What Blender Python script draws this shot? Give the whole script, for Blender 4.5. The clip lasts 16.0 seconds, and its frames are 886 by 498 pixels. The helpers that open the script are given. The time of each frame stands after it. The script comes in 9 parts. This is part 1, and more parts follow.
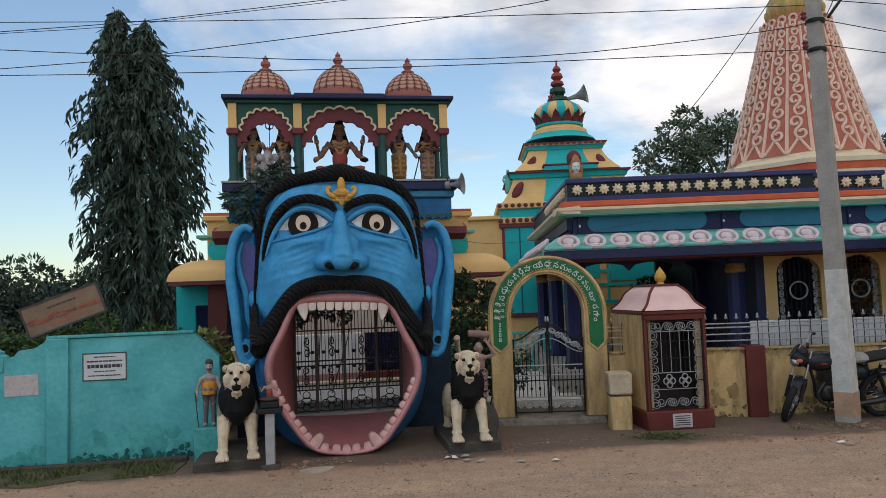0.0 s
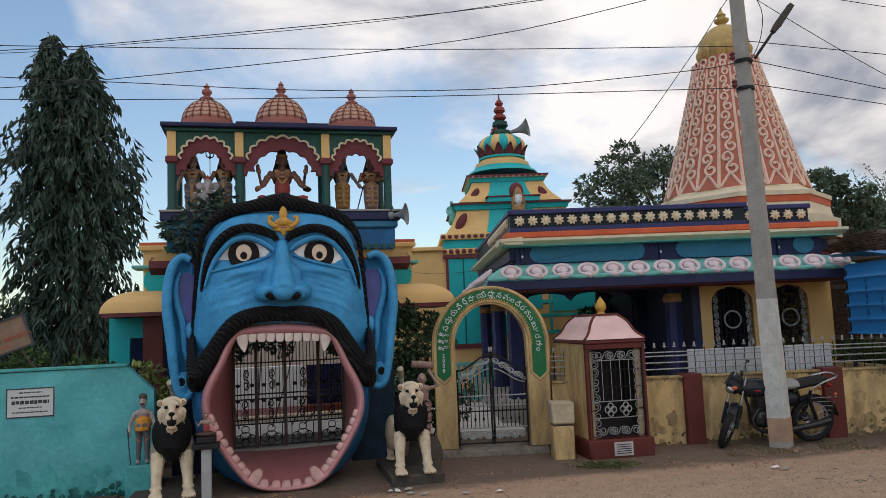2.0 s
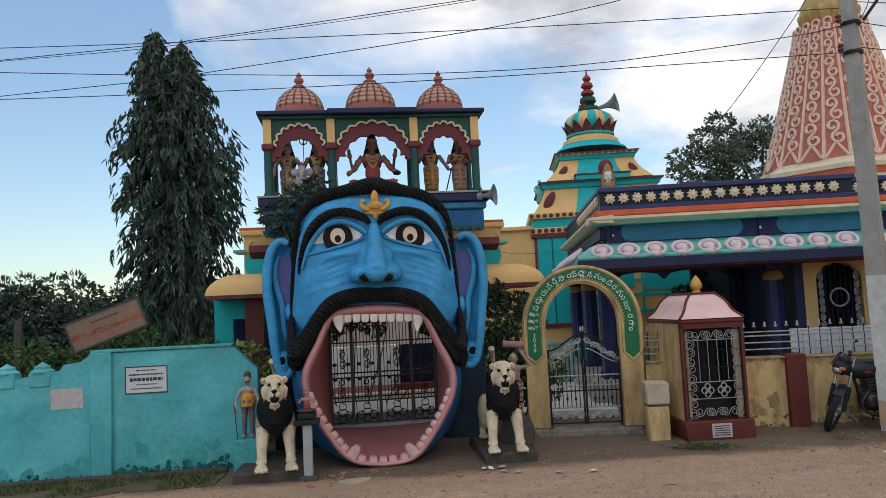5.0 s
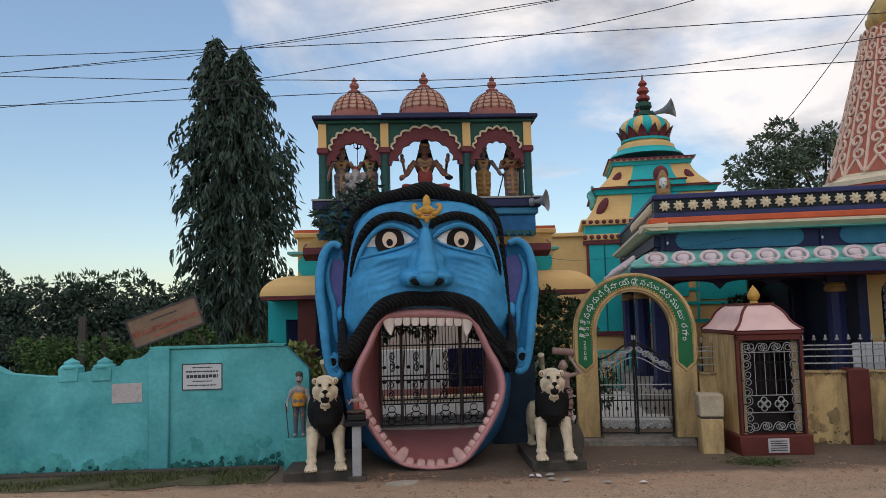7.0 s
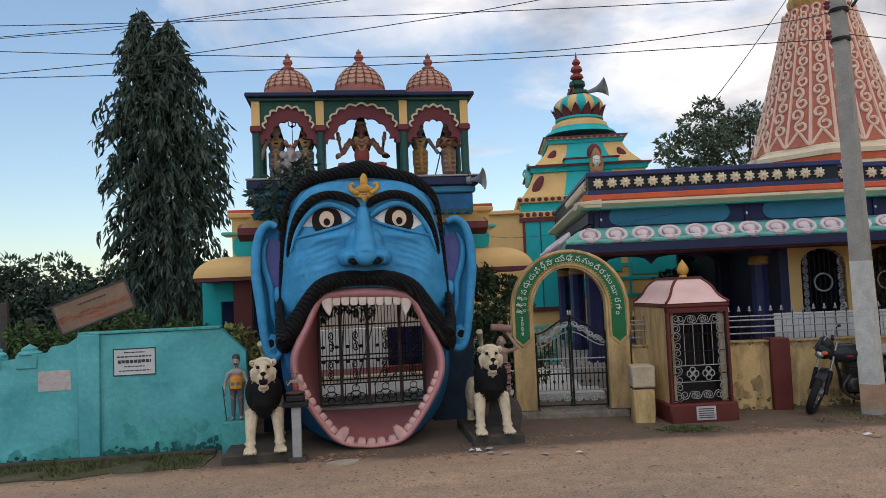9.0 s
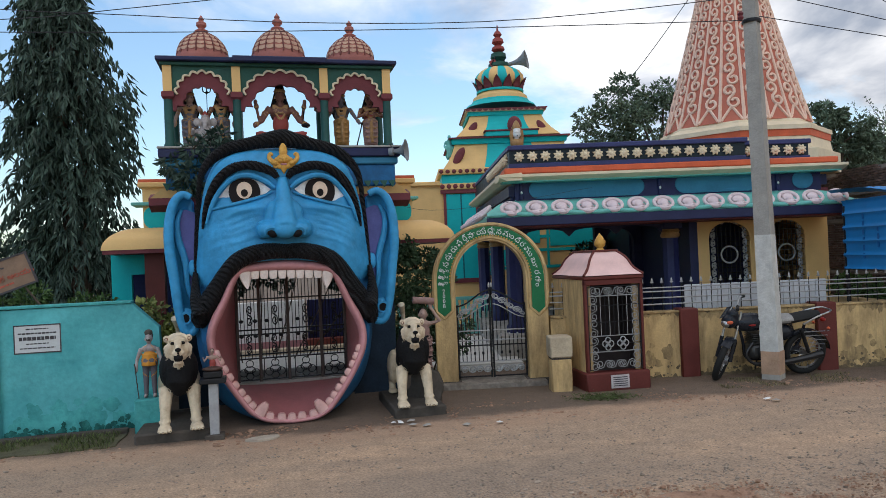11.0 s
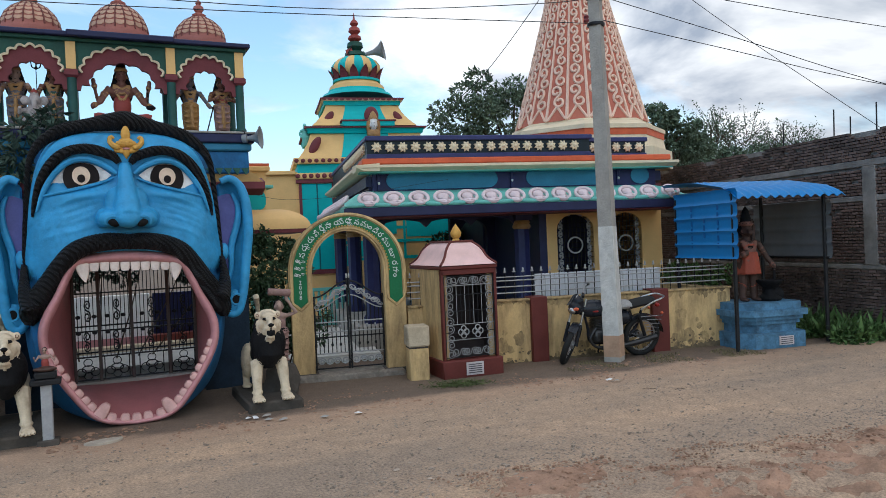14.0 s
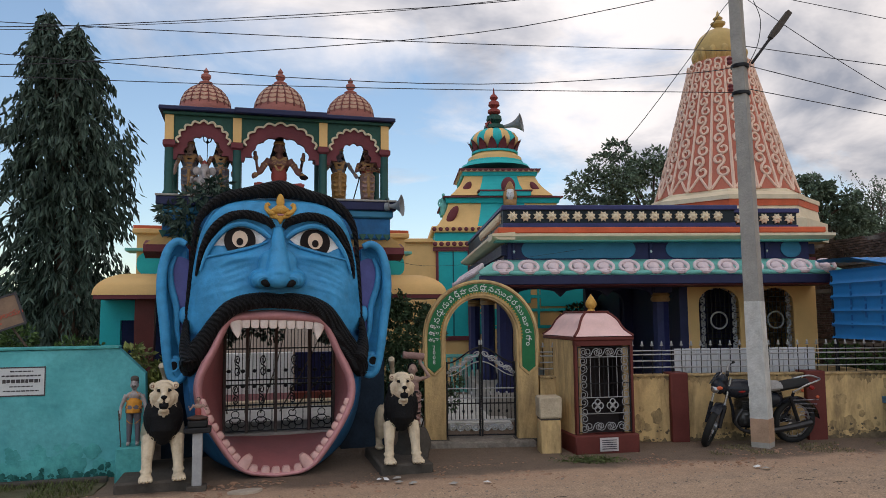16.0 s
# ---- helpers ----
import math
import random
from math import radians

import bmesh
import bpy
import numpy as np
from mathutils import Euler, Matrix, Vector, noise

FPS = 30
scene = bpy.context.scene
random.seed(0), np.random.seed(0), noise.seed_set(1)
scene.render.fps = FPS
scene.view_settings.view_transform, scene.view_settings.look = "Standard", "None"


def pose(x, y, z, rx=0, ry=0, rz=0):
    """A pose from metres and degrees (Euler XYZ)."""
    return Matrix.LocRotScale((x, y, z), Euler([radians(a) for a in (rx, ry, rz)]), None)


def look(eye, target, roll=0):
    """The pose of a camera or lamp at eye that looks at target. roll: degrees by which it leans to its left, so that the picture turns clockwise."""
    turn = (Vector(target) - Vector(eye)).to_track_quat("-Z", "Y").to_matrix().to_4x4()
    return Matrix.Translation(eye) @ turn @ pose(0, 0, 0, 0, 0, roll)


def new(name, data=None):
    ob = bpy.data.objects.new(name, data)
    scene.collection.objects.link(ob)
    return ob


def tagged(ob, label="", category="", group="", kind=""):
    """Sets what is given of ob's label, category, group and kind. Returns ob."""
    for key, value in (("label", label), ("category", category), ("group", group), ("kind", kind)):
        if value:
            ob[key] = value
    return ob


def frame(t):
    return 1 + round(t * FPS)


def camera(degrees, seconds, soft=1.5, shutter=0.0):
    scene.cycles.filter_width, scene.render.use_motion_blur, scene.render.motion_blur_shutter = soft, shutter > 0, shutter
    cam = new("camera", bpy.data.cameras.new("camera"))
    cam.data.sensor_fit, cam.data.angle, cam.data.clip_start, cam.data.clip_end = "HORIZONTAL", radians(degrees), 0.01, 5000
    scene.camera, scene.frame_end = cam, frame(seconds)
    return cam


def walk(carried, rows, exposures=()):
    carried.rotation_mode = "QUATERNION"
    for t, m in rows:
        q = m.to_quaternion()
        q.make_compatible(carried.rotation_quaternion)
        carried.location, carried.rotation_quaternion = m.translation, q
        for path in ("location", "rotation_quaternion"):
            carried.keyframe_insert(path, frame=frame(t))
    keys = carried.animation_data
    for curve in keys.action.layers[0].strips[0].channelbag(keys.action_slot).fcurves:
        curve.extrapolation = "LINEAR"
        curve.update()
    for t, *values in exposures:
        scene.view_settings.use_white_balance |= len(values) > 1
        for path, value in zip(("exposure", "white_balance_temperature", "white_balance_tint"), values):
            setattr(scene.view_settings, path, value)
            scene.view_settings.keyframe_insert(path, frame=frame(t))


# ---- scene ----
from math import sin, cos, pi, sqrt, atan2

# ---------------------------------------------------------------- camera
cam = camera(62.3, 16.0, 0.6)
ROWS = [
    (0.0, 0.045, 0.016, 2.013, -9.34, 3.44, 2.05),
    (0.5, 0.047, 0.021, 2.007, -10.71, 4.05, 1.83),
    (1.0, 0.046, 0.019, 2.005, -12.12, 4.82, 1.98),
    (1.5, 0.055, 0.019, 2.001, -12.94, 5.44, 2.22),
    (2.0, 0.053, 0.021, 1.993, -13.81, 5.74, 2.37),
    (2.5, 0.046, 0.027, 1.99, -14.74, 5.9, 2.45),
    (3.0, 0.045, 0.03, 1.988, -15.39, 6.15, 2.51),
    (3.5, 0.04, 0.023, 1.984, -15.04, 6.14, 2.77),
    (4.0, 0.008, 0.01, 1.988, -13.24, 5.42, 2.89),
    (4.5, 0.016, -0.008, 2.002, -10.08, 4.59, 2.92),
    (5.0, 0.017, -0.025, 2.001, -6.9, 4.47, 2.71),
    (7.5, 0.004, -0.051, 2.009, -2.91, 4.99, 1.42),
    (8.0, -0.002, -0.061, 2.008, -3.19, 5.0, 1.24),
    (8.5, 0.005, -0.065, 2.007, -4.64, 4.05, 1.63),
    (9.0, 0.002, -0.05, 2.009, -7.78, 3.1, 2.46),
    (9.5, 0.012, -0.027, 2.017, -10.25, 2.41, 2.71),
    (12.0, -0.043, 0.021, 2.054, -15.21, -0.16, 2.19),
    (12.5, -0.028, 0.018, 2.05, -16.8, -0.35, 2.19),
    (13.0, -0.025, 0.03, 2.041, -21.57, -0.79, 2.42),
    (13.5, -0.043, 0.046, 2.037, -24.64, -0.91, 2.5),
    (14.0, -0.048, 0.033, 2.037, -25.15, -0.66, 2.46),
    (14.5, -0.05, 0.03, 2.033, -24.92, -0.19, 2.35),
    (15.0, -0.066, 0.005, 2.021, -22.44, 2.09, 2.01),
    (15.5, -0.059, -0.021, 2.011, -18.69, 4.38, 1.28),
    (16.0, -0.076, -0.026, 2.007, -14.85, 5.05, 0.54),
]
walk(cam, [(t, pose(x, y, z, 90 + pitch, 0, yaw) @ pose(0, 0, 0, 0, 0, -roll)) for t, x, y, z, yaw, pitch, roll in ROWS],
     exposures=[(0.0, -0.08, 6450, 11), (3.0, -0.15, 6600, 13), (3.5, -0.08, 6550, 13), (4.5, 0.04, 6450, 12), (5.0, 0.0, 6400, 11), (7.5, -0.14, 6550, 13), (9.5, 0.03, 6450, 12), (12.0, 0.20, 6000, 8), (14.5, 0.26, 5950, 7), (15.0, 0.0, 6050, 8), (15.5, -0.22, 6450, 12), (16.0, -0.10, 6550, 14)])

# ---------------------------------------------------------------- light
SUN_AZ, SUN_EL = radians(200), radians(48)      # high, behind thin cloud


def nodes_of(tree):
    tree.nodes.clear()
    def add(kind, **inputs):
        n = tree.nodes.new(kind)
        for k, v in inputs.items():
            n.inputs[k.replace("_", " ")].default_value = v
        return n
    return add, tree.links.new


def ramp(node, stops):
    els = node.color_ramp.elements
    while len(els) < len(stops):
        els.new(0.5)
    for e, (p, c) in zip(els, stops):
        e.position, e.color = p, (*c, 1) if len(c) == 3 else c


world = bpy.data.worlds.new("sky")
scene.world = world
world.use_nodes = True
add, link = nodes_of(world.node_tree)
coord = add("ShaderNodeTexCoord")
sky = add("ShaderNodeTexSky")
sky.sky_type, sky.sun_disc = "NISHITA", False
sky.sun_elevation, sky.sun_rotation = SUN_EL, SUN_AZ
sky.air_density, sky.dust_density, sky.ozone_density = 1.0, 0.6, 1.4
sep = add("ShaderNodeSeparateXYZ")
link(coord.outputs["Generated"], sep.inputs[0])
# cloud sheets: noise on the direction, flattened towards the horizon
up = add("ShaderNodeMath"); up.operation = "ADD"; up.inputs[1].default_value = 0.22
link(sep.outputs["Z"], up.inputs[0])
dx = add("ShaderNodeMath"); dx.operation = "DIVIDE"
link(sep.outputs["X"], dx.inputs[0]); link(up.outputs[0], dx.inputs[1])
dy = add("ShaderNodeMath"); dy.operation = "DIVIDE"
link(sep.outputs["Y"], dy.inputs[0]); link(up.outputs[0], dy.inputs[1])
flat = add("ShaderNodeCombineXYZ")
link(dx.outputs[0], flat.inputs["X"]); link(dy.outputs[0], flat.inputs["Y"])
big = add("ShaderNodeTexNoise", Scale=1.15, Detail=9.0, Roughness=0.58, Distortion=0.5)
link(flat.outputs[0], big.inputs["Vector"])
bias = add("ShaderNodeMath"); bias.operation = "MULTIPLY_ADD"; bias.inputs[1].default_value = 0.5; bias.inputs[2].default_value = -0.445
link(sep.outputs["X"], bias.inputs[0])
high = add("ShaderNodeMath"); high.operation = "MULTIPLY_ADD"; high.inputs[1].default_value = 1.3
link(sep.outputs["Z"], high.inputs[0]); link(bias.outputs[0], high.inputs[2])
tot = add("ShaderNodeMath"); tot.operation = "ADD"
link(big.outputs["Fac"], tot.inputs[0]); link(high.outputs[0], tot.inputs[1])
cover = add("ShaderNodeValToRGB")
ramp(cover, [(0.44, (0, 0, 0)), (0.62, (1, 1, 1))])
link(tot.outputs[0], cover.inputs[0])
shade = add("ShaderNodeTexNoise", Scale=1.7, Detail=6.0, Roughness=0.55, Distortion=0.3)
link(flat.outputs[0], shade.inputs["Vector"])
tone = add("ShaderNodeValToRGB")
ramp(tone, [(0.38, (0.44, 0.48, 0.56)), (0.57, (1.12, 1.085, 1.06))])
link(shade.outputs["Fac"], tone.inputs[0])
east = add("ShaderNodeMapRange"); east.interpolation_type = "SMOOTHSTEP"
east.inputs[1].default_value, east.inputs[2].default_value, east.inputs[3].default_value, east.inputs[4].default_value = 0.42, 0.85, 1.0, 0.76
link(sep.outputs["X"], east.inputs[0])
grey = add("ShaderNodeVectorMath"); grey.operation = "SCALE"
link(tone.outputs[0], grey.inputs[0]); link(east.outputs[0], grey.inputs["Scale"])
blue = add("ShaderNodeVectorMath"); blue.operation = "MULTIPLY"; blue.inputs[1].default_value = (0.205, 0.206, 0.19)
thin = add("ShaderNodeMapRange"); thin.inputs[1].default_value = 0.0; thin.inputs[2].default_value = 0.4; thin.inputs[3].default_value = 0.66; thin.inputs[4].default_value = 1.0
link(sep.outputs["Z"], thin.inputs[0])
haze = add("ShaderNodeVectorMath"); haze.operation = "SCALE"
link(sky.outputs[0], haze.inputs[0]); link(thin.outputs[0], haze.inputs["Scale"])
link(haze.outputs[0], blue.inputs[0])
mixed = add("ShaderNodeMix"); mixed.data_type = "RGBA"
link(cover.outputs[0], mixed.inputs[0]); link(blue.outputs[0], mixed.inputs[6]); link(grey.outputs[0], mixed.inputs[7])
back = add("ShaderNodeBackground", Strength=1.0)
link(mixed.outputs[2], back.inputs[0])
link(back.outputs[0], add("ShaderNodeOutputWorld").inputs[0])

sun = new("sun", bpy.data.lights.new("sun", "SUN"))
sun.data.energy, sun.data.angle, sun.data.color = 0.22, radians(30), (1.0, 0.86, 0.70)
sun.matrix_world = look((0, 0, 0), (-sin(SUN_AZ) * cos(SUN_EL), -cos(SUN_AZ) * cos(SUN_EL), -sin(SUN_EL)))

# ---------------------------------------------------------------- materials
MATS = {}


def mat(name, col, rough=0.6, var=0.18, scale=3.0, bump=0.15, bscale=45.0, metal=0.0, dirt=0.0, dirt_col=(0.06, 0.05, 0.04), dirt_scale=1.6,
        streak=False, per_object=0.0, wave=None, per_island=0.0, spec=0.25):
    """Paint, plaster, stone, metal or leaf: two scales of tone, stains with their own shape, fine relief."""
    m = bpy.data.materials.new(name)
    m.use_nodes = True
    add, link = nodes_of(m.node_tree)
    tc = add("ShaderNodeTexCoord")
    bsdf = add("ShaderNodeBsdfPrincipled", Roughness=rough, Metallic=metal)
    bsdf.inputs["Specular IOR Level"].default_value = spec
    n1 = add("ShaderNodeTexNoise", Scale=scale, Detail=6.0, Roughness=0.6)
    n2 = add("ShaderNodeTexNoise", Scale=bscale, Detail=4.0, Roughness=0.6)
    link(tc.outputs["Object"], n1.inputs["Vector"]); link(tc.outputs["Object"], n2.inputs["Vector"])
    cr = add("ShaderNodeValToRGB")
    lo = tuple(max(c * (1 - 1.3 * var), 0) for c in col); hi = tuple(min(c * (1 + var) + 0.02 * var, 1) for c in col)
    ramp(cr, [(0.3, lo), (0.7, hi)])
    both = add("ShaderNodeMath"); both.operation = "MULTIPLY_ADD"; both.inputs[1].default_value = 0.3
    link(n2.outputs["Fac"], both.inputs[0])
    part1 = add("ShaderNodeMath"); part1.operation = "MULTIPLY"; part1.inputs[1].default_value = 0.7
    link(n1.outputs["Fac"], part1.inputs[0]); link(part1.outputs[0], both.inputs[2])
    link(both.outputs[0], cr.inputs[0])
    out = cr.outputs[0]
    if dirt:
        mp = add("ShaderNodeMapping")
        mp.inputs["Scale"].default_value = (1, 1, 0.22) if streak else (1, 1, 1)
        link(tc.outputs["Object"], mp.inputs[0])
        n3 = add("ShaderNodeTexNoise", Scale=dirt_scale * (2.2 if streak else 1), Detail=8.0, Roughness=0.68, Distortion=0.4)
        link(mp.outputs[0], n3.inputs["Vector"])
        dr = add("ShaderNodeValToRGB"); ramp(dr, [(0.62 - 0.22 * dirt, (0, 0, 0)), (0.8 - 0.1 * dirt, (dirt, dirt, dirt))])
        link(n3.outputs["Fac"], dr.inputs[0])
        mx = add("ShaderNodeMix"); mx.data_type = "RGBA"; mx.inputs[7].default_value = (*dirt_col, 1)
        link(dr.outputs[0], mx.inputs[0]); link(out, mx.inputs[6])
        out = mx.outputs[2]
    if per_object or per_island:
        if per_object:
            src = add("ShaderNodeObjectInfo").outputs["Random"]
        else:
            src = add("ShaderNodeNewGeometry").outputs["Random Per Island"]
        hs = add("ShaderNodeHueSaturation")
        k = per_object or per_island
        vv = add("ShaderNodeMapRange"); vv.inputs[3].default_value = 1 - k; vv.inputs[4].default_value = 1 + k
        link(src, vv.inputs[0]); link(vv.outputs[0], hs.inputs["Value"]); link(out, hs.inputs["Color"])
        out = hs.outputs[0]
    link(out, bsdf.inputs["Base Color"])
    rr = add("ShaderNodeMapRange"); rr.inputs[3].default_value = max(rough - 0.1, 0.05); rr.inputs[4].default_value = min(rough + 0.12, 1)
    link(n1.outputs["Fac"], rr.inputs[0]); link(rr.outputs[0], bsdf.inputs["Roughness"])
    height = n2.outputs["Fac"]
    if wave:
        wv = add("ShaderNodeTexWave", Scale=wave, Distortion=2.5, Detail=2.0)
        wv.bands_direction = "DIAGONAL"
        link(tc.outputs["Object"], wv.inputs["Vector"])
        sm = add("ShaderNodeMath"); sm.operation = "MULTIPLY_ADD"; sm.inputs[1].default_value = 2.0
        link(wv.outputs["Fac"], sm.inputs[0]); link(height, sm.inputs[2]); height = sm.outputs[0]
    bp = add("ShaderNodeBump", Strength=bump, Distance=0.02)
    link(height, bp.inputs["Height"]); link(bp.outputs[0], bsdf.inputs["Normal"])
    link(bsdf.outputs[0], add("ShaderNodeOutputMaterial").inputs[0])
    MATS[name] = m
    return m


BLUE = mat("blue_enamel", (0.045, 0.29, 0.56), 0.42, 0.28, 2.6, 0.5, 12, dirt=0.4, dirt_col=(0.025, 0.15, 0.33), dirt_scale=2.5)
BLUE_DK = mat("blue_paint_dark", (0.02, 0.13, 0.30), 0.6, 0.3, 2.0, 0.3, 18, dirt=0.5, dirt_col=(0.02, 0.035, 0.06))
PURPLE = mat("purple_paint", (0.10, 0.11, 0.32), 0.5, 0.2, 4)
HAIR = mat("black_sculpted_hair", (0.012, 0.012, 0.014), 0.5, 0.3, 4, 0.9, 20, wave=9.0, spec=0.2)
PINK = mat("pink_lip_paint", (0.52, 0.245, 0.255), 0.5, 0.15, 5, 0.25, 30, dirt=0.3, dirt_col=(0.30, 0.12, 0.12))
TOOTH_P = mat("lower_tooth_pinkish", (0.66, 0.40, 0.37), 0.45, 0.12, 9, 0.1, dirt=0.35, dirt_col=(0.35, 0.16, 0.15))
# near-black colour that stands for the shade inside the shrine
SHRINE_SHADE = mat("shaded_interior", (0.02, 0.014, 0.014), 0.8, 0.3)
TOOTH = mat("tooth_enamel", (0.78, 0.66, 0.60), 0.4, 0.12, 9, 0.1, dirt=0.3, dirt_col=(0.45, 0.28, 0.25))
MAROON = mat("maroon_paint", (0.155, 0.035, 0.042), 0.6, 0.2, 3, dirt=0.3, dirt_col=(0.05, 0.015, 0.018))
MOUTH = mat("mouth_maroon", (0.36, 0.125, 0.13), 0.6, 0.18, 3, dirt=0.2, dirt_col=(0.10, 0.04, 0.04))
EYEW = mat("eye_white", (0.80, 0.79, 0.78), 0.4, 0.12, 6, 0.1, dirt=0.6, dirt_col=(0.22, 0.2, 0.2), dirt_scale=7)
EYED = mat("eye_dark", (0.012, 0.008, 0.008), 0.5, 0.2, 6, 0.1, spec=0.12)
EYEC = mat("eye_cream", (0.72, 0.55, 0.42), 0.35, 0.1, 6, 0.1)
GOLD = mat("gold_paint", (0.62, 0.34, 0.07), 0.42, 0.25, 9, 0.3, 30, dirt=0.3, dirt_col=(0.18, 0.08, 0.03))
TEAL = mat("teal_paint", (0.015, 0.43, 0.44), 0.55, 0.12, 2, dirt=0.15, dirt_col=(0.02, 0.25, 0.25))
TURQ = mat("turquoise_limewash", (0.115, 0.45, 0.48), 0.75, 0.28, 0.9, 0.4, 16, dirt=0.8, dirt_col=(0.02, 0.21, 0.225), dirt_scale=0.7)
TURQ_LOW = mat("turquoise_stained", (0.085, 0.385, 0.38), 0.75, 0.25, 3.0, 0.35, 22, dirt=0.85, dirt_col=(0.03, 0.20, 0.20), dirt_scale=4.5)
YELLOW = mat("ochre_yellow_paint", (0.74, 0.47, 0.19), 0.65, 0.1, 2, dirt=0.15, dirt_col=(0.45, 0.27, 0.12))
YELLOW2 = mat("yellow_lime_plaster", (0.60, 0.415, 0.195), 0.8, 0.18, 2.2, 0.35, 25, dirt=0.8, dirt_col=(0.13, 0.09, 0.05), dirt_scale=1.8, streak=True)
CREAM = mat("cream_paint", (0.72, 0.60, 0.42), 0.6, 0.1, 4, dirt=0.2, dirt_col=(0.38, 0.28, 0.2))
WHITE = mat("white_paint", (0.75, 0.74, 0.72), 0.55, 0.1, 4, dirt=0.2, dirt_col=(0.4, 0.38, 0.36))
SLAB = mat("white_marble_slab", (0.50, 0.52, 0.56), 0.4, 0.15, 3, 0.1, dirt=0.2, dirt_col=(0.35, 0.36, 0.4))
PARAB = mat("parapet_violet_blue_paint", (0.04, 0.046, 0.14), 0.5, 0.2, 4)
PARADK = mat("parapet_blue_black_paint", (0.012, 0.022, 0.03), 0.5, 0.25, 4)
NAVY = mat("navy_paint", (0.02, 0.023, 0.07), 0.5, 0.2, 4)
INDIGO = mat("indigo_paint", (0.018, 0.021, 0.085), 0.45, 0.2, 4)
STEEL = mat("steel_blue_paint", (0.045, 0.20, 0.32), 0.6, 0.15, 3, dirt=0.2, dirt_col=(0.03, 0.1, 0.18))
BOTTLE = mat("bottle_green_paint", (0.018, 0.075, 0.055), 0.5, 0.25, 4)
DKGREEN = mat("dark_green_column_paint", (0.015, 0.07, 0.06), 0.45, 0.25, 4)
SIGNGREEN = mat("arch_green_paint", (0.015, 0.15, 0.055), 0.5, 0.15, 5)
ORANGE = mat("orange_red_paint", (0.60, 0.12, 0.05), 0.6, 0.15, 4, dirt=0.2, dirt_col=(0.3, 0.06, 0.03))
SALMON = mat("salmon_paint", (0.47, 0.145, 0.095), 0.65, 0.15, 3, dirt=0.25, dirt_col=(0.28, 0.07, 0.05))
RELIEF = mat("peach_relief_paint", (0.76, 0.53, 0.41), 0.6, 0.1, 4, dirt=0.2, dirt_col=(0.45, 0.25, 0.18))
DOMEPINK = mat("dome_rose_paint", (0.38, 0.14, 0.115), 0.6, 0.18, 4, dirt=0.35, dirt_col=(0.2, 0.06, 0.05))
DOMELINE = mat("dome_peach_scale", (0.50, 0.31, 0.22), 0.6, 0.22, 8, dirt=0.3, dirt_col=(0.28, 0.13, 0.1), dirt_scale=5)
DOMERIB = mat("dome_dark_rib", (0.20, 0.07, 0.06), 0.6, 0.2, 6)
ROSE = mat("petal_pink_paint", (0.68, 0.56, 0.58), 0.55, 0.12, 5, dirt=0.35, dirt_col=(0.38, 0.24, 0.27), dirt_scale=4)
SEAGREEN = mat("sea_green_paint", (0.15, 0.44, 0.39), 0.6, 0.15, 5, dirt=0.35, dirt_col=(0.07, 0.25, 0.22), dirt_scale=4)
REDOX = mat("red_oxide_paint", (0.115, 0.024, 0.019), 0.55, 0.2, 3, dirt=0.25, dirt_col=(0.06, 0.02, 0.015))
SHRINEPINK = mat("shrine_dome_pink", (0.75, 0.50, 0.47), 0.6, 0.1, 4, dirt=0.25, dirt_col=(0.45, 0.25, 0.22))
CONC = mat("weathered_concrete", (0.34, 0.32, 0.29), 0.85, 0.2, 3, 0.4, 30, dirt=0.4, dirt_col=(0.12, 0.11, 0.1), streak=True)
CONC_DK = mat("dark_damp_concrete", (0.075, 0.064, 0.054), 0.9, 0.3, 3, 0.5, 25, dirt=0.5, dirt_col=(0.03, 0.028, 0.024))
IRON = mat("black_iron", (0.018, 0.018, 0.02), 0.45, 0.3, 8, 0.1, metal=0.4)
SILVER = mat("silver_painted_iron", (0.36, 0.36, 0.36), 0.42, 0.15, 9, 0.1, metal=0.5)
CABLE = mat("cable_black", (0.03, 0.03, 0.036), 0.6, 0.2)
STATUE_W = mat("lion_cream_paint", (0.64, 0.53, 0.38), 0.6, 0.18, 7, 0.4, 30, dirt=0.65, dirt_col=(0.28, 0.19, 0.12), dirt_scale=5)
BLACKP = mat("black_paint", (0.007, 0.007, 0.008), 0.7, 0.3, 5, 0.6, 30, spec=0.12)
MOSS = mat("black_moss", (0.02, 0.11, 0.10), 0.9, 0.4, 5, 0.5, 30, dirt=0.7, dirt_col=(0.06, 0.28, 0.26), dirt_scale=5, spec=0.1)
SKIN = mat("statue_brown_paint", (0.17, 0.075, 0.055), 0.5, 0.2, 7, 0.2)
SKIN_BL = mat("statue_grey_blue_paint", (0.13, 0.12, 0.14), 0.5, 0.2, 7, 0.2)
SKIN_LT = mat("statue_pale_paint", (0.33, 0.22, 0.18), 0.5, 0.2, 7, 0.2)
BRONZE = mat("statue_dark_brown_paint", (0.06, 0.032, 0.024), 0.5, 0.3, 7, 0.2)
SKIN_GW = mat("statue_grey_white_paint", (0.38, 0.34, 0.33), 0.55, 0.25, 7, 0.3, dirt=0.7, dirt_col=(0.12, 0.1, 0.1), dirt_scale=6)
ORN = mat("statue_dull_gold_ornament", (0.34, 0.19, 0.075), 0.45, 0.3, 8, 0.3)
CLOTH_O = mat("statue_ochre_cloth", (0.58, 0.25, 0.03), 0.55, 0.2, 7, 0.2)
CLOTH_R = mat("statue_red_cloth", (0.28, 0.055, 0.045), 0.55, 0.2, 7, 0.2)
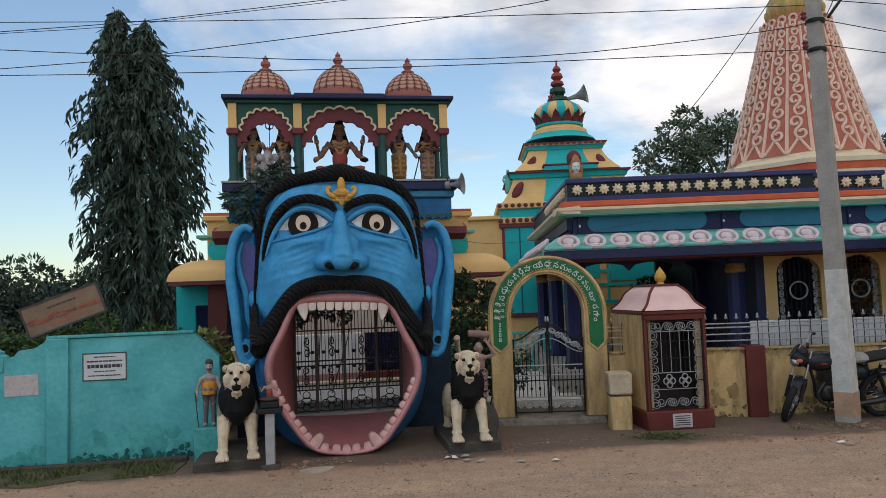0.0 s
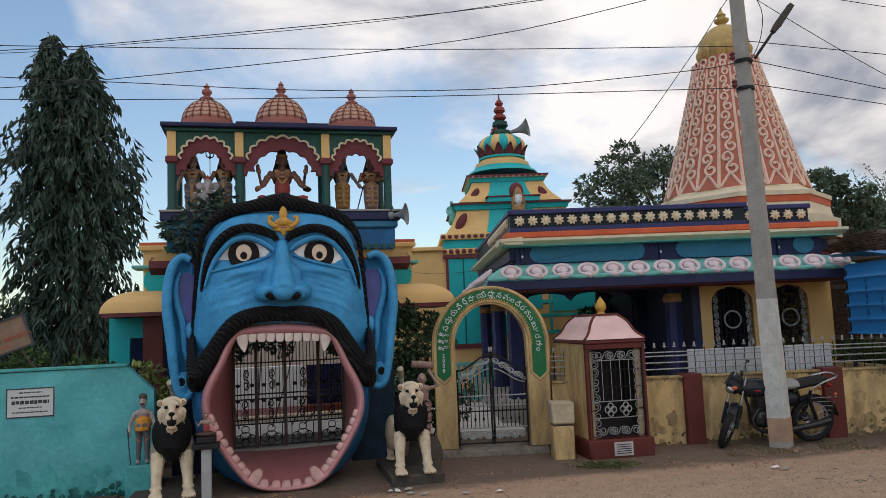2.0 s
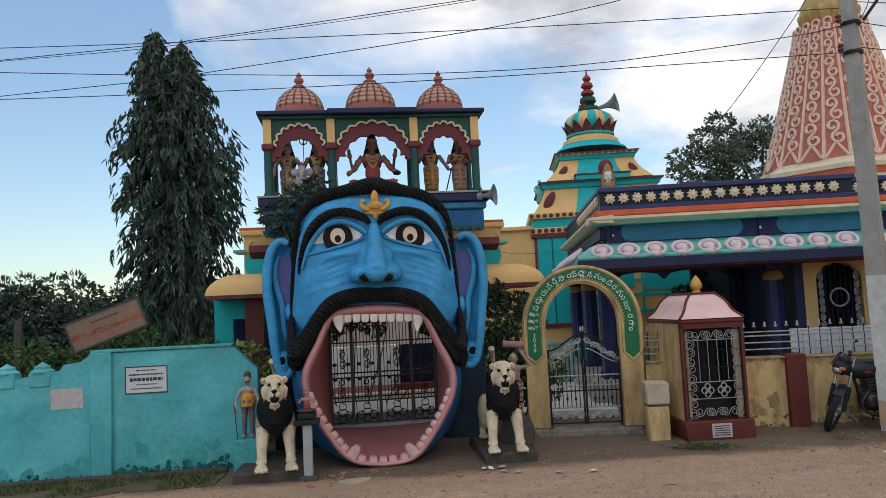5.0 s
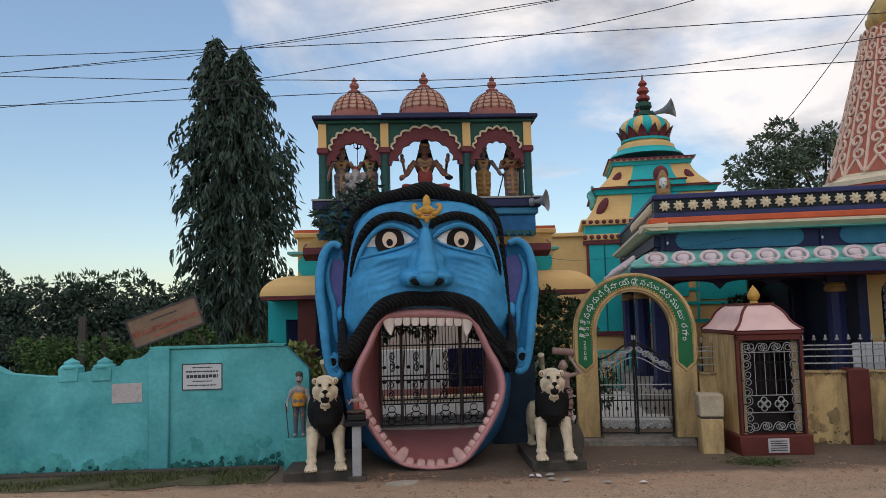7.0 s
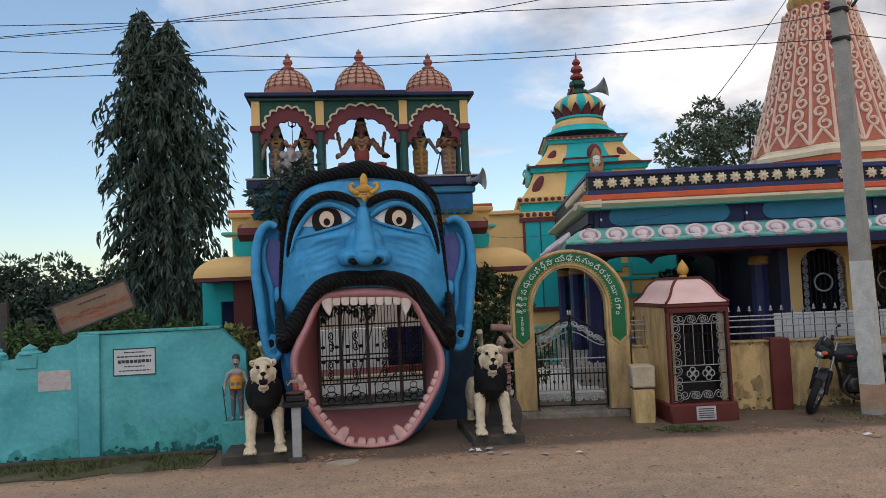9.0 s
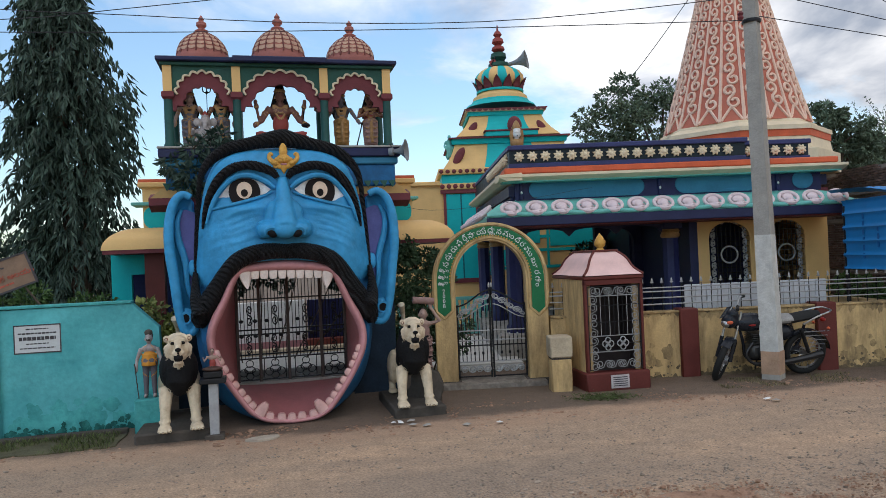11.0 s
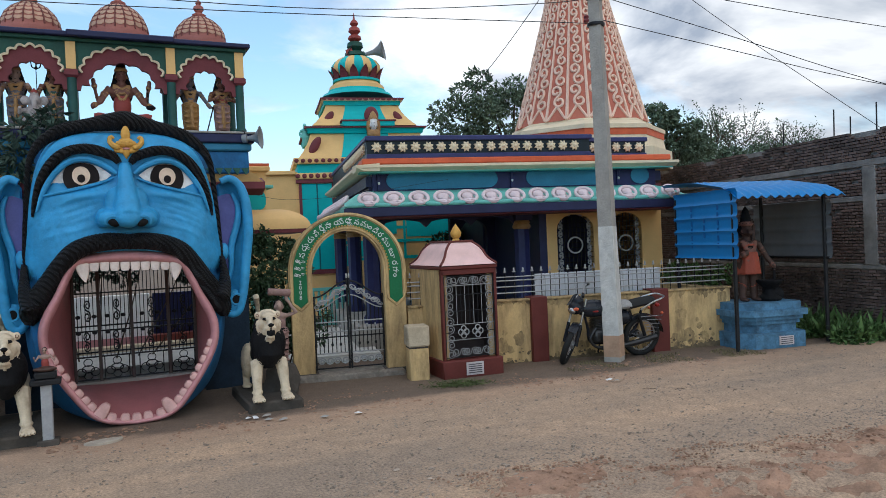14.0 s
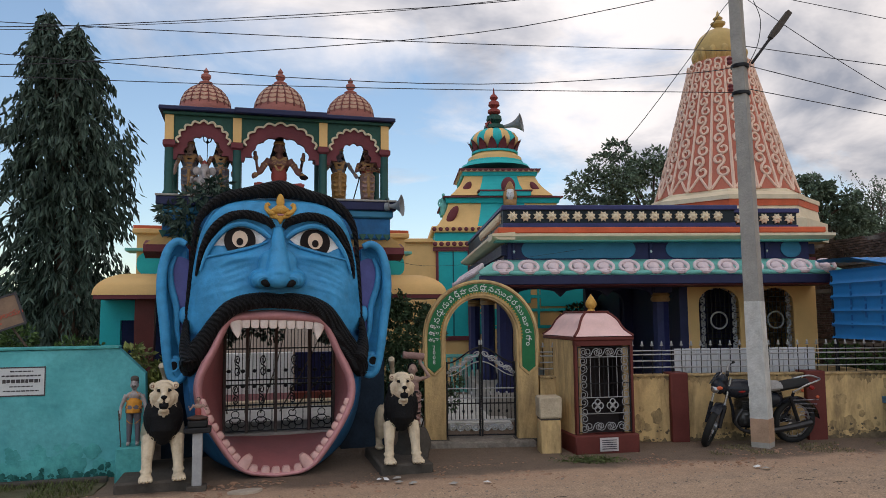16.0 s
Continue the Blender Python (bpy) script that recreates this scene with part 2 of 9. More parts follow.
CLOTH_P = mat("statue_dusty_pink_cloth", (0.28, 0.17, 0.15), 0.6, 0.25, 7, 0.3, dirt=0.6, dirt_scale=5)
ORANGECLOTH = mat("statue_orange_cloth", (0.27, 0.055, 0.03), 0.55, 0.2, 7, 0.2)
CORR = mat("blue_corrugated_sheet", (0.02, 0.19, 0.47), 0.4, 0.12, 3, 0.1, dirt=0.15, dirt_col=(0.02, 0.13, 0.3))
CORRG = mat("grey_sheet_back", (0.16, 0.165, 0.17), 0.5, 0.15, 3, 0.1)
PEDBLUE = mat("pedestal_blue_paint", (0.085, 0.20, 0.32), 0.75, 0.3, 3, 0.5, 25, dirt=0.85, dirt_col=(0.03, 0.045, 0.06), dirt_scale=4.5)
BRICK = mat("sooty_brick", (0.15, 0.102, 0.088), 0.9, 0.3, 6, 0.5, 40, dirt=0.85, dirt_col=(0.022, 0.02, 0.019), dirt_scale=1.2, per_object=0.35)
BRICKS = mat("sooty_brick_joined", (0.14, 0.098, 0.085), 0.9, 0.3, 6, 0.5, 40, dirt=0.9, dirt_col=(0.022, 0.02, 0.019), dirt_scale=0.8, per_island=0.35)
MORTAR = mat("dark_mortar", (0.24, 0.225, 0.21), 0.95, 0.3, 4, 0.4, dirt=0.8, dirt_col=(0.04, 0.037, 0.034), dirt_scale=1.2)
RUST = mat("rusty_sign_sheet", (0.22, 0.145, 0.10), 0.7, 0.2, 4, 0.2, dirt=0.4, dirt_col=(0.09, 0.045, 0.03))
RUBBER = mat("tyre_rubber", (0.015, 0.015, 0.015), 0.75, 0.2)
BIKEBLACK = mat("motorcycle_black_paint", (0.012, 0.014, 0.02), 0.25, 0.2, 5, 0.03)
CHROME = mat("chrome", (0.42, 0.42, 0.43), 0.28, 0.1, 8, 0.03, metal=0.9)
EXHAUST = mat("burnt_exhaust_steel", (0.05, 0.05, 0.052), 0.45, 0.25, 8, 0.05, metal=0.8)
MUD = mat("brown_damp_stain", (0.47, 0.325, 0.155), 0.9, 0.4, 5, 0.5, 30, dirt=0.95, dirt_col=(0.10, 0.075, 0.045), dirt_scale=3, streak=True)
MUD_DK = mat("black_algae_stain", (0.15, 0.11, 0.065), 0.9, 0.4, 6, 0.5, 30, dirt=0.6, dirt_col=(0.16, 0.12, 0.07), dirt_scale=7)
SEATGREY = mat("worn_grey_seat_cover", (0.30, 0.29, 0.28), 0.7, 0.25, 9, 0.3)
LAMPRED = mat("red_reflector", (0.28, 0.015, 0.012), 0.3)
LEAF = mat("leaf_dark_green", (0.045, 0.075, 0.055), 0.55, 0.3, 5, 0.05, per_island=0.45, spec=0.25)
LEAF2 = mat("leaf_mid_green", (0.07, 0.118, 0.06), 0.5, 0.3, 5, 0.05, per_island=0.45)
LEAF3 = mat("leaf_bush_green", (0.07, 0.125, 0.035), 0.55, 0.3, 5, 0.05, per_island=0.5)
BARK = mat("bark", (0.09, 0.065, 0.048), 0.9, 0.3, 8, 0.6, 30)
# leaf green for far trees, paled so its colour holds the distance haze
LEAF4 = mat("leaf_green_haze_tint", (0.11, 0.155, 0.10), 0.55, 0.3, 5, 0.05, per_island=0.45)
GRASSM = mat("grass_blade", (0.085, 0.105, 0.035), 0.7, 0.3, 3, 0.0, per_island=0.5)
DRYGRASS = mat("dry_grass_blade", (0.17, 0.145, 0.075), 0.8, 0.3, 3, 0.0, per_island=0.5)
STONEM = mat("pebble", (0.30, 0.24, 0.19), 0.9, 0.3, 5, 0.2, per_island=0.4)
GREY = mat("speaker_grey", (0.23, 0.24, 0.25), 0.5, 0.2)
PAPER = mat("torn_poster", (0.50, 0.45, 0.45), 0.8, 0.2, 5, 0.1, dirt=0.6, dirt_col=(0.18, 0.16, 0.17), dirt_scale=6)
SIGNW = mat("painted_sign_white", (0.55, 0.57, 0.58), 0.7, 0.1, 5)
SIGNK = mat("sign_dark_lettering", (0.06, 0.055, 0.06), 0.7, 0.2)
REDBLOCK = mat("dark_red_plaster", (0.20, 0.05, 0.04), 0.7, 0.2)

# ---------------------------------------------------------------- mesh tools


class Geo:
    """Collects vertices and faces of one mesh."""

    def __init__(self):
        self.v, self.f, self.m = [], [], []

    def add(self, verts, faces, mi=0):
        k = len(self.v)
        self.v.extend(tuple(p) for p in verts)
        self.f.extend(tuple(i + k for i in f) for f in faces)
        self.m.extend([mi] * len(faces))
        return self

    def box(self, c, s, b=0.0, rz=0.0, mi=0):
        h = [x / 2 for x in s]
        b = min(b, *[x * 0.45 for x in h])
        cr, sr = cos(rz), sin(rz)
        put = lambda x, y, z: (c[0] + x * cr - y * sr, c[1] + x * sr + y * cr, c[2] + z)
        if b <= 0:
            V = [put(x * h[0], y * h[1], z * h[2]) for z in (-1, 1) for y in (-1, 1) for x in (-1, 1)]
            return self.add(V, [(0, 2, 3, 1), (4, 5, 7, 6), (0, 1, 5, 4), (2, 6, 7, 3), (0, 4, 6, 2), (1, 3, 7, 5)], mi)
        V, idx = [], {}
        for x in (-1, 1):
            for y in (-1, 1):
                for z in (-1, 1):
                    for a in range(3):
                        p = [q * (hh if k == a else hh - b) for k, (q, hh) in enumerate(zip((x, y, z), h))]
                        idx[x, y, z, a] = len(V)
                        V.append(put(*p))
        F = []
        for a in range(3):
            o1, o2 = [k for k in range(3) if k != a]
            for s0 in (-1, 1):
                q = []
                for p1, p2 in ((-1, -1), (1, -1), (1, 1), (-1, 1)):
                    key = [0, 0, 0]
                    key[a], key[o1], key[o2] = s0, p1, p2
                    q.append(idx[(*key, a)])
                F.append(q)
            for p1 in (-1, 1):
                for p2 in (-1, 1):
                    k0, k1 = [0, 0, 0], [0, 0, 0]
                    k0[a], k1[a] = -1, 1
                    k0[o1] = k1[o1] = p1
                    k0[o2] = k1[o2] = p2
                    F.append([idx[(*k0, o1)], idx[(*k1, o1)], idx[(*k1, o2)], idx[(*k0, o2)]])
        for x in (-1, 1):
            for y in (-1, 1):
                for z in (-1, 1):
                    F.append([idx[x, y, z, 0], idx[x, y, z, 1], idx[x, y, z, 2]])
        return self.add(V, F, mi)

    def span(self, x0, x1, y0, y1, z0, z1, b=0.0, mi=0):
        return self.box(((x0 + x1) / 2, (y0 + y1) / 2, (z0 + z1) / 2), (abs(x1 - x0), abs(y1 - y0), abs(z1 - z0)), b, 0, mi)

    def prism(self, pts, y0, y1, mi=0):
        """An outline in x, z, pushed along y."""
        n = len(pts)
        V = [(x, y0, z) for x, z in pts] + [(x, y1, z) for x, z in pts]
        F = [tuple(range(n)), tuple(range(2 * n - 1, n - 1, -1))] + [(i, i + n, (i + 1) % n + n, (i + 1) % n) for i in range(n)]
        return self.add(V, F, mi)

    def plan(self, pts, z0, z1, mi=0):
        """An outline in x, y, pushed up."""
        n = len(pts)
        V = [(x, y, z0) for x, y in pts] + [(x, y, z1) for x, y in pts]
        F = [tuple(range(n - 1, -1, -1)), tuple(range(n, 2 * n))] + [(i, (i + 1) % n, (i + 1) % n + n, i + n) for i in range(n)]
        return self.add(V, F, mi)

    def rings(self, rings, close=True, caps=True, mi=0):
        """Skin over rings of equal count."""
        n = len(rings[0])
        V = [p for r in rings for p in r]
        F = []
        for a in range(len(rings) - 1):
            for i in range(n if close else n - 1):
                j = (i + 1) % n
                F.append((a * n + i, a * n + j, (a + 1) * n + j, (a + 1) * n + i))
        if caps and close:
            F += [tuple(range(n - 1, -1, -1)), tuple(range((len(rings) - 1) * n, len(rings) * n))]
        return self.add(V, F, mi)

    def lathe(self, prof, c=(0, 0, 0), seg=20, fr=None, mi=0, flat=1.0, turn=0.0):
        """prof: (radius, z) from below to above. fr(angle): a factor on the radius."""
        R = []
        for r, z in prof:
            ring = []
            for i in range(seg):
                a = 2 * pi * i / seg + turn
                k = r * (fr(a) if fr else 1)
                ring.append((c[0] + k * cos(a), c[1] + k * sin(a) * flat, c[2] + z))
            R.append(ring)
        return self.rings(R, mi=mi)

    def tube(self, pts, r, seg=8, mi=0, flat=None):
        """Along points; r: one radius or one each."""
        P = [Vector(p) for p in pts]
        rr = r if isinstance(r, (list, tuple)) else [r] * len(P)
        R = []
        ref = Vector((0, 0, 1))
        for i, p in enumerate(P):
            d = (P[min(i + 1, len(P) - 1)] - P[max(i - 1, 0)]).normalized()
            if i == 0 or abs(d.dot(ref)) > 0.99:
                ref = Vector((0, 1, 0)) if abs(d.y) < 0.9 else Vector((1, 0, 0))
            a = d.cross(ref).normalized()
            b = a.cross(d).normalized()
            ref = b
            R.append([tuple(p + (a * cos(2 * pi * k / seg) + b * sin(2 * pi * k / seg) * (flat or 1)) * rr[i]) for k in range(seg)])
        return self.rings(R, mi=mi)

    def ell(self, c, r, seg=14, rings=9, mi=0, m=None):
        r = r if isinstance(r, (list, tuple)) else (r, r, r)
        R = []
        for j in range(rings + 1):
            p = pi * min(max(j / rings, 0.02), 0.98)
            ring = []
            for i in range(seg):
                a = 2 * pi * i / seg
                q = Vector((r[0] * sin(p) * cos(a), r[1] * sin(p) * sin(a), -r[2] * cos(p)))
                if m:
                    q = m @ q
                ring.append((c[0] + q.x, c[1] + q.y, c[2] + q.z))
            R.append(ring)
        return self.rings(R, mi=mi)

    def mesh(self, name, mats, smooth=True, angle=40):
        me = bpy.data.meshes.new(name)
        me.from_pydata(self.v, [], self.f)
        for m in mats if isinstance(mats, (list, tuple)) else [mats]:
            me.materials.append(m)
        if any(self.m):
            me.polygons.foreach_set("material_index", self.m)
        bm = bmesh.new()
        bm.from_mesh(me)
        bmesh.ops.recalc_face_normals(bm, faces=bm.faces)
        bm.to_mesh(me)
        bm.free()
        if smooth:
            me.shade_smooth()
            me.set_sharp_from_angle(angle=radians(angle))
        return me


def thing(name, m, label, category, group="", kind=""):
    """An empty at a thing's base, which carries its parts."""
    ob = new(name)
    ob.empty_display_size = 0.2
    ob.matrix_basis = m
    return tagged(ob, label, category, group, kind)


def part(name, geo, material, parent, label="", smooth=True, angle=40, kind=""):
    ob = new(name, geo.mesh(name, material, smooth, angle))
    ob.parent = parent
    return tagged(ob, label, "", "", kind)


def whole(name, geo, material, m, label, category, group="", kind="", smooth=True, angle=40):
    """A thing of one mesh."""
    ob = new(name, geo.mesh(name, material, smooth, angle))
    ob.matrix_basis = m
    return tagged(ob, label, category, group, kind)


def again(ob_mesh, name, parent, m=None):
    """One more piece on the same mesh."""
    ob = new(name, ob_mesh)
    ob.parent = parent
    if m is not None:
        ob.matrix_basis = m
    return ob


def lettering(text, size, material, depth=0.004, name="lettering"):
    """A mesh of flat letters, standing in x, z and facing -y, centred."""
    cu = bpy.data.curves.new(name, "FONT")
    cu.body, cu.size, cu.extrude, cu.align_x, cu.align_y, cu.resolution_u = text, size, depth, "CENTER", "CENTER", 3
    ob = bpy.data.objects.new(name, cu)
    scene.collection.objects.link(ob)
    me = bpy.data.meshes.new_from_object(ob.evaluated_get(bpy.context.evaluated_depsgraph_get()))
    bpy.data.objects.remove(ob)
    me.transform(Matrix.Rotation(pi / 2, 4, "X"))
    me.materials.clear()
    me.materials.append(material)
    me.name = name
    return me


def statue(name, prims, mats, m, label, category, voxel=0.02, group="", soft=3):
    """One fused mesh. prims: (kind, args, material index); faces take the material of the nearest solid."""
    g = Geo()
    spans = []
    for kind, args, mi in prims:
        k = len(g.v)
        {"ell": g.ell, "tube": g.tube, "box": g.box, "lathe": g.lathe}[kind](*args)
        spans.append((kind, args, mi, np.array(g.v[k:])))
    raw = new(name, g.mesh(name, mats[0]))
    rm = raw.modifiers.new("fuse", "REMESH")
    rm.mode, rm.voxel_size = "VOXEL", voxel
    sm = raw.modifiers.new("smooth", "SMOOTH")
    sm.iterations, sm.factor = soft, 0.5
    me = bpy.data.meshes.new_from_object(raw.evaluated_get(bpy.context.evaluated_depsgraph_get()))
    bpy.data.objects.remove(raw)
    me.materials.clear()
    for mm in mats:
        me.materials.append(mm)
    if len(mats) > 1:
        cen = np.empty(len(me.polygons) * 3); me.polygons.foreach_get("center", cen); cen = cen.reshape(-1, 3)
        best, out = np.full(len(cen), 1e9), np.zeros(len(cen), dtype=np.int32)
        for kind, args, mi, pts in spans:
            if kind == "ell":
                r = np.array(args[1] if isinstance(args[1], (list, tuple)) else [args[1]] * 3)
                d = (np.linalg.norm((cen - np.array(args[0])) / r, axis=1) - 1) * r.min()
            elif kind == "tube":
                P = np.array([tuple(q) for q in args[0]])
                rr = args[1] if isinstance(args[1], (list, tuple)) else [args[1]] * len(P)
                d = np.full(len(cen), 1e9)
                for i in range(len(P) - 1):
                    ab = P[i + 1] - P[i]
                    t = np.clip(((cen - P[i]) @ ab) / max(ab @ ab, 1e-9), 0, 1)
                    d = np.minimum(d, np.linalg.norm(cen - P[i] - t[:, None] * ab, axis=1) - (rr[i] + (rr[i + 1] - rr[i]) * t))
            else:
                d = np.sqrt(((cen[:, None, :] - pts[None]) ** 2).sum(2).min(1))
            d = np.abs(d)
            out[d < best] = mi
            best = np.minimum(best, d)
        me.polygons.foreach_set("material_index", out)
    me.shade_smooth()
    ob = new(name, me)
    ob.matrix_basis = m
    return tagged(ob, label, category, group)


def spline(pts, n):
    """n points on a smooth line through pts (tuples of any length)."""
    P = np.array(pts, float)
    out = []
    for s in np.linspace(0, len(P) - 1, n):
        i = min(int(s), len(P) - 2)
        f = s - i
        a, b, c, d = P[max(i - 1, 0)], P[i], P[i + 1], P[min(i + 2, len(P) - 1)]
        out.append(tuple(0.5 * (2 * b + (c - a) * f + (2 * a - 5 * b + 4 * c - d) * f * f + (3 * b - a - 3 * c + d) * f ** 3)))
    return out


AT = Matrix.Translation
TEMPLE = AT((3.335, 10.868, 0)) @ Matrix.Rotation(radians(-11.5), 4, "Z")    # u along the street front, v away from the street

# ---------------------------------------------------------------- ground


def ground_material():
    m = bpy.data.materials.new("dusty_road")
    m.use_nodes = True
    add, link = nodes_of(m.node_tree)
    tc = add("ShaderNodeTexCoord")
    b = add("ShaderNodeBsdfPrincipled", Roughness=0.92)
    n1 = add("ShaderNodeTexNoise", Scale=0.55, Detail=9.0, Roughness=0.62, Distortion=0.4)
    mp = add("ShaderNodeMapping"); mp.inputs["Scale"].default_value = (0.45, 1.6, 1.0); mp.inputs["Rotation"].default_value = (0, 0, radians(6))
    link(tc.outputs["Object"], mp.inputs[0]); link(mp.outputs[0], n1.inputs["Vector"])
    n2 = add("ShaderNodeTexNoise", Scale=38.0, Detail=6.0, Roughness=0.7)
    n3 = add("ShaderNodeTexVoronoi", Scale=55.0)
    n4 = add("ShaderNodeTexNoise", Scale=4.5, Detail=7.0, Roughness=0.65)
    for n in (n2, n3, n4):
        link(tc.outputs["Object"], n.inputs["Vector"])
    r1 = add("ShaderNodeValToRGB"); ramp(r1, [(0.36, (0.35, 0.265, 0.195)), (0.5, (0.43, 0.312, 0.218)), (0.66, (0.53, 0.37, 0.245))])
    link(n1.outputs["Fac"], r1.inputs[0])
    r2 = add("ShaderNodeValToRGB"); ramp(r2, [(0.33, (0.42, 0.41, 0.40)), (0.64, (1.3, 1.27, 1.25))])
    link(n2.outputs["Fac"], r2.inputs[0])
    r4 = add("ShaderNodeValToRGB"); ramp(r4, [(0.3, (0.72, 0.72, 0.73)), (0.7, (1.12, 1.1, 1.08))])
    link(n4.outputs["Fac"], r4.inputs[0])
    x1 = add("ShaderNodeMix"); x1.data_type = "RGBA"; x1.blend_type = "MULTIPLY"; x1.inputs[0].default_value = 0.8
    link(r1.outputs[0], x1.inputs[6]); link(r2.outputs[0], x1.inputs[7])
    x2 = add("ShaderNodeMix"); x2.data_type = "RGBA"; x2.blend_type = "MULTIPLY"; x2.inputs[0].default_value = 0.8
    link(x1.outputs[2], x2.inputs[6]); link(r4.outputs[0], x2.inputs[7])
    # worn edge: reddish dust along the kerbless road side, then damp cement up to the walls, darkened further for shade
    sp = add("ShaderNodeSeparateXYZ"); link(tc.outputs["Object"], sp.inputs[0])
    n5 = add("ShaderNodeTexNoise", Scale=1.3, Detail=8.0, Roughness=0.68, Distortion=0.6)
    link(tc.outputs["Object"], n5.inputs["Vector"])
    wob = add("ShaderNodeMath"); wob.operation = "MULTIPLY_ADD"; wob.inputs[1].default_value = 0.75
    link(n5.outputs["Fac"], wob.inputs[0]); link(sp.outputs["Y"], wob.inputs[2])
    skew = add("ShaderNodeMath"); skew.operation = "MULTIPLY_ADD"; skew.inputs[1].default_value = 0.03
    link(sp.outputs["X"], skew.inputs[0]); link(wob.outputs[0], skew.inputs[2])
    def zone(lo, hi, colour, strength, before):
        mr = add("ShaderNodeMapRange"); mr.interpolation_type = "SMOOTHSTEP"
        mr.inputs[1].default_value, mr.inputs[2].default_value, mr.inputs[4].default_value = lo, hi, strength
        link(skew.outputs[0], mr.inputs[0])
        tint = add("ShaderNodeMix"); tint.data_type = "RGBA"; tint.blend_type = "MULTIPLY"; tint.inputs[0].default_value = 0.75; tint.inputs[6].default_value = (*colour, 1)
        link(r4.outputs[0], tint.inputs[7])
        grit = add("ShaderNodeMix"); grit.data_type = "RGBA"; grit.blend_type = "MULTIPLY"; grit.inputs[0].default_value = 0.45
        link(tint.outputs[2], grit.inputs[6]); link(r2.outputs[0], grit.inputs[7])
        mz = add("ShaderNodeMix"); mz.data_type = "RGBA"
        link(mr.outputs[0], mz.inputs[0]); link(before, mz.inputs[6]); link(grit.outputs[2], mz.inputs[7])
        return mz.outputs[2]
    out = zone(8.35, 8.95, (0.45, 0.30, 0.20), 0.75, x2.outputs[2])
    # damp cement tone that also carries painted shade before the walls
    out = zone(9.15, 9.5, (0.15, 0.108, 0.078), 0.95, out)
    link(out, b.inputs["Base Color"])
    hm = add("ShaderNodeMath"); hm.operation = "MULTIPLY_ADD"; hm.inputs[1].default_value = 0.6
    link(n3.outputs["Distance"], hm.inputs[0]); link(n2.outputs["Fac"], hm.inputs[2])
    bp = add("ShaderNodeBump", Strength=0.55, Distance=0.03)
    link(hm.outputs[0], bp.inputs["Height"]); link(bp.outputs[0], b.inputs["Normal"])
    link(b.outputs[0], add("ShaderNodeOutputMaterial").inputs[0])
    return m


ROAD = ground_material()
SOIL = mat("red_brown_soil", (0.37, 0.225, 0.15), 0.95, 0.4, 2.5, 1.0, 42, dirt=0.6, dirt_col=(0.12, 0.082, 0.06), dirt_scale=3.5)


def ground_height(x, y):
    """Flat road; loose soil heaped on the near side to the right."""
    k = min(max((x - 1.5) / 3, 0), 1) * min(max((5.75 - y - 0.2 * (x - 3.2)) / 0.9, 0), 1)
    return 0.008 * noise.noise((x * 0.7, y * 0.7, 0)) + k * (0.035 + 0.07 * noise.noise((x * 1.6, y * 1.9, 3)) + 0.05 * noise.noise((x * 4, y * 4.5, 7)) + 0.02 * noise.noise((x * 9, y * 9, 5)))


def lines_for(lo, hi, step, far):
    out = list(np.arange(lo, hi + 1e-6, step))
    a = step
    while out[-1] < far:
        a *= 1.5
        out.append(out[-1] + a)
    a = step
    while out[0] > -far:
        a *= 1.5
        out.insert(0, out[0] - a)
    return out


g = Geo()
gx, gy = lines_for(-6, 12, 0.075, 900), lines_for(2.9, 10.5, 0.075, 900)
vv = [(x, y, ground_height(x, y) if -7 < x < 13 and 3 < y < 11 else -0.0) for y in gy for x in gx]
nx = len(gx)
ff = [(j * nx + i, j * nx + i + 1, (j + 1) * nx + i + 1, (j + 1) * nx + i) for j in range(len(gy) - 1) for i in range(nx - 1)]
g.add(vv, ff)
whole("ground", g, ROAD, Matrix(), "dusty worn asphalt road running into bare earth", "road", kind="structure", angle=180)


def patch(name, outline, z, material, label, category, wob=0.12, kind="structure", rz=TEMPLE):
    """A thin uneven layer on the ground."""
    P = []
    n = len(outline)
    for i in range(n):
        a, b = Vector(outline[i]), Vector(outline[(i + 1) % n])
        k = max(int((b - a).length / 0.18), 1)
        for j in range(k):
            p = a.lerp(b, j / k)
            P.append((p.x + wob * noise.noise((p.x * 2, p.y * 2, 1)), p.y + wob * noise.noise((p.x * 2.3, p.y * 2, 9))))
    g = Geo().plan(P, -0.03, z)
    return whole(name, g, material, rz, label, category, kind=kind, smooth=False)


patch("verge", [(-12, 9.15), (-3, 9.05), (-1.7, 9.2), (-1.7, 9.75), (-3, 9.85), (-12, 9.85)], 0.016, mat("mossy_soil", (0.10, 0.09, 0.05), 0.95, 0.4, 3, 0.6, 30), "mossy soil verge with thin grass", "verge", 0.12, rz=Matrix())
g = Geo().span(-12, -1.72, 9.86, 10.0, -0.05, 0.055, 0.015)
whole("drain_kerb", g, CONC_DK, Matrix(), "dark mossy concrete drain kerb below the turquoise wall", "kerb", kind="structure")


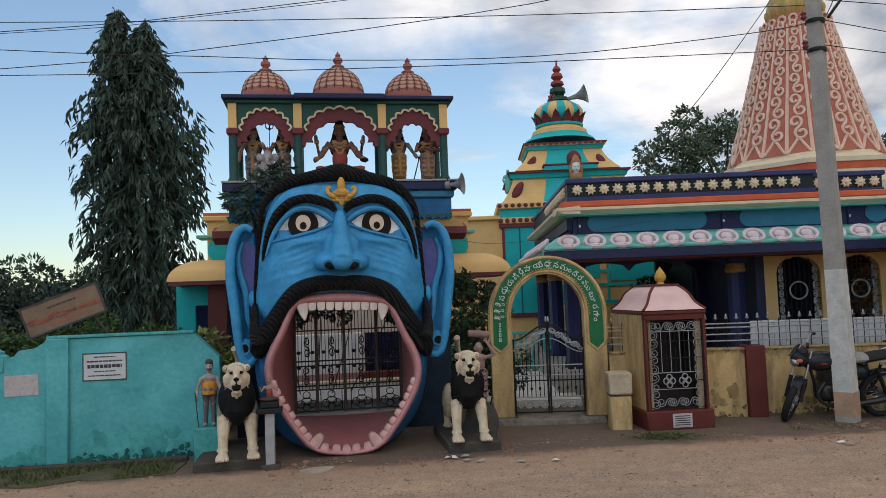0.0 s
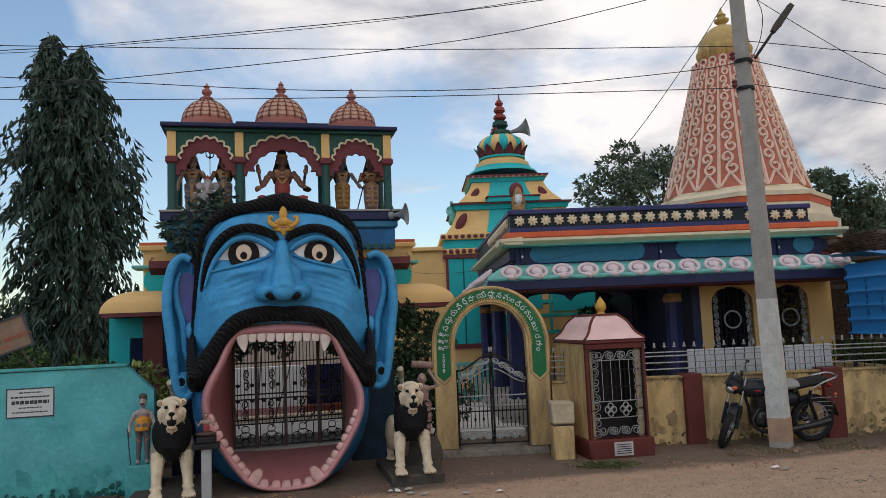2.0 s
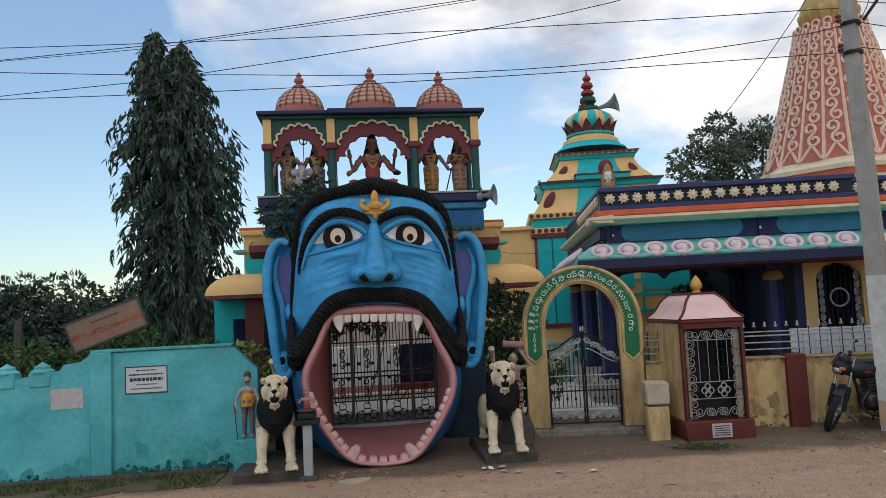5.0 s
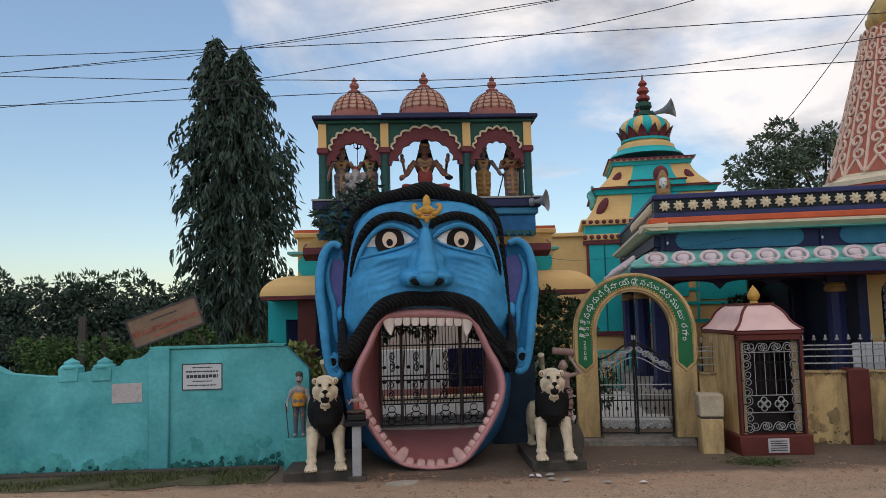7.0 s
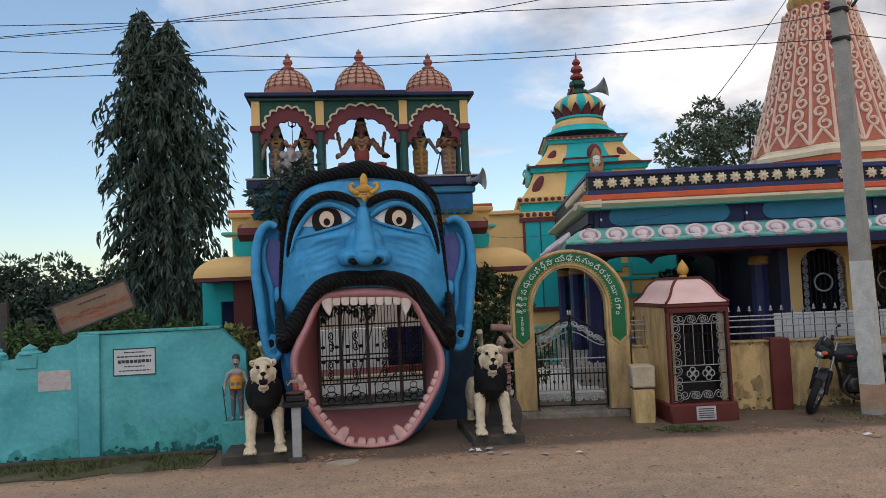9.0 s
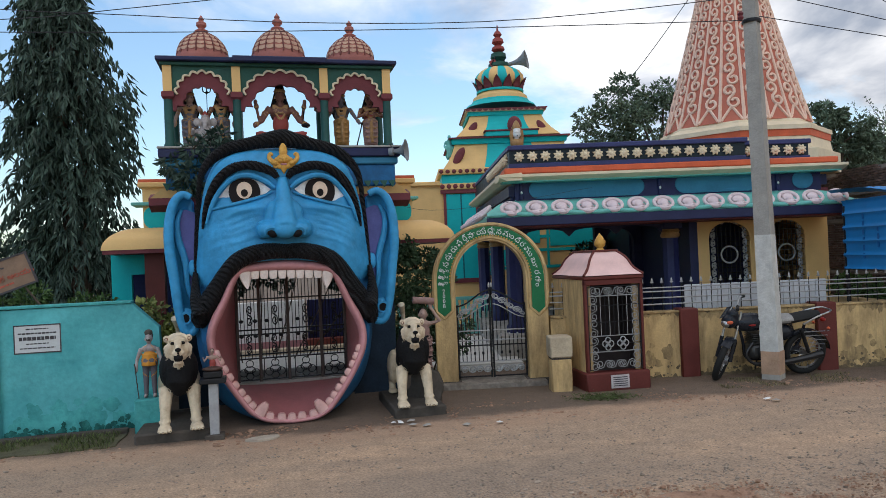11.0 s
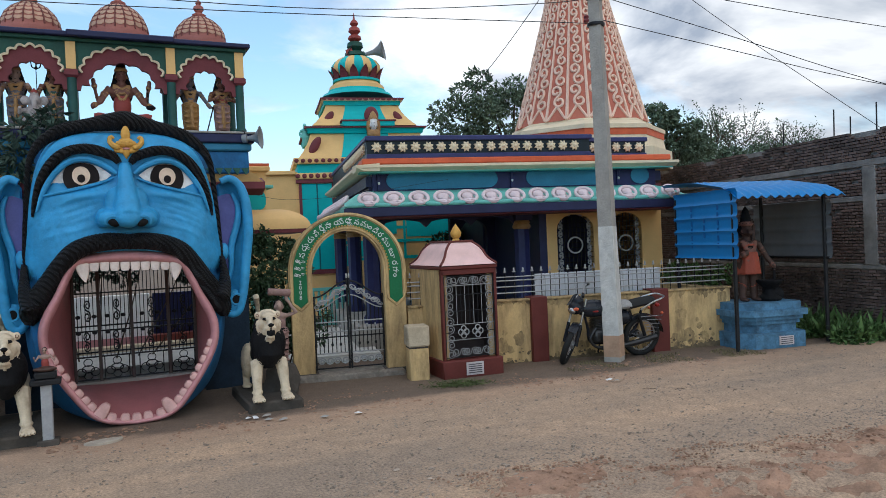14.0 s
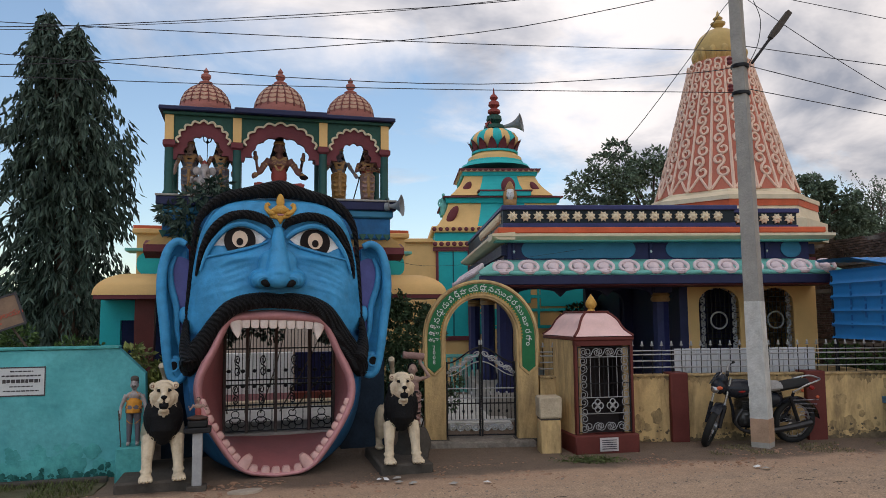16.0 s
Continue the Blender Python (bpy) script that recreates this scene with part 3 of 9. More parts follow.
def grass(name, n, area, h, label, material=GRASSM, m=Matrix(), keep=None):
    rnd = random.Random(name)
    g = Geo()
    for _ in range(n):
        x, y = rnd.uniform(area[0], area[1]), rnd.uniform(area[2], area[3])
        if noise.noise((x * 1.7, y * 1.7, 4)) < (keep if keep is not None else -0.1):
            continue
        a, l, w = rnd.uniform(0, 6.28), h * rnd.uniform(0.4, 1.2), rnd.uniform(0.003, 0.007)
        dx, dy = cos(a) * l * 0.5, sin(a) * l * 0.5
        px, py = -sin(a) * w, cos(a) * w
        g.add([(x - px, y - py, 0), (x + px, y + py, 0), (x + dx * 0.4 + px, y + dy * 0.4 + py, l * 0.7), (x + dx, y + dy, l)], [(0, 1, 2), (0, 2, 3)])
    return whole(name, g, material, m, label, "grass", kind="stuff", smooth=False)


grass("grass", 5200, (-7, -1.8, 9.1, 9.85), 0.07, "short thin grass on the verge")
grass("grass", 3000, (3.2, 6.6, -1.15, -0.4), 0.032, "dry thin grass round the pole", material=DRYGRASS, m=TEMPLE @ AT((0, 0, 0.002)), keep=0.02)
g = Geo()
rnd = random.Random(77)
for _ in range(2600):
    x, y = rnd.uniform(-5, 8.5), 9.0 + rnd.gauss(0.1, 0.32)
    y -= 0.03 * x
    if noise.noise((x * 1.4, y * 1.8, 6)) < 0.0 or 0.3 - 0.85 < x < 0.3 + 0.85 and y > 9.35:
        continue
    r = rnd.uniform(0.006, 0.018) * (1.9 if rnd.random() < 0.06 else 1)
    g.ell((x, y, r * 0.2), (r * rnd.uniform(0.8, 1.7), r * rnd.uniform(0.7, 1.2), r * 0.5), 6, 4)
whole("edge_rubble", g, SOIL, Matrix(), "crumbs of soil and leaf litter along the road edge", "soil", kind="stuff", smooth=False)

# loose red-brown soil heaped along the near road edge
g = Geo()
sx_, sy_ = np.arange(0.5, 10.0, 0.04), np.arange(2.9, 6.2, 0.04)
for y in sy_:
    for x in sx_:
        edge = min(max((5.45 - 0.2 * (x - 3.2) - y) / 0.9, -0.6), 1.0) * min(max((x - 1.6) / 2.5, 0), 1) - 0.12
        h_ = ground_height(x, y) + 0.02 * edge + 0.075 * (noise.noise((x * 1.1, y * 1.4, 12)) - 0.05) * min(max(edge + 0.5, 0), 1) + 0.05 * noise.noise((x * 4.5, y * 4.5, 20)) * max(edge + 0.3, 0) + (0.035 * noise.noise((x * 9, y * 9, 8)) + 0.022 * noise.noise((x * 21, y * 21, 3))) * max(edge + 0.2, 0) - 0.012
        g.v.append((x, y, h_))
n_ = len(sx_)
g.f = [(j * n_ + i, j * n_ + i + 1, (j + 1) * n_ + i + 1, (j + 1) * n_ + i) for j in range(len(sy_) - 1) for i in range(n_ - 1)]
g.m = [0] * len(g.f)
whole("soil_bank", g, SOIL, Matrix(), "loose red-brown soil along the road edge", "soil", kind="structure", angle=180)
g = Geo()
rnd = random.Random(31)
for _ in range(2400):
    x = rnd.uniform(2.4, 8.5)
    y = 5.6 - 0.2 * (x - 3.2) - abs(rnd.gauss(0, 0.7))
    if y < 3.4 or noise.noise((x * 1.5, y * 1.5, 2)) < -0.1:
        continue
    r = rnd.uniform(0.004, 0.012) * (2.0 if rnd.random() < 0.05 else 1)
    n0 = len(g.v)
    g.ell((x, y, ground_height(x, y) + 0.02 + r * 0.3), (r * rnd.uniform(0.8, 1.6), r, r * 0.7), 6, 4)
    g.v[n0:] = [(a + 0.5 * r * noise.noise((a * 70, b * 70, c * 70)), b + 0.5 * r * noise.noise((a * 70, c * 70, b * 70)), c) for a, b, c in g.v[n0:]]
whole("soil_clods", g, SOIL, Matrix(), "crumbled clods of red-brown soil", "soil", kind="stuff", smooth=False)

g = Geo()
rnd = random.Random(5)
for _ in range(5200):
    if rnd.random() < 0.5:
        x = rnd.uniform(1.5, 9)
        y = 5.7 - 0.15 * (x - 3.2) + rnd.gauss(0, 0.4)
    else:
        x, y = rnd.uniform(-5, 11), 8.6 - abs(rnd.gauss(0, 1.0)) - (0.15 * rnd.uniform(0, 10) if rnd.random() < 0.6 else 0)
    if y < 3.6:
        continue
    r = rnd.uniform(0.004, 0.013) * (1.8 if rnd.random() < 0.05 else 1)
    g.ell((x, y, ground_height(x, y) + r * 0.3), (r * rnd.uniform(0.8, 1.6), r, r * 0.6), 6, 4)
whole("pebbles", g, STONEM, Matrix(), "scattered small stones and grit on the road", "stones", kind="stuff")

# ---------------------------------------------------------------- turquoise wall
wall = thing("wall_west", AT((-1.67, 10.18, 0)), "turquoise limewashed boundary wall with dark damp stains", "wall", kind="structure")
tops = [(-10.3, 1.49), (-4.0, 1.49), (-3.7, 1.33), (-3.25, 1.28), (-3.0, 1.27), (-2.6, 1.34), (-2.2, 1.4), (-2.15, 1.47), (-1.95, 1.49), (-1.81, 1.59), (0.0, 1.6), (0.32, 1.28), (0.36, 0.0), (-10.3, 0.0)]
g = Geo().prism(tops[:-2] + [(0.36, -0.05), (-10.3, -0.05)], 0, 0.2)
part("wall_face", g, TURQ, wall, smooth=False)
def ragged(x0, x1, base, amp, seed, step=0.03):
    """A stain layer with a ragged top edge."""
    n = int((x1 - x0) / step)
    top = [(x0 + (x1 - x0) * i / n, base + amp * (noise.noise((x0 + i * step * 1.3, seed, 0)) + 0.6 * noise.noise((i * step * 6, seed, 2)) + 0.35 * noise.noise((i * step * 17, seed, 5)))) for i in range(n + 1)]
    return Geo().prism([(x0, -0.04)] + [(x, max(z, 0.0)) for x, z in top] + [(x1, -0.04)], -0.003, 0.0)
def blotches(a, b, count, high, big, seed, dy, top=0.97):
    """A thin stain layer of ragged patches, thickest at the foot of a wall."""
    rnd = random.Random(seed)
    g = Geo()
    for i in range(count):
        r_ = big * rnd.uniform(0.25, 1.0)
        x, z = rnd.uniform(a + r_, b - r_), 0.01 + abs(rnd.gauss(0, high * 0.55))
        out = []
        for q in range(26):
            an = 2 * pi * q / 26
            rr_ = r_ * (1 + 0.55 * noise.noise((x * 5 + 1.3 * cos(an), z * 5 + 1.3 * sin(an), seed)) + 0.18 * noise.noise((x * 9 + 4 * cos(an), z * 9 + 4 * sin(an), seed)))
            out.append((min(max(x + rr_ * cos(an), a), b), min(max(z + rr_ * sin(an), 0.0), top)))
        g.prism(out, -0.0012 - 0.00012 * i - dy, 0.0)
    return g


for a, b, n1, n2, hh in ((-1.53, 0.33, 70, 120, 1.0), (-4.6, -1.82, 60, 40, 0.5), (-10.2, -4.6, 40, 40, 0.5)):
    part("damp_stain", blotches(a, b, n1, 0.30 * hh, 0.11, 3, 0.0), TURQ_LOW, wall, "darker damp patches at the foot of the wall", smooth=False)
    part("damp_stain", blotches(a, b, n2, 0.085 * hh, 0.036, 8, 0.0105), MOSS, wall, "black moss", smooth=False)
part("pilaster", Geo().span(-1.81, -1.54, -0.06, 0.0, 0.0, 1.605, 0.012), TURQ, wall)
cap_x = [(-1.81, 0.0, 1.602), (-10.3, -4.0, 1.49)]
for x0, x1, z in cap_x:
    part("coping", Geo().span(x0, x1, -0.03, 0.23, z, z + 0.035, 0.01), TURQ_LOW, wall, "dark mossy coping edge")
for x in (-2.89, -2.45):
    q = Geo().span(x - 0.13, x + 0.13, -0.02, 0.22, 1.2, 1.38, 0.01)
    q.lathe([(0.15, 1.38), (0.15, 1.4), (0.10, 1.43), (0.10, 1.46), (0.03, 1.5), (0.0, 1.52)], (x, 0.1, 0), 12)
    part("gatepost_cap", q, TURQ, wall)
# painted notice: plain bars for lines that cannot be read
notice = thing("wall_notice", AT((-2.78, 10.178, 1.22)), "white painted notice in dark frame on the turquoise wall", "sign")
part("panel", Geo().span(-0.27, 0.27, -0.006, 0, -0.18, 0.18), SIGNW, notice)
for z0, z1 in ((0.165, 0.18), (-0.18, -0.165)):
    part("border", Geo().span(-0.27, 0.27, -0.009, -0.006, z0, z1), SIGNK, notice)
for x0 in (-0.27, 0.257):
    part("border", Geo().span(x0, x0 + 0.013, -0.009, -0.006, -0.165, 0.165), SIGNK, notice)
rnd = random.Random(2)
for z, w, h in ((0.125, 0.13, 0.016), (0.07, 0.22, 0.02), (0.005, 0.21, 0.045), (-0.06, 0.13, 0.014), (-0.115, 0.20, 0.016)):
    x = -w
    while x < w:
        dx = rnd.uniform(0.025, 0.05)
        part("writing_bar", Geo().span(x, min(x + dx, w), -0.009, -0.006, z - h / 2 * rnd.uniform(0.7, 1), z + h / 2), SIGNK, notice)
        x += dx + 0.008
whole("torn_poster", Geo().span(-0.2, 0.2, -0.006, 0, -0.13, 0.13), PAPER, AT((-3.78, 10.178, 1.03)) @ pose(0, 0, 0, 0, -1), "faded torn paper poster stuck on the turquoise wall", "poster")
# leaning tin sign board
board = thing("sign_board", AT((-3.37, 10.45, 1.965)) @ pose(0, 0, 0, 0, -19.5), "rusty brown tin sign board leaning above the turquoise wall", "sign")
part("sheet", Geo().span(-0.5, 0.5, -0.01, 0.01, -0.2, 0.2, 0.004), RUST, board)
for z in (-0.2, 0.2):
    part("rim", Geo().span(-0.512, 0.512, -0.02, 0.02, z - 0.012, z + 0.012), SIGNK, board)
for x in (-0.5, 0.5):
    part("rim", Geo().span(x - 0.012, x + 0.012, -0.02, 0.02, -0.188, 0.188), SIGNK, board)
SIGNRED = mat("faded_red_lettering", (0.42, 0.09, 0.06), 0.7, 0.2)
me = lettering("శ్రీ సంతోషిమాత ఆలయం", 0.1, SIGNRED, 0.003, "heading")
ob = again(me, "heading", board, AT((0.02, -0.014, -0.035)))
for z, w, h in ((0.10, 0.17, 0.02), (-0.12, 0.22, 0.022)):
    x = -w
    while x < w:
        dx = rnd.uniform(0.03, 0.07)
        part("writing_bar", Geo().span(x, x + dx, -0.014, -0.0105, z - h / 2, z + h / 2), SIGNK if z > 0 else SIGNRED, board)
        x += dx + 0.012
for x in (-0.3, 0.3):
    part("stake", Geo().tube([(x, 0.03, -0.1), (x + 0.12 * (1 if x > 0 else -1), 0.05, -0.55)], 0.015, 6), BARK, board)

# ---------------------------------------------------------------- yellow boundary wall, railing
wall = thing("wall_front", TEMPLE, "yellow plastered boundary wall with black damp streaks and red-brown piers", "wall", kind="structure")
part("wall_face", Geo().span(0.98, 6.72, 0, 0.2, -0.05, 1.0), YELLOW2, wall, smooth=False)
part("coping", Geo().span(0.98, 6.74, -0.03, 0.23, 1.0, 1.03, 0.012), MUD, wall)
part("wall_face", Geo().span(6.52, 6.72, 0.2, 3.0, -0.05, 1.0), YELLOW2, wall, smooth=False)
for a, b in ((3.0, 3.28), (5.17, 5.48)):
    part("pier", Geo().span(a, b, -0.09, 0.24, -0.05, 1.06, 0.012), REDOX, wall, "red-brown painted pier")

def hanging(x0, x1, z, base, amp, seed):
    """A stain layer that runs down from the coping in streaks."""
    n = int((x1 - x0) / 0.025)
    low = [(x0 + (x1 - x0) * i / n, min(z - base - amp * (noise.noise((i * 0.05, seed, 0)) + 0.8 * noise.noise((i * 0.22, seed, 2)) + 0.5 * noise.noise((i * 0.7, seed, 5))), z - 0.001)) for i in range(n + 1)]
    return Geo().prism([(x0, z)] + [(x, max(q, z - 0.8)) for x, q in low] + [(x1, z)], -0.003, 0.0)


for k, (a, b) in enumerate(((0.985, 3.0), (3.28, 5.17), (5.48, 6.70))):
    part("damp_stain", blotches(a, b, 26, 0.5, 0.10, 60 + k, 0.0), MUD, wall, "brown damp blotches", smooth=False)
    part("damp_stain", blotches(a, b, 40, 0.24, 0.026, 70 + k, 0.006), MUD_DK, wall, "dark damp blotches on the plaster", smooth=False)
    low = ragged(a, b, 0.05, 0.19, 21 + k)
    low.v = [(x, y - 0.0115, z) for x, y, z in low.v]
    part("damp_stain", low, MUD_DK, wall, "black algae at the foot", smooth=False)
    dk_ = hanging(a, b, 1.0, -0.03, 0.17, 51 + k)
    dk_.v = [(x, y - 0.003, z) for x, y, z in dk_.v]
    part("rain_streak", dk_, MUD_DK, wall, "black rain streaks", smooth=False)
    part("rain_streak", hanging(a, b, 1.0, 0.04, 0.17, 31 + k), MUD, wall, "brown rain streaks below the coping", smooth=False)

fence = thing("railing", TEMPLE @ AT((3.8, 0.1, 1.035)), "silver painted iron railing with spear points on the wall", "railing", kind="")
for z, r in ((0.10, 0.011), (0.20, 0.011), (0.30, 0.012), (0.36, 0.010)):
    part("rail", Geo().tube([(-2.8, 0, z), (2.9, 0, z)], r, 6), SILVER, fence)
bar = Geo().tube([(0, 0, 0), (0, 0, 0.42)], 0.008, 6).mesh("bar", IRON)
gs = Geo()
gs.ell((0, 0, 0.47), (0.019, 0.008, 0.05), 8, 6); gs.ell((0.02, 0, 0.44), (0.014, 0.006, 0.012), 6, 4); gs.ell((-0.02, 0, 0.44), (0.014, 0.006, 0.012), 6, 4)
spear = gs.mesh("spear_point", SILVER)
x = -2.75
while x < 2.9:
    again(bar, "bar", fence, AT((x, 0, 0)))
    again(spear, "spear_point", fence, AT((x, 0, 0.07)) @ Matrix.Diagonal((0.85, 0.85, 0.85, 1)))
    x += 0.158
slabs = thing("slab_fence", TEMPLE @ AT((4.4, 0.32, 0)), "white marble slabs standing side by side behind the railing", "parapet")
sl = Geo().span(-0.085, 0.085, 0, 0.04, 0, 1.41, 0.006).mesh("slab", SLAB)
for i in range(13):
    again(sl, "slab", slabs, AT((-1.08 + i * 0.18, 0, 0)))

# ---------------------------------------------------------------- temple with eave of lotus petals
temple = thing("temple", TEMPLE @ AT((3.8, 5.0, 0)), "temple hall with blue frieze, lotus-petal eave and flowered parapet", "temple", kind="")
PX, PY = -3.8, -5.0


def tp(name, geo, material, label="", **kw):
    geo.v = [(x + PX, y + PY, z) for x, y, z in geo.v]
    return part(name, geo, material, temple, label, **kw)


# plinth, floor, ceiling and walls
tp("plinth", Geo().span(0.45, 6.95, 2.3, 9.0, 0, 0.5, 0.02), CONC)
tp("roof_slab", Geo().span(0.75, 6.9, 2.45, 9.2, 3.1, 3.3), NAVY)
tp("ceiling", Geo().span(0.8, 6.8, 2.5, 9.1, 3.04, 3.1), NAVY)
def arch_win_wall(u0, u1, v, wins, z0, z1, zb, zs, th=0.18, rise=0.3):
    """A wall with round-headed openings cut through."""
    g = Geo()
    xs = u0
    for a, b in wins:
        g.span(xs, a, v, v + th, z0, z1)
        g.span(a, b, v, v + th, z0, zb)
        n = 10
        c, r = (a + b) / 2, (b - a) / 2
        arc = [(c - r * cos(pi * i / n), zs + rise * sin(pi * i / n)) for i in range(n + 1)]
        g.prism([(a, z1), *arc, (b, z1)][::-1], v, v + th)
        xs = b
    g.span(xs, u1, v, v + th, z0, z1)
    return g
WINS = [(4.58, 5.38), (5.75, 6.46)]
tp("window_wall", arch_win_wall(4.36, 6.92, 2.53, WINS, 0.5, 2.52, 1.0, 2.16), YELLOW, smooth=False)
tp("wall_band", Geo().span(3.9, 6.95, 2.51, 2.74, 2.52, 3.05), MAROON)
tp("side_wall", Geo().span(6.74, 6.92, 2.71, 9.0, 0.5, 3.04), YELLOW)
# near-black navy inner walls and backing sheet stand for the indoor shade
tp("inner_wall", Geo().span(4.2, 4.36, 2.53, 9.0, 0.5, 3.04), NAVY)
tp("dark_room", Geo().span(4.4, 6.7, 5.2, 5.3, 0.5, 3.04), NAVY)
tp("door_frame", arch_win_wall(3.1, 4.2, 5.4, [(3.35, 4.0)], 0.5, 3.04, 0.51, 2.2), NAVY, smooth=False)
sc_ = []
for i in range(25):
    t = i / 24
    sc_.append((1.0 + 2.7 * t, 2.36 + 0.10 * abs(sin(pi * 3 * t)) ** 0.6 - 0.05 * (i % 8 == 0)))
tp("valance", Geo().prism([(1.0, 2.64)] + sc_ + [(3.7, 2.64)], 2.58, 2.66), NAVY, "scalloped navy valance under the beam", smooth=False)
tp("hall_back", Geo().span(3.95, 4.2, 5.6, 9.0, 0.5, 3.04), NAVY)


def column(u, v, s=0.15, h=3.04):
    p = new("column")
    p.parent = temple
    p.matrix_basis = AT((u + PX, v + PY, 0))
    g = Geo().lathe([(s * 1.25, 0.5), (s * 1.25, 0.62), (s, 0.68), (s, 2.2)], seg=16, fr=lambda a: 1 + 0.05 * cos(8 * a))
    part("shaft", g, INDIGO, p)
    part("ring", Geo().lathe([(s * 1.02, 2.2), (s * 1.22, 2.23), (s * 1.22, 2.27), (s * 1.05, 2.3), (s * 1.22, 2.33), (s * 1.02, 2.37)], seg=16), ORN, p)
    part("capital", Geo().span(-s * 1.2, s * 1.2, -s * 1.2, s * 1.2, 2.37, h, 0.02), NAVY, p)
    return p


for u, v in ((0.85, 2.85), (3.86, 2.62), (0.85, 5.6), (0.85, 8.7)):
    column(u, v)

# grilles of the windows
def grille(u0, u1, zb, zs, v):
    w = new("window_grille"); w.parent = temple; w.matrix_basis = AT(((u0 + u1) / 2 + PX, v + PY, 0))
    r = (u1 - u0) / 2
    part("net", _net(r, zb, zs), IRON, w)
    part("ring", Geo().tube([(0.16 * cos(2 * pi * i / 24), -0.02, 1.83 + 0.16 * sin(2 * pi * i / 24)) for i in range(25)], 0.018, 6), SILVER, w)
    sc = scroll_mesh(0.1, 0.1)
    for s in (-1, 1):
        for k in range(9):
            z = zb + 0.12 + k * 0.145
            again(sc, "scroll", w, AT((s * (r - 0.09), -0.015, z)) @ Matrix.Diagonal((s, 1, 1 if k % 2 else -1, 1)))
    for k in range(4):
        again(sc, "scroll", w, AT((-0.21 + 0.14 * k, -0.015, zb + 0.1)) @ Matrix.Rotation(pi / 2, 4, "Y"))
        again(sc, "scroll", w, AT((-0.18 + 0.12 * k, -0.015, zs + 0.02 + 0.05 * (k in (1, 2)))) @ Matrix.Rotation(pi / 2, 4, "Y"))
    return w


def _net(r, zb, zs):
    g = Geo()
    n = 9
    for i in range(1, n):
        x = -r + 2 * r * i / n
        g.box((x, 0, (zb + zs + 0.08) / 2), (0.012, 0.012, zs + 0.08 - zb))
    z = zb + 0.08
    while z < zs:
        g.box((0, 0, z), (2 * r, 0.01, 0.012))
        z += 0.1
    return g


SCROLLS = {}


def scroll_pts(size):
    """An S of two curls, in x and z."""
    out = []
    for i in range(15):
        a = i / 14 * 1.55 * 2 * pi
        r = 0.14 + 0.36 * (i / 14)
        out.append((r * cos(a + 1.2), r * sin(a + 1.2)))
    ex, ez = out[-1]
    s = [(x - ex, z - ez) for x, z in out]
    return [(x * size, z * size) for x, z in s] + [(-x * size, -z * size) for x, z in s[-2::-1]]


def scroll_mesh(size, r=0.11, material=None):
    key = (size, r, material.name if material else "")
    if key not in SCROLLS:
        SCROLLS[key] = Geo().tube([(x, 0, z) for x, z in scroll_pts(size)], r * size, 5).mesh("scroll", material or SILVER)
    return SCROLLS[key]


for a, b in WINS:
    grille(a, b, 1.0, 2.44, 2.58)

# eave: sloping slab, petals, fascia
U0, U1, VE, VB = 0.22, 6.85, 1.38, 2.45
g = Geo()
sec = [(VE, 2.58), (VE, 2.69), (VE + 0.12, 2.75), (VE + 0.55, 2.93), (VB, 3.02), (VB, 2.93)]
g.rings([[(U0 + 0.0 if v < 1.6 else U0 + (v - VE) * 0.5, v, z) for v, z in sec], [(U1 if v < 1.6 else U1 - (v - VE) * 0.3, v, z) for v, z in sec]])
tp("eave", g, SEAGREEN, smooth=False)
tp("fascia", Geo().span(U0 - 0.02, U1 + 0.02, VE - 0.03, VE + 0.05, 2.50, 2.66, 0.01), NAVY)
tp("soffit", Geo().span(U0 + 0.3, U1, VE + 0.05, VB + 0.3, 2.48, 2.56), MAROON)
# the eave returns along the west side
g = Geo()
wsec = [(U0, 2.58), (U0, 2.69), (U0 + 0.08, 2.75), (U0 + 0.4, 2.93), (0.86, 3.02), (0.86, 2.93)]
g.rings([[(u, VE if u < 0.3 else VE + (u - U0) * 1.4, z) for u, z in wsec], [(u, 9.3, z) for u, z in wsec]])
tp("side_eave", g, SEAGREEN, smooth=False)
tp("side_beam", Geo().span(0.7, 0.95, 2.5, 9.0, 2.6, 3.04), NAVY)
tp("front_beam", Geo().span(0.7, 4.4, 2.5, 2.75, 2.62, 3.04), NAVY)


def petal_mesh():
    """A shell standing on the slope of the eave: thick open rim, plump tongue, nib below."""
    g = Geo()
    ring = [(0.158 * sin(a), -0.035, 0.135 - 0.125 * cos(a)) for a in np.linspace(0.62, 2 * pi - 0.62, 26)]
    low = [(0.158 * sin(a), -0.05, 0.135 - 0.125 * cos(a)) for a in np.linspace(-0.75, 0.75, 12)]
    g.tube(ring, [0.022 + 0.014 * sin(pi * i / 25) for i in range(26)], 8)
    g.tube(low, [0.026 + 0.026 * sin(pi * i / 11) for i in range(12)], 8)
    g.ell((0.0, -0.005, 0.175), (0.105, 0.055, 0.088), 16, 8)
    g.ell((0.012, -0.03, 0.125), (0.066, 0.04, 0.06), 12, 6)
    g.ell((0, 0.03, 0.135), (0.15, 0.02, 0.12), 16, 6)
    g.ell((0.035, -0.085, 0.02), (0.035, 0.03, 0.022), 8, 6)
    return g.mesh("petal", ROSE)


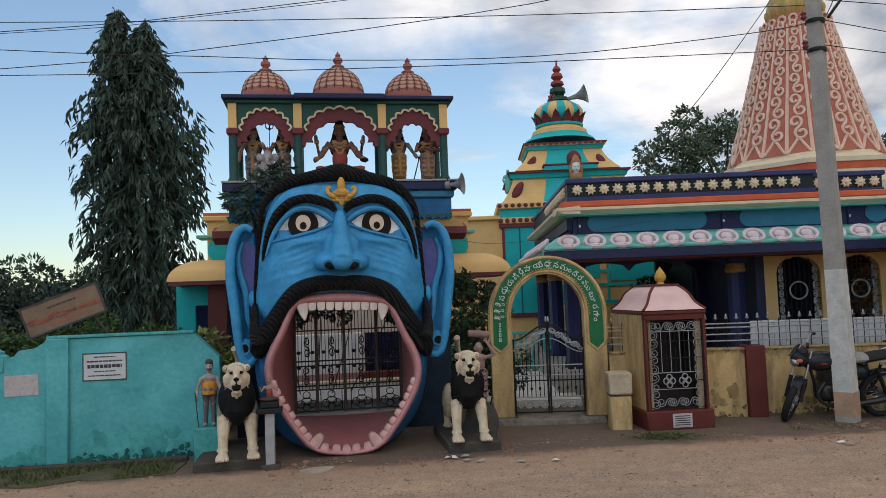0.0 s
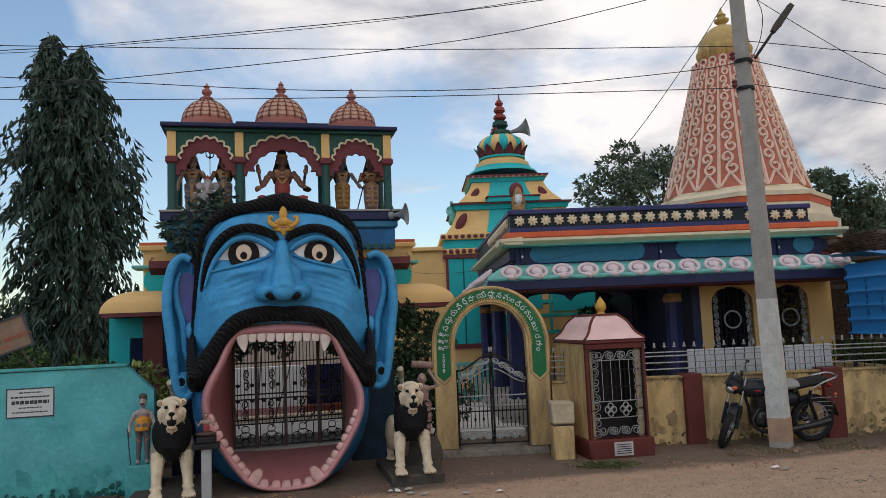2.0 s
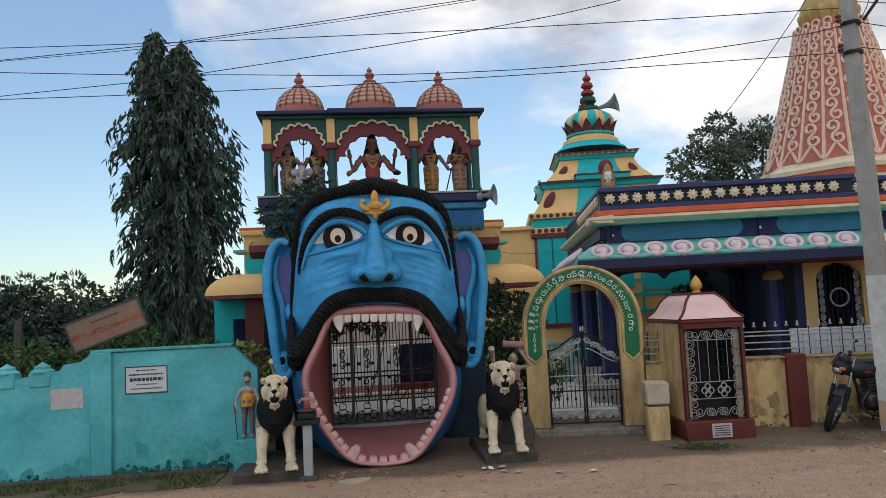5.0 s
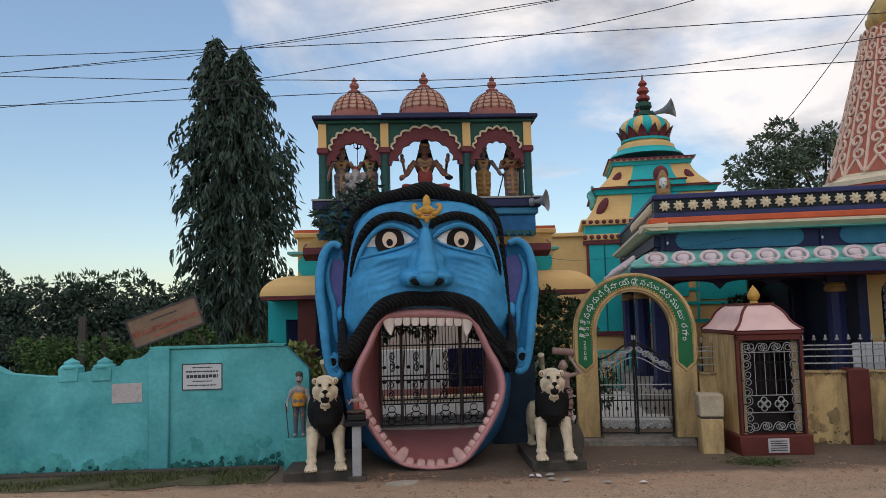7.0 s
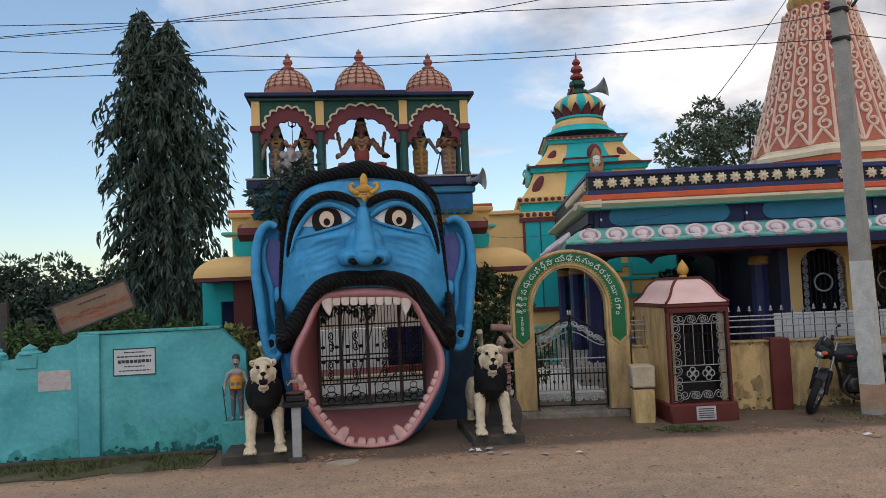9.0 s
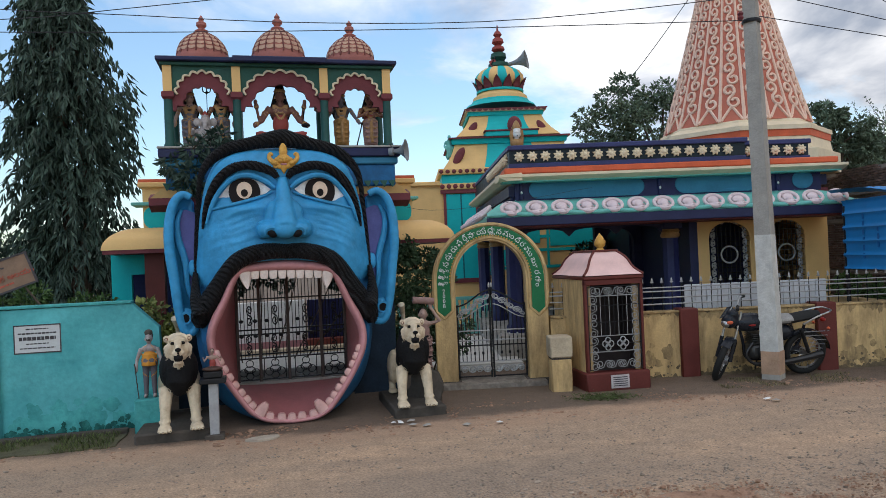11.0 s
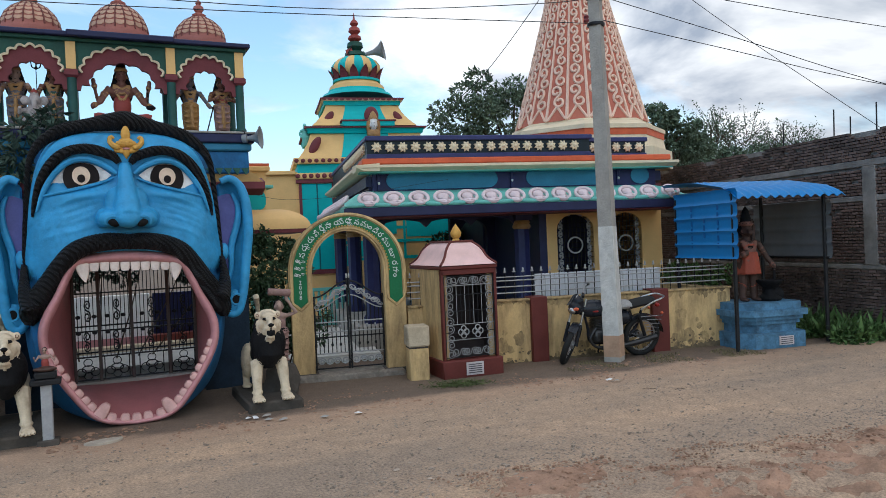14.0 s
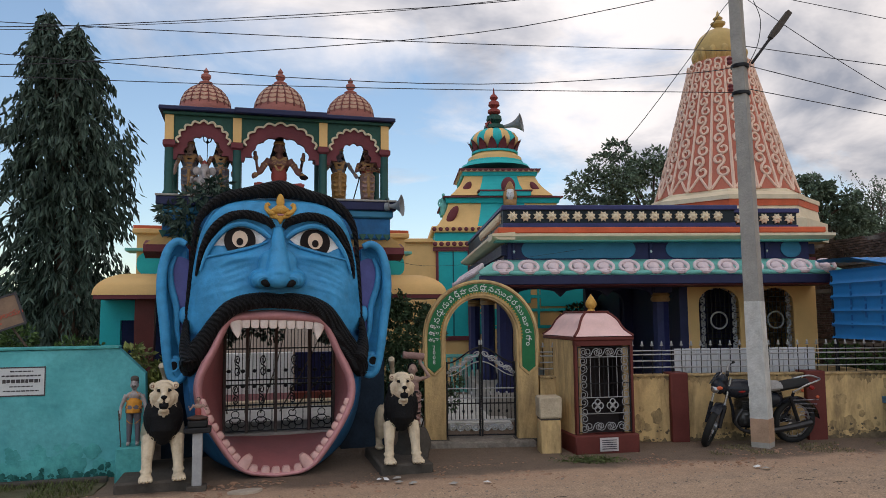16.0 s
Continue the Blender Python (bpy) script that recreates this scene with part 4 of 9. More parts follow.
pm = petal_mesh()
for i in range(14):
    again(pm, "petal", temple, AT((U0 + 0.42 + i * 0.452 + PX, VE + PY + 0.02, 2.685)) @ pose(0, 0, 0, -38, 0, 0) @ Matrix.Diagonal((1.05, 1, 1.02, 1)))
lobe = Geo().ell((0, 0, 0), (0.215, 0.05, 0.045), 14, 6).mesh("eave_scallop", SEAGREEN)
for i in range(15):
    again(lobe, "eave_scallop", temple, AT((U0 + 0.194 + i * 0.452 + PX, VE + PY + 0.0, 2.70)) @ pose(0, 0, 0, 0, 4 if i % 2 else -3))
for i in range(12):
    again(pm, "petal", temple, AT((U0 + 0.0 + PX, VE + 0.9 + i * 0.452 + PY, 2.685)) @ Matrix.Rotation(-pi / 2, 4, "Z") @ pose(0, 0, 0, -38, 0, 0) @ Matrix.Diagonal((1.05, 1, 1.02, 1)))

# frieze, cornice, parapet
tp("frieze", Geo().span(0.86, 6.75, 2.4, 2.6, 3.0, 3.4), INDIGO)
tp("side_frieze", Geo().span(0.86, 1.0, 2.6, 9.1, 3.0, 3.4), STEEL)
for a, b in ((1.0, 3.45), (3.79, 5.72), (6.06, 6.72)):
    # panel with round ends between the dark posts
    ends = [(a + 0.13 + 0.19 - 0.19 * sin(q), 3.205 + 0.165 * cos(q)) for q in np.linspace(0, pi, 13)] + [(b - 0.32 + 0.19 * sin(q), 3.205 - 0.165 * cos(q)) for q in np.linspace(0, pi, 13)]
    tp("frieze_panel", Geo().prism(ends, 2.385, 2.402), STEEL, "steel-blue panel with round ends", smooth=False)
    tp("panel_bead", Geo().tube([(x, 2.385, z) for x, z in ends + ends[:1]], 0.008, 5), STEEL)
for a in (0.98, 3.62, 5.9):
    tp("frieze_post", Geo().span(a - 0.035, a + 0.035, 2.365, 2.4, 3.02, 3.38, 0.012), INDIGO)
    tp("frieze_lamp", Geo().ell((a, 2.36, 3.16), (0.022, 0.02, 0.03), 8, 6), WHITE)
tp("cornice", Geo().rings([[(u, v, z) for v, z in ((2.62, 3.36), (2.12, 3.36), (1.98, 3.42), (1.98, 3.47), (2.62, 3.5))] for u in (0.52, 7.06)]), CREAM, smooth=False)
tp("side_cornice", Geo().rings([[(u, v, z) for u, z in ((0.95, 3.36), (0.66, 3.36), (0.53, 3.42), (0.53, 3.47), (0.95, 3.5))] for v in (2.0, 9.2)]), CREAM, smooth=False)
tp("cornice_soffit", Geo().span(0.6, 7.0, 2.12, 2.45, 3.335, 3.36), SEAGREEN)
tp("red_band", Geo().span(0.64, 6.95, 2.1, 2.6, 3.49, 3.6, 0.02), ORANGE)
tp("side_red_band", Geo().span(0.66, 0.95, 2.6, 9.1, 3.49, 3.6, 0.02), ORANGE)
tp("parapet", Geo().span(0.75, 5.2, 2.18, 2.36, 3.6, 4.0), PARADK)
tp("parapet_band", Geo().span(0.74, 5.21, 2.15, 2.39, 3.6, 3.685, 0.008), PARAB)
tp("parapet_cap", Geo().span(0.72, 5.24, 2.12, 2.42, 3.93, 4.02, 0.015), PARAB)
tp("parapet", Geo().span(5.2, 6.55, 2.42, 2.6, 3.6, 3.97), PARADK)
tp("parapet_cap", Geo().span(5.2, 6.6, 2.38, 2.64, 3.9, 3.99, 0.015), PARAB)
tp("parapet_band", Geo().span(5.2, 6.57, 2.39, 2.62, 3.6, 3.67, 0.008), PARAB)
tp("side_parapet", Geo().span(0.75, 0.9, 2.36, 9.1, 3.6, 4.0), PARADK)
tp("side_parapet_cap", Geo().span(0.72, 0.93, 2.42, 9.1, 3.94, 4.02, 0.01), PARAB)
tp("side_parapet", Geo().span(6.42, 6.57, 2.6, 9.1, 3.6, 3.97), BOTTLE)


def flower_mesh():
    g = Geo()
    n = 8
    out = []
    for i in range(n * 2):
        a = pi * i / n + pi / 8
        r = 0.105 if i % 2 == 0 else 0.06
        out.append((r * cos(a), r * sin(a)))
    g.prism(out, -0.035, 0)
    for i in range(n):
        a = 2 * pi * i / n + pi / 8
        m = Matrix.Rotation(-a, 3, "Y")
        g.ell((0.055 * cos(a), -0.035, 0.055 * sin(a)), (0.042, 0.02, 0.026), 8, 4, m=m)
    g.lathe([(0.045, 0), (0.04, 0.02), (0.02, 0.035), (0.0, 0.038)], seg=10)
    k = len(g.v) - 40
    g.v[k:] = [(x, -0.035 - z, y) for x, y, z in g.v[k:]]
    g.ell((0, -0.055, 0), 0.016, 6, 4)
    return g.mesh("flower", CREAM)


fm = flower_mesh()
for i in range(17):
    again(fm, "flower", temple, AT((0.93 + i * 0.246 + PX, 2.18 + PY, 3.81)))
for i in range(5):
    again(fm, "flower", temple, AT((5.38 + i * 0.255 + PX, 2.42 + PY, 3.79)))
for i in range(14):
    again(fm, "flower", temple, AT((0.75 + PX, 2.5 + i * 0.25 + PY, 3.81)) @ Matrix.Rotation(-pi / 2, 4, "Z"))
    if i < 8:
        again(fm, "flower", temple, AT((6.57 + PX, 2.75 + i * 0.25 + PY, 3.79)) @ Matrix.Rotation(pi / 2, 4, "Z"))

# ---------------------------------------------------------------- conical spire over the temple
spire = thing("spire", TEMPLE @ AT((6.94, 6.32, 3.3)), "tall salmon temple spire with peach scroll relief and gold kalasha", "spire")
ZB, ZT, RB, RT = 4.78 - 3.3, 8.2 - 3.3, 1.68, 0.74
cone_r = lambda z: RB + (RT - RB) * ((z - ZB) / (ZT - ZB)) ** 0.93
g = Geo().lathe([(2.25, 0.3), (2.25, 0.75), (2.1, 0.78), (2.05, 1.05)], seg=8, turn=pi / 8)
part("octagon_base", g, CREAM, spire, smooth=False)
part("octagon_band", Geo().lathe([(2.07, 1.05), (2.07, 1.2)], seg=8, turn=pi / 8), ORANGE, spire, smooth=False)
part("octagon_top", Geo().lathe([(2.1, 1.2), (2.1, 1.3), (1.8, 1.42), (1.78, 1.48)], seg=8, turn=pi / 8), CREAM, spire, smooth=False)
part("cone", Geo().lathe([(cone_r(ZB + (ZT - ZB) * i / 12), ZB + (ZT - ZB) * i / 12) for i in range(13)], seg=48), SALMON, spire)
NR, SPIN = 20, -1
for i in range(NR):
    a = 2 * pi * i / NR
    pts = [(cone_r(z) * cos(a), cone_r(z) * sin(a), z) for z in np.linspace(ZB, ZT - 0.25, 10)]
    part("rib", Geo().tube(pts, [0.042 - 0.015 * k / 9 for k in range(10)], 5), RELIEF, spire)
    b = a + pi / NR
    S = [((0.17 + 0.31 * i / 15) * cos(i / 15 * 1.12 * 2 * pi + 0.4), (0.17 + 0.31 * i / 15) * sin(i / 15 * 1.12 * 2 * pi + 0.4)) for i in range(16)]
    S = [(x - S[-1][0], q - S[-1][1]) for x, q in S]
    S = S + [(-x, -q) for x, q in S[-2::-1]]
    sw, sh_ = max(abs(x) for x, _ in S), max(abs(q) for _, q in S)
    z = ZB + 0.60
    for k in range(6):
        tall = 0.25 * (1 - 0.045 * k)
        pts = []
        for x, zz in S:
            zc = z + zz / sh_ * tall
            r = cone_r(zc) + 0.012
            an = b + SPIN * x / sw * 0.30 * 2 * pi / NR
            pts.append((r * cos(an), r * sin(an), zc))
        part("scroll", Geo().tube(pts, 0.036 * (1 - 0.06 * k), 6), RELIEF, spire)
        z += 2.16 * tall
    for s in (-1, 1):
        w = pi / NR
        r0, r1 = cone_r(ZB + 0.03) + 0.01, cone_r(ZB + 0.36) + 0.01
        part("chevron", Geo().tube([(r0 * cos(b + s * w * 0.85), r0 * sin(b + s * w * 0.85), ZB + 0.03), (r1 * cos(b), r1 * sin(b), ZB + 0.36)], 0.032, 5), RELIEF, spire)
    r = cone_r(ZT - 0.12) + 0.01
    part("ring_ornament", Geo().tube([(r * cos(b + 0.1 * cos(q)), r * sin(b + 0.1 * cos(q)), ZT - 0.12 + 0.085 * sin(q)) for q in np.linspace(0, 2 * pi, 13)], 0.028, 5), RELIEF, spire)
part("gold_pot", Geo().lathe([(0.52, 4.86), (0.56, 4.95), (0.60, 5.1), (0.63, 5.22), (0.6, 5.32), (0.6, 5.34), (0.58, 5.45), (0.48, 5.62), (0.3, 5.78), (0.12, 5.86), (0.08, 5.9), (0.17, 5.97), (0.18, 6.02), (0.08, 6.08),
                             (0.12, 6.14), (0.05, 6.2), (0.02, 6.32), (0.0, 6.36)], seg=28, fr=lambda a: 1 + 0.02 * cos(14 * a)), mat("spire_gold_paint", (0.50, 0.34, 0.125), 0.5, 0.15, 4, dirt=0.25, dirt_col=(0.3, 0.17, 0.06)), spire)
for i in range(14):
    a = 2 * pi * i / 14
    g = Geo().tube(spline([(0.52 * cos(a), 0.52 * sin(a), 4.9), (0.59 * cos(a), 0.59 * sin(a), 5.12), (0.59 * cos(a), 0.59 * sin(a), 5.28)], 6), [0.04, 0.06, 0.08, 0.085, 0.075, 0.03], 8)
    part("pot_petal", g, MATS["spire_gold_paint"], spire)

# ---------------------------------------------------------------- head gateway
CX = 0.28
head = thing("head_gateway", AT((CX, 9.6, 0)), "giant blue open-mouthed demon head forming a temple gateway", "gateway")


def hp(name, geo, material, label="", par=None, **kw):
    geo.v = [(x - CX, y - 9.6, z) for x, y, z in geo.v]
    return part(name, geo, material, par or head, label, **kw)


def fused(prims, voxel, soft=3):
    """Solids melted into one skin."""
    g = Geo()
    for kind, args in prims:
        {"ell": g.ell, "tube": g.tube, "box": g.box, "lathe": g.lathe}[kind](*args)
    raw = new("raw", g.mesh("raw", BLUE))
    rm = raw.modifiers.new("fuse", "REMESH")
    rm.mode, rm.voxel_size = "VOXEL", voxel
    sm = raw.modifiers.new("smooth", "SMOOTH")
    sm.iterations, sm.factor = soft, 0.5
    me = bpy.data.meshes.new_from_object(raw.evaluated_get(bpy.context.evaluated_depsgraph_get()))
    bpy.data.objects.remove(raw)
    out = Geo().add([tuple(v.co) for v in me.vertices], [tuple(p.vertices) for p in me.polygons])
    bpy.data.meshes.remove(me)
    return out


def droop(dx, z):
    """The mask hangs a little lower on one side, most of all at the mouth."""
    return z - dx * (0.012 + 0.02 * min(max((2.5 - z) / 0.5, 0), 1))


# half outlines of the lips, from the top middle round to the bottom middle
LIP_OUT = [(0, 2.08), (0.35, 2.055), (0.62, 1.985), (0.73, 1.79), (0.82, 1.575), (0.935, 1.365), (1.0, 1.16), (0.99, 0.93), (0.90, 0.70), (0.78, 0.49), (0.63, 0.27), (0.49, 0.11), (0.30, 0.02), (0, -0.015)]
LIP_IN = [(0, 1.94), (0.33, 1.93), (0.55, 1.895), (0.635, 1.76), (0.705, 1.60), (0.79, 1.41), (0.875, 1.225), (0.895, 1.01), (0.825, 0.80), (0.71, 0.58), (0.57, 0.37), (0.44, 0.20), (0.28, 0.10), (0, 0.07)]
HALF = {"out": spline(LIP_OUT, 131), "in": spline(LIP_IN, 131)}


def lip(kind, th):
    """Point of the lip's outline; th runs from 0 at the top over pi at the bottom."""
    th %= 2 * pi
    s, a = (1, th) if th <= pi else (-1, 2 * pi - th)
    q = a / pi * 130
    i = min(int(q), 129)
    (xa, za), (xb, zb) = HALF[kind][i], HALF[kind][i + 1]
    dx, z = s * (xa + (xb - xa) * (q - i)), za + (zb - za) * (q - i)
    return CX + dx, droop(dx, z)


lip_in = lambda th: lip("in", th)
lip_out = lambda th: lip("out", th)


def skull(th):
    s, c = sin(th), cos(th)
    n, b = (3.9, 2.04) if c >= 0 else (3.0, 1.62)
    x, z = 1.2 * math.copysign(abs(s) ** (2 / n), s), 1.56 + b * math.copysign(abs(c) ** (2 / n), c)
    t = min(max((z - 1.5) / 1.0, 0), 1)
    return CX + x * (1 - 0.09 * t * t * (3 - 2 * t)), z


def face_y(dx, z):
    """Depth of the face: rounded to the sides, receding brow, hollow eyes, full cheeks over a set-back jaw."""
    a = abs(dx)
    y = 9.60 + 0.30 * min(a / 1.08, 1.15) ** 4 + 0.13 * max((z - 3.0) / 0.6, 0) ** 2
    y -= 0.13 * math.exp(-((a - 0.70) / 0.36) ** 2 - ((z - 2.15) / 0.42) ** 2)
    y -= 0.06 * math.exp(-((a - 0.42) / 0.4) ** 2 - ((z - 3.32) / 0.12) ** 2)
    y += 0.11 * math.exp(-((a - 0.5) / 0.36) ** 2 - ((z - 2.97) / 0.14) ** 2)
    y -= 0.05 * math.exp(-((a - 0.55) / 0.38) ** 2 - ((z - 2.74 + 0.1 * (a - 0.5)) / 0.06) ** 2)
    return y


N = 160
TH = [2 * pi * i / N for i in range(N)]
rings = []
for k in range(65):
    s = k / 64
    ring = []
    for th in TH:
        (x0, z0), (x1, z1) = lip_out(th), skull(th)
        x, z = x0 + (x1 - x0) * s, z0 + (z1 - z0) * s
        dx = x - CX
        y = face_y(dx, z)
        # fine modelling folds of the plaster, running out from the nose
        fold = z + 0.30 * abs(dx) + 0.05 * noise.noise((x * 3, z * 3, 1))
        for f0, wd in ((2.86, 0.022), (2.78, 0.018), (2.70, 0.02), (2.62, 0.016), (2.50, 0.014)):
            y -= 0.020 * math.exp(-((fold - f0) / wd) ** 2) * min(max((abs(dx) - 0.22) * 4, 0), 1) * min(max((1.02 - abs(dx)) * 5, 0), 1)
        y += 0.012 * noise.noise((x * 6, z * 6, 3)) + 0.006 * noise.noise((x * 17, z * 9, 5))
        # jaw and sides behind the cheek lobes
        low = min(max((1.84 + 0.25 * max(abs(dx) - 0.95, 0) - z) / 0.12, 0), 1)
        low = low * low * (3 - 2 * low)
        jaw = 9.60 + 0.50 * s ** 0.9 + 0.25 * s * s
        y = y * (1 - low) + max(jaw, y - 0.05) * low
        y += 0.30 * max(s - 0.93, 0) / 0.07 * (1 if z > 1.8 else 0.4)
        ring.append((x, y, z))
    rings.append(ring)
for y, k in ((10.75, 1.01), (11.0, 0.97)):
    rings.append([(CX + (x - CX) * k, y, 1.5 + (z - 1.5) * k) for x, _, z in rings[64]])
g = Geo().rings(rings, caps=False)
# faces below z 1.80 take the darker blue
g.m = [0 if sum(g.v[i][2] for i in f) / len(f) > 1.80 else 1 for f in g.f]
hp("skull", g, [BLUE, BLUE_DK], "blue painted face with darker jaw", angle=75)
# tunnel of the mouth
tun = []
for k, y in enumerate((9.60, 10.1, 10.6, 11.2)):
    f = k / 3
    ring = []
    for th in TH:
        x0, z0 = lip_in(th)
        s_, c_ = sin(th), cos(th)
        x1, z1 = CX + 0.105 + 0.80 * min(max(s_ * 1.5, -1), 1), 1.08 + (0.95 if c_ > 0 else 0.79) * min(max(c_ * 1.5, -1), 1)
        ring.append((x0 + (x1 - x0) * f, y, z0 + (z1 - z0) * f))
    tun.append(ring)
hp("throat", Geo().rings(tun, caps=False), MOUTH, "maroon painted throat passage", angle=70)
# lips: a swollen ring
R = []
for i in range(11):
    a = pi * i / 10
    R.append([])
    for th in TH:
        (xi, zi), (xo, zo) = lip_in(th), lip_out(th)
        f = 0.5 - 0.5 * cos(a)
        R[-1].append((xi + (xo - xi) * f, 9.64 - 0.13 * sin(a) + 0.008 * noise.noise((xi * 5, zi * 5, 2)), zi + (zo - zi) * f))
hp("lip", Geo().rings(R, caps=False), PINK, "swollen pink lip round the mouth", angle=80)


def fat_tube(pts, n, seg=14, flat=None):
    p = spline(pts, n)
    return Geo().tube([q[:3] for q in p], [q[3] for q in p], seg, 0, flat)


def strands(line, count, r, turn=1.6, lap=2.2, seg=5):
    """Slanting strands of hair wound over the front of a thick roll."""
    P = spline(line, count)
    gs = Geo()
    for k in range(1, count - 1):
        t = (Vector(P[k + 1][:3]) - Vector(P[k - 1][:3])).normalized()
        up = Vector((-t.z, 0, t.x))
        out = Vector((0, -1, 0))
        rad = P[k][3]
        if rad < 0.026:
            continue
        step = (Vector(P[k + 1][:3]) - Vector(P[k][:3])).length
        pts = []
        for j in range(6):
            a = -turn / 2 + turn * j / 5
            a *= 1.7
            c = Vector(P[k][:3]) + t * step * lap * (j / 5 - 0.5)
            pts.append(c + (up * sin(a) + out * cos(a)) * rad * 1.0)
        gs.tube(pts, [r * 0.5, r, r * 1.1, r * 1.1, r, r * 0.4], seg)
    return gs


for s in (-1, 1):
    at = lambda x, z, dy: (CX + s * x, face_y(x, max(z, 1.9)) + dy, droop(s * x, z))
    # moustache: thin under the nose, swelling to a blunt twisted end over the jaw
    line = [(*at(x, z, dy), r) for x, z, r, dy in ((0.0, 2.185, 0.09, -0.10), (0.2, 2.19, 0.10, -0.10), (0.42, 2.15, 0.105, -0.06), (0.60, 2.06, 0.105, -0.02), (0.74, 1.90, 0.105, 0.0), (0.84, 1.74, 0.115, 0.0), (0.94, 1.58, 0.13, -0.04), (1.03, 1.44, 0.135, -0.09), (1.08, 1.33, 0.115, -0.10), (1.09, 1.23, 0.045, -0.10))]
    hp("moustache_half", fat_tube(line, 48, 16), HAIR, "thick twisted black moustache")
    hp("moustache_relief", strands(line, 58, 0.015), HAIR, kind="stuff")
    # sideburn that runs into the moustache
    line = [(CX + s * x, y, z, r) for x, y, z, r in ((1.12, 9.88, 1.95, 0.03), (1.125, 9.78, 1.75, 0.055), (1.10, 9.66, 1.58, 0.085), (1.05, 9.56, 1.44, 0.10))]
    hp("sideburn", fat_tube(line, 14, 10), HAIR, "black sideburn running into the moustache")
    hp("sideburn_relief", strands(line, 16, 0.012), HAIR, kind="stuff")
    # eyebrows
    line = [(*at(x, z, -0.02), r) for x, z, r in ((0.065, 3.13, 0.03), (0.13, 3.205, 0.052), (0.30, 3.27, 0.06), (0.46, 3.285, 0.056), (0.64, 3.235, 0.06), (0.80, 3.10, 0.06), (0.91, 2.90, 0.05), (0.975, 2.68, 0.032), (1.01, 2.5, 0.012))]
    hp("eyebrow", fat_tube(line, 34, 10), HAIR, "black sculpted eyebrow")
    hp("eyebrow_relief", strands(line, 46, 0.009), HAIR, kind="stuff")
    # eyelid rims
    line = [(*at(x, z, -0.045), r) for x, z, r in ((0.10, 3.0, 0.024), (0.22, 3.095, 0.034), (0.42, 3.165, 0.036), (0.61, 3.125, 0.036), (0.765, 2.985, 0.036), (0.875, 2.80, 0.03), (0.96, 2.56, 0.012))]
    hp("eyelid", fat_tube(line, 28, 8), BLUE)
    line = [(*at(x, z, -0.03), r) for x, z, r in ((0.13, 2.95, 0.012), (0.30, 2.885, 0.018), (0.60, 2.80, 0.02), (0.88, 2.74, 0.014))]
    hp("lower_lid", fat_tube(line, 18, 7), BLUE)
    # eye: white almond, dark iris, cream disc, pupil
    eye = new("eye"); eye.parent = head
    top = [(0.15, 2.985), (0.23, 3.05), (0.32, 3.10), (0.45, 3.13), (0.62, 3.10), (0.77, 2.965), (0.895, 2.77)]
    low = [(0.70, 2.80), (0.52, 2.845), (0.35, 2.89), (0.21, 2.935)]
    tilt = lambda x: 9.625 + 0.30 * (x / 1.08) ** 4
    def sheet(outline, dy):
        V = [(CX + s * x, tilt(x) - dy, droop(s * x, z)) for x, z in outline] + [(CX + s * x, tilt(x) - dy + 0.05, droop(s * x, z)) for x, z in outline]
        k = len(outline)
        return Geo().add(V, [tuple(range(k)), tuple(range(2 * k - 1, k - 1, -1))] + [(i, i + k, (i + 1) % k + k, (i + 1) % k) for i in range(k)])
    tt = spline(top, 16)
    hp("eye_white", sheet(tt + spline(low, 8), 0.0), EYEW, "", eye, smooth=False)
    ic = 0.475
    def along(line, x):
        for (xa, za), (xb, zb) in zip(line, line[1:]):
            if xa <= x <= xb:
                return za + (zb - za) * (x - xa) / (xb - xa)
        return 2.95
    base = sorted([top[0], *low, top[-1]])
    ring = []
    for i in range(28):
        a = 2 * pi * i / 28
        x, z = ic + 0.195 * cos(a), 2.955 + 0.20 * sin(a)
        ring.append((x, min(max(z, along(base, x) + 0.004), along(tt, x) - 0.006)))
    hp("iris", sheet(ring, 0.012), EYED, "", eye, smooth=False)
    hp("cornea_ring", sheet([(ic + 0.097 * cos(2 * pi * i / 20), 2.975 + 0.108 * sin(2 * pi * i / 20)) for i in range(20)], 0.02), EYEC, "", eye, smooth=False)
    hp("pupil", sheet([(ic + 0.043 * cos(2 * pi * i / 16), 2.94 + 0.048 * sin(2 * pi * i / 16)) for i in range(16)], 0.028), EYED, "", eye, smooth=False)
    # ear: deep shell with rolled rim
    ear = new("ear"); ear.parent = head
    k_ = 0.0 if s > 0 else -0.045
    ex = lambda x: CX + s * (x + k_ * min(max((x - 1.15) / 0.3, 0), 1))
    sh = spline([(1.14, 1.3), (1.22, 1.2), (1.33, 1.24), (1.40, 1.5), (1.45, 1.9), (1.495, 2.25), (1.49, 2.6), (1.42, 2.86), (1.29, 2.97), (1.17, 2.93)], 36)
    mid = [(1.15, 1.3 + 1.6 * i / 35) for i in range(36)]
    blend = lambda f: [(ex(f * x + (1 - f) * m[0]), f * z + (1 - f) * m[1]) for (x, z), m in zip(sh, mid)]
    g = Geo().rings([[(x, y, z) for x, z in blend(f)] for f, y in ((1, 9.94), (1, 10.4), (0, 10.4), (0, 10.12), (0.3, 10.13), (0.65, 10.10), (0.88, 10.02), (1, 9.94))], close=False, caps=False)
    hp("ear_shell", g, BLUE, "", ear, angle=70)
    hp("ear_rim", Geo().tube([(ex(x - 0.02), 9.93, z) for x, z in sh], [0.042 + 0.024 * sin(pi * i / 35) for i in range(36)], 10), BLUE, "", ear)
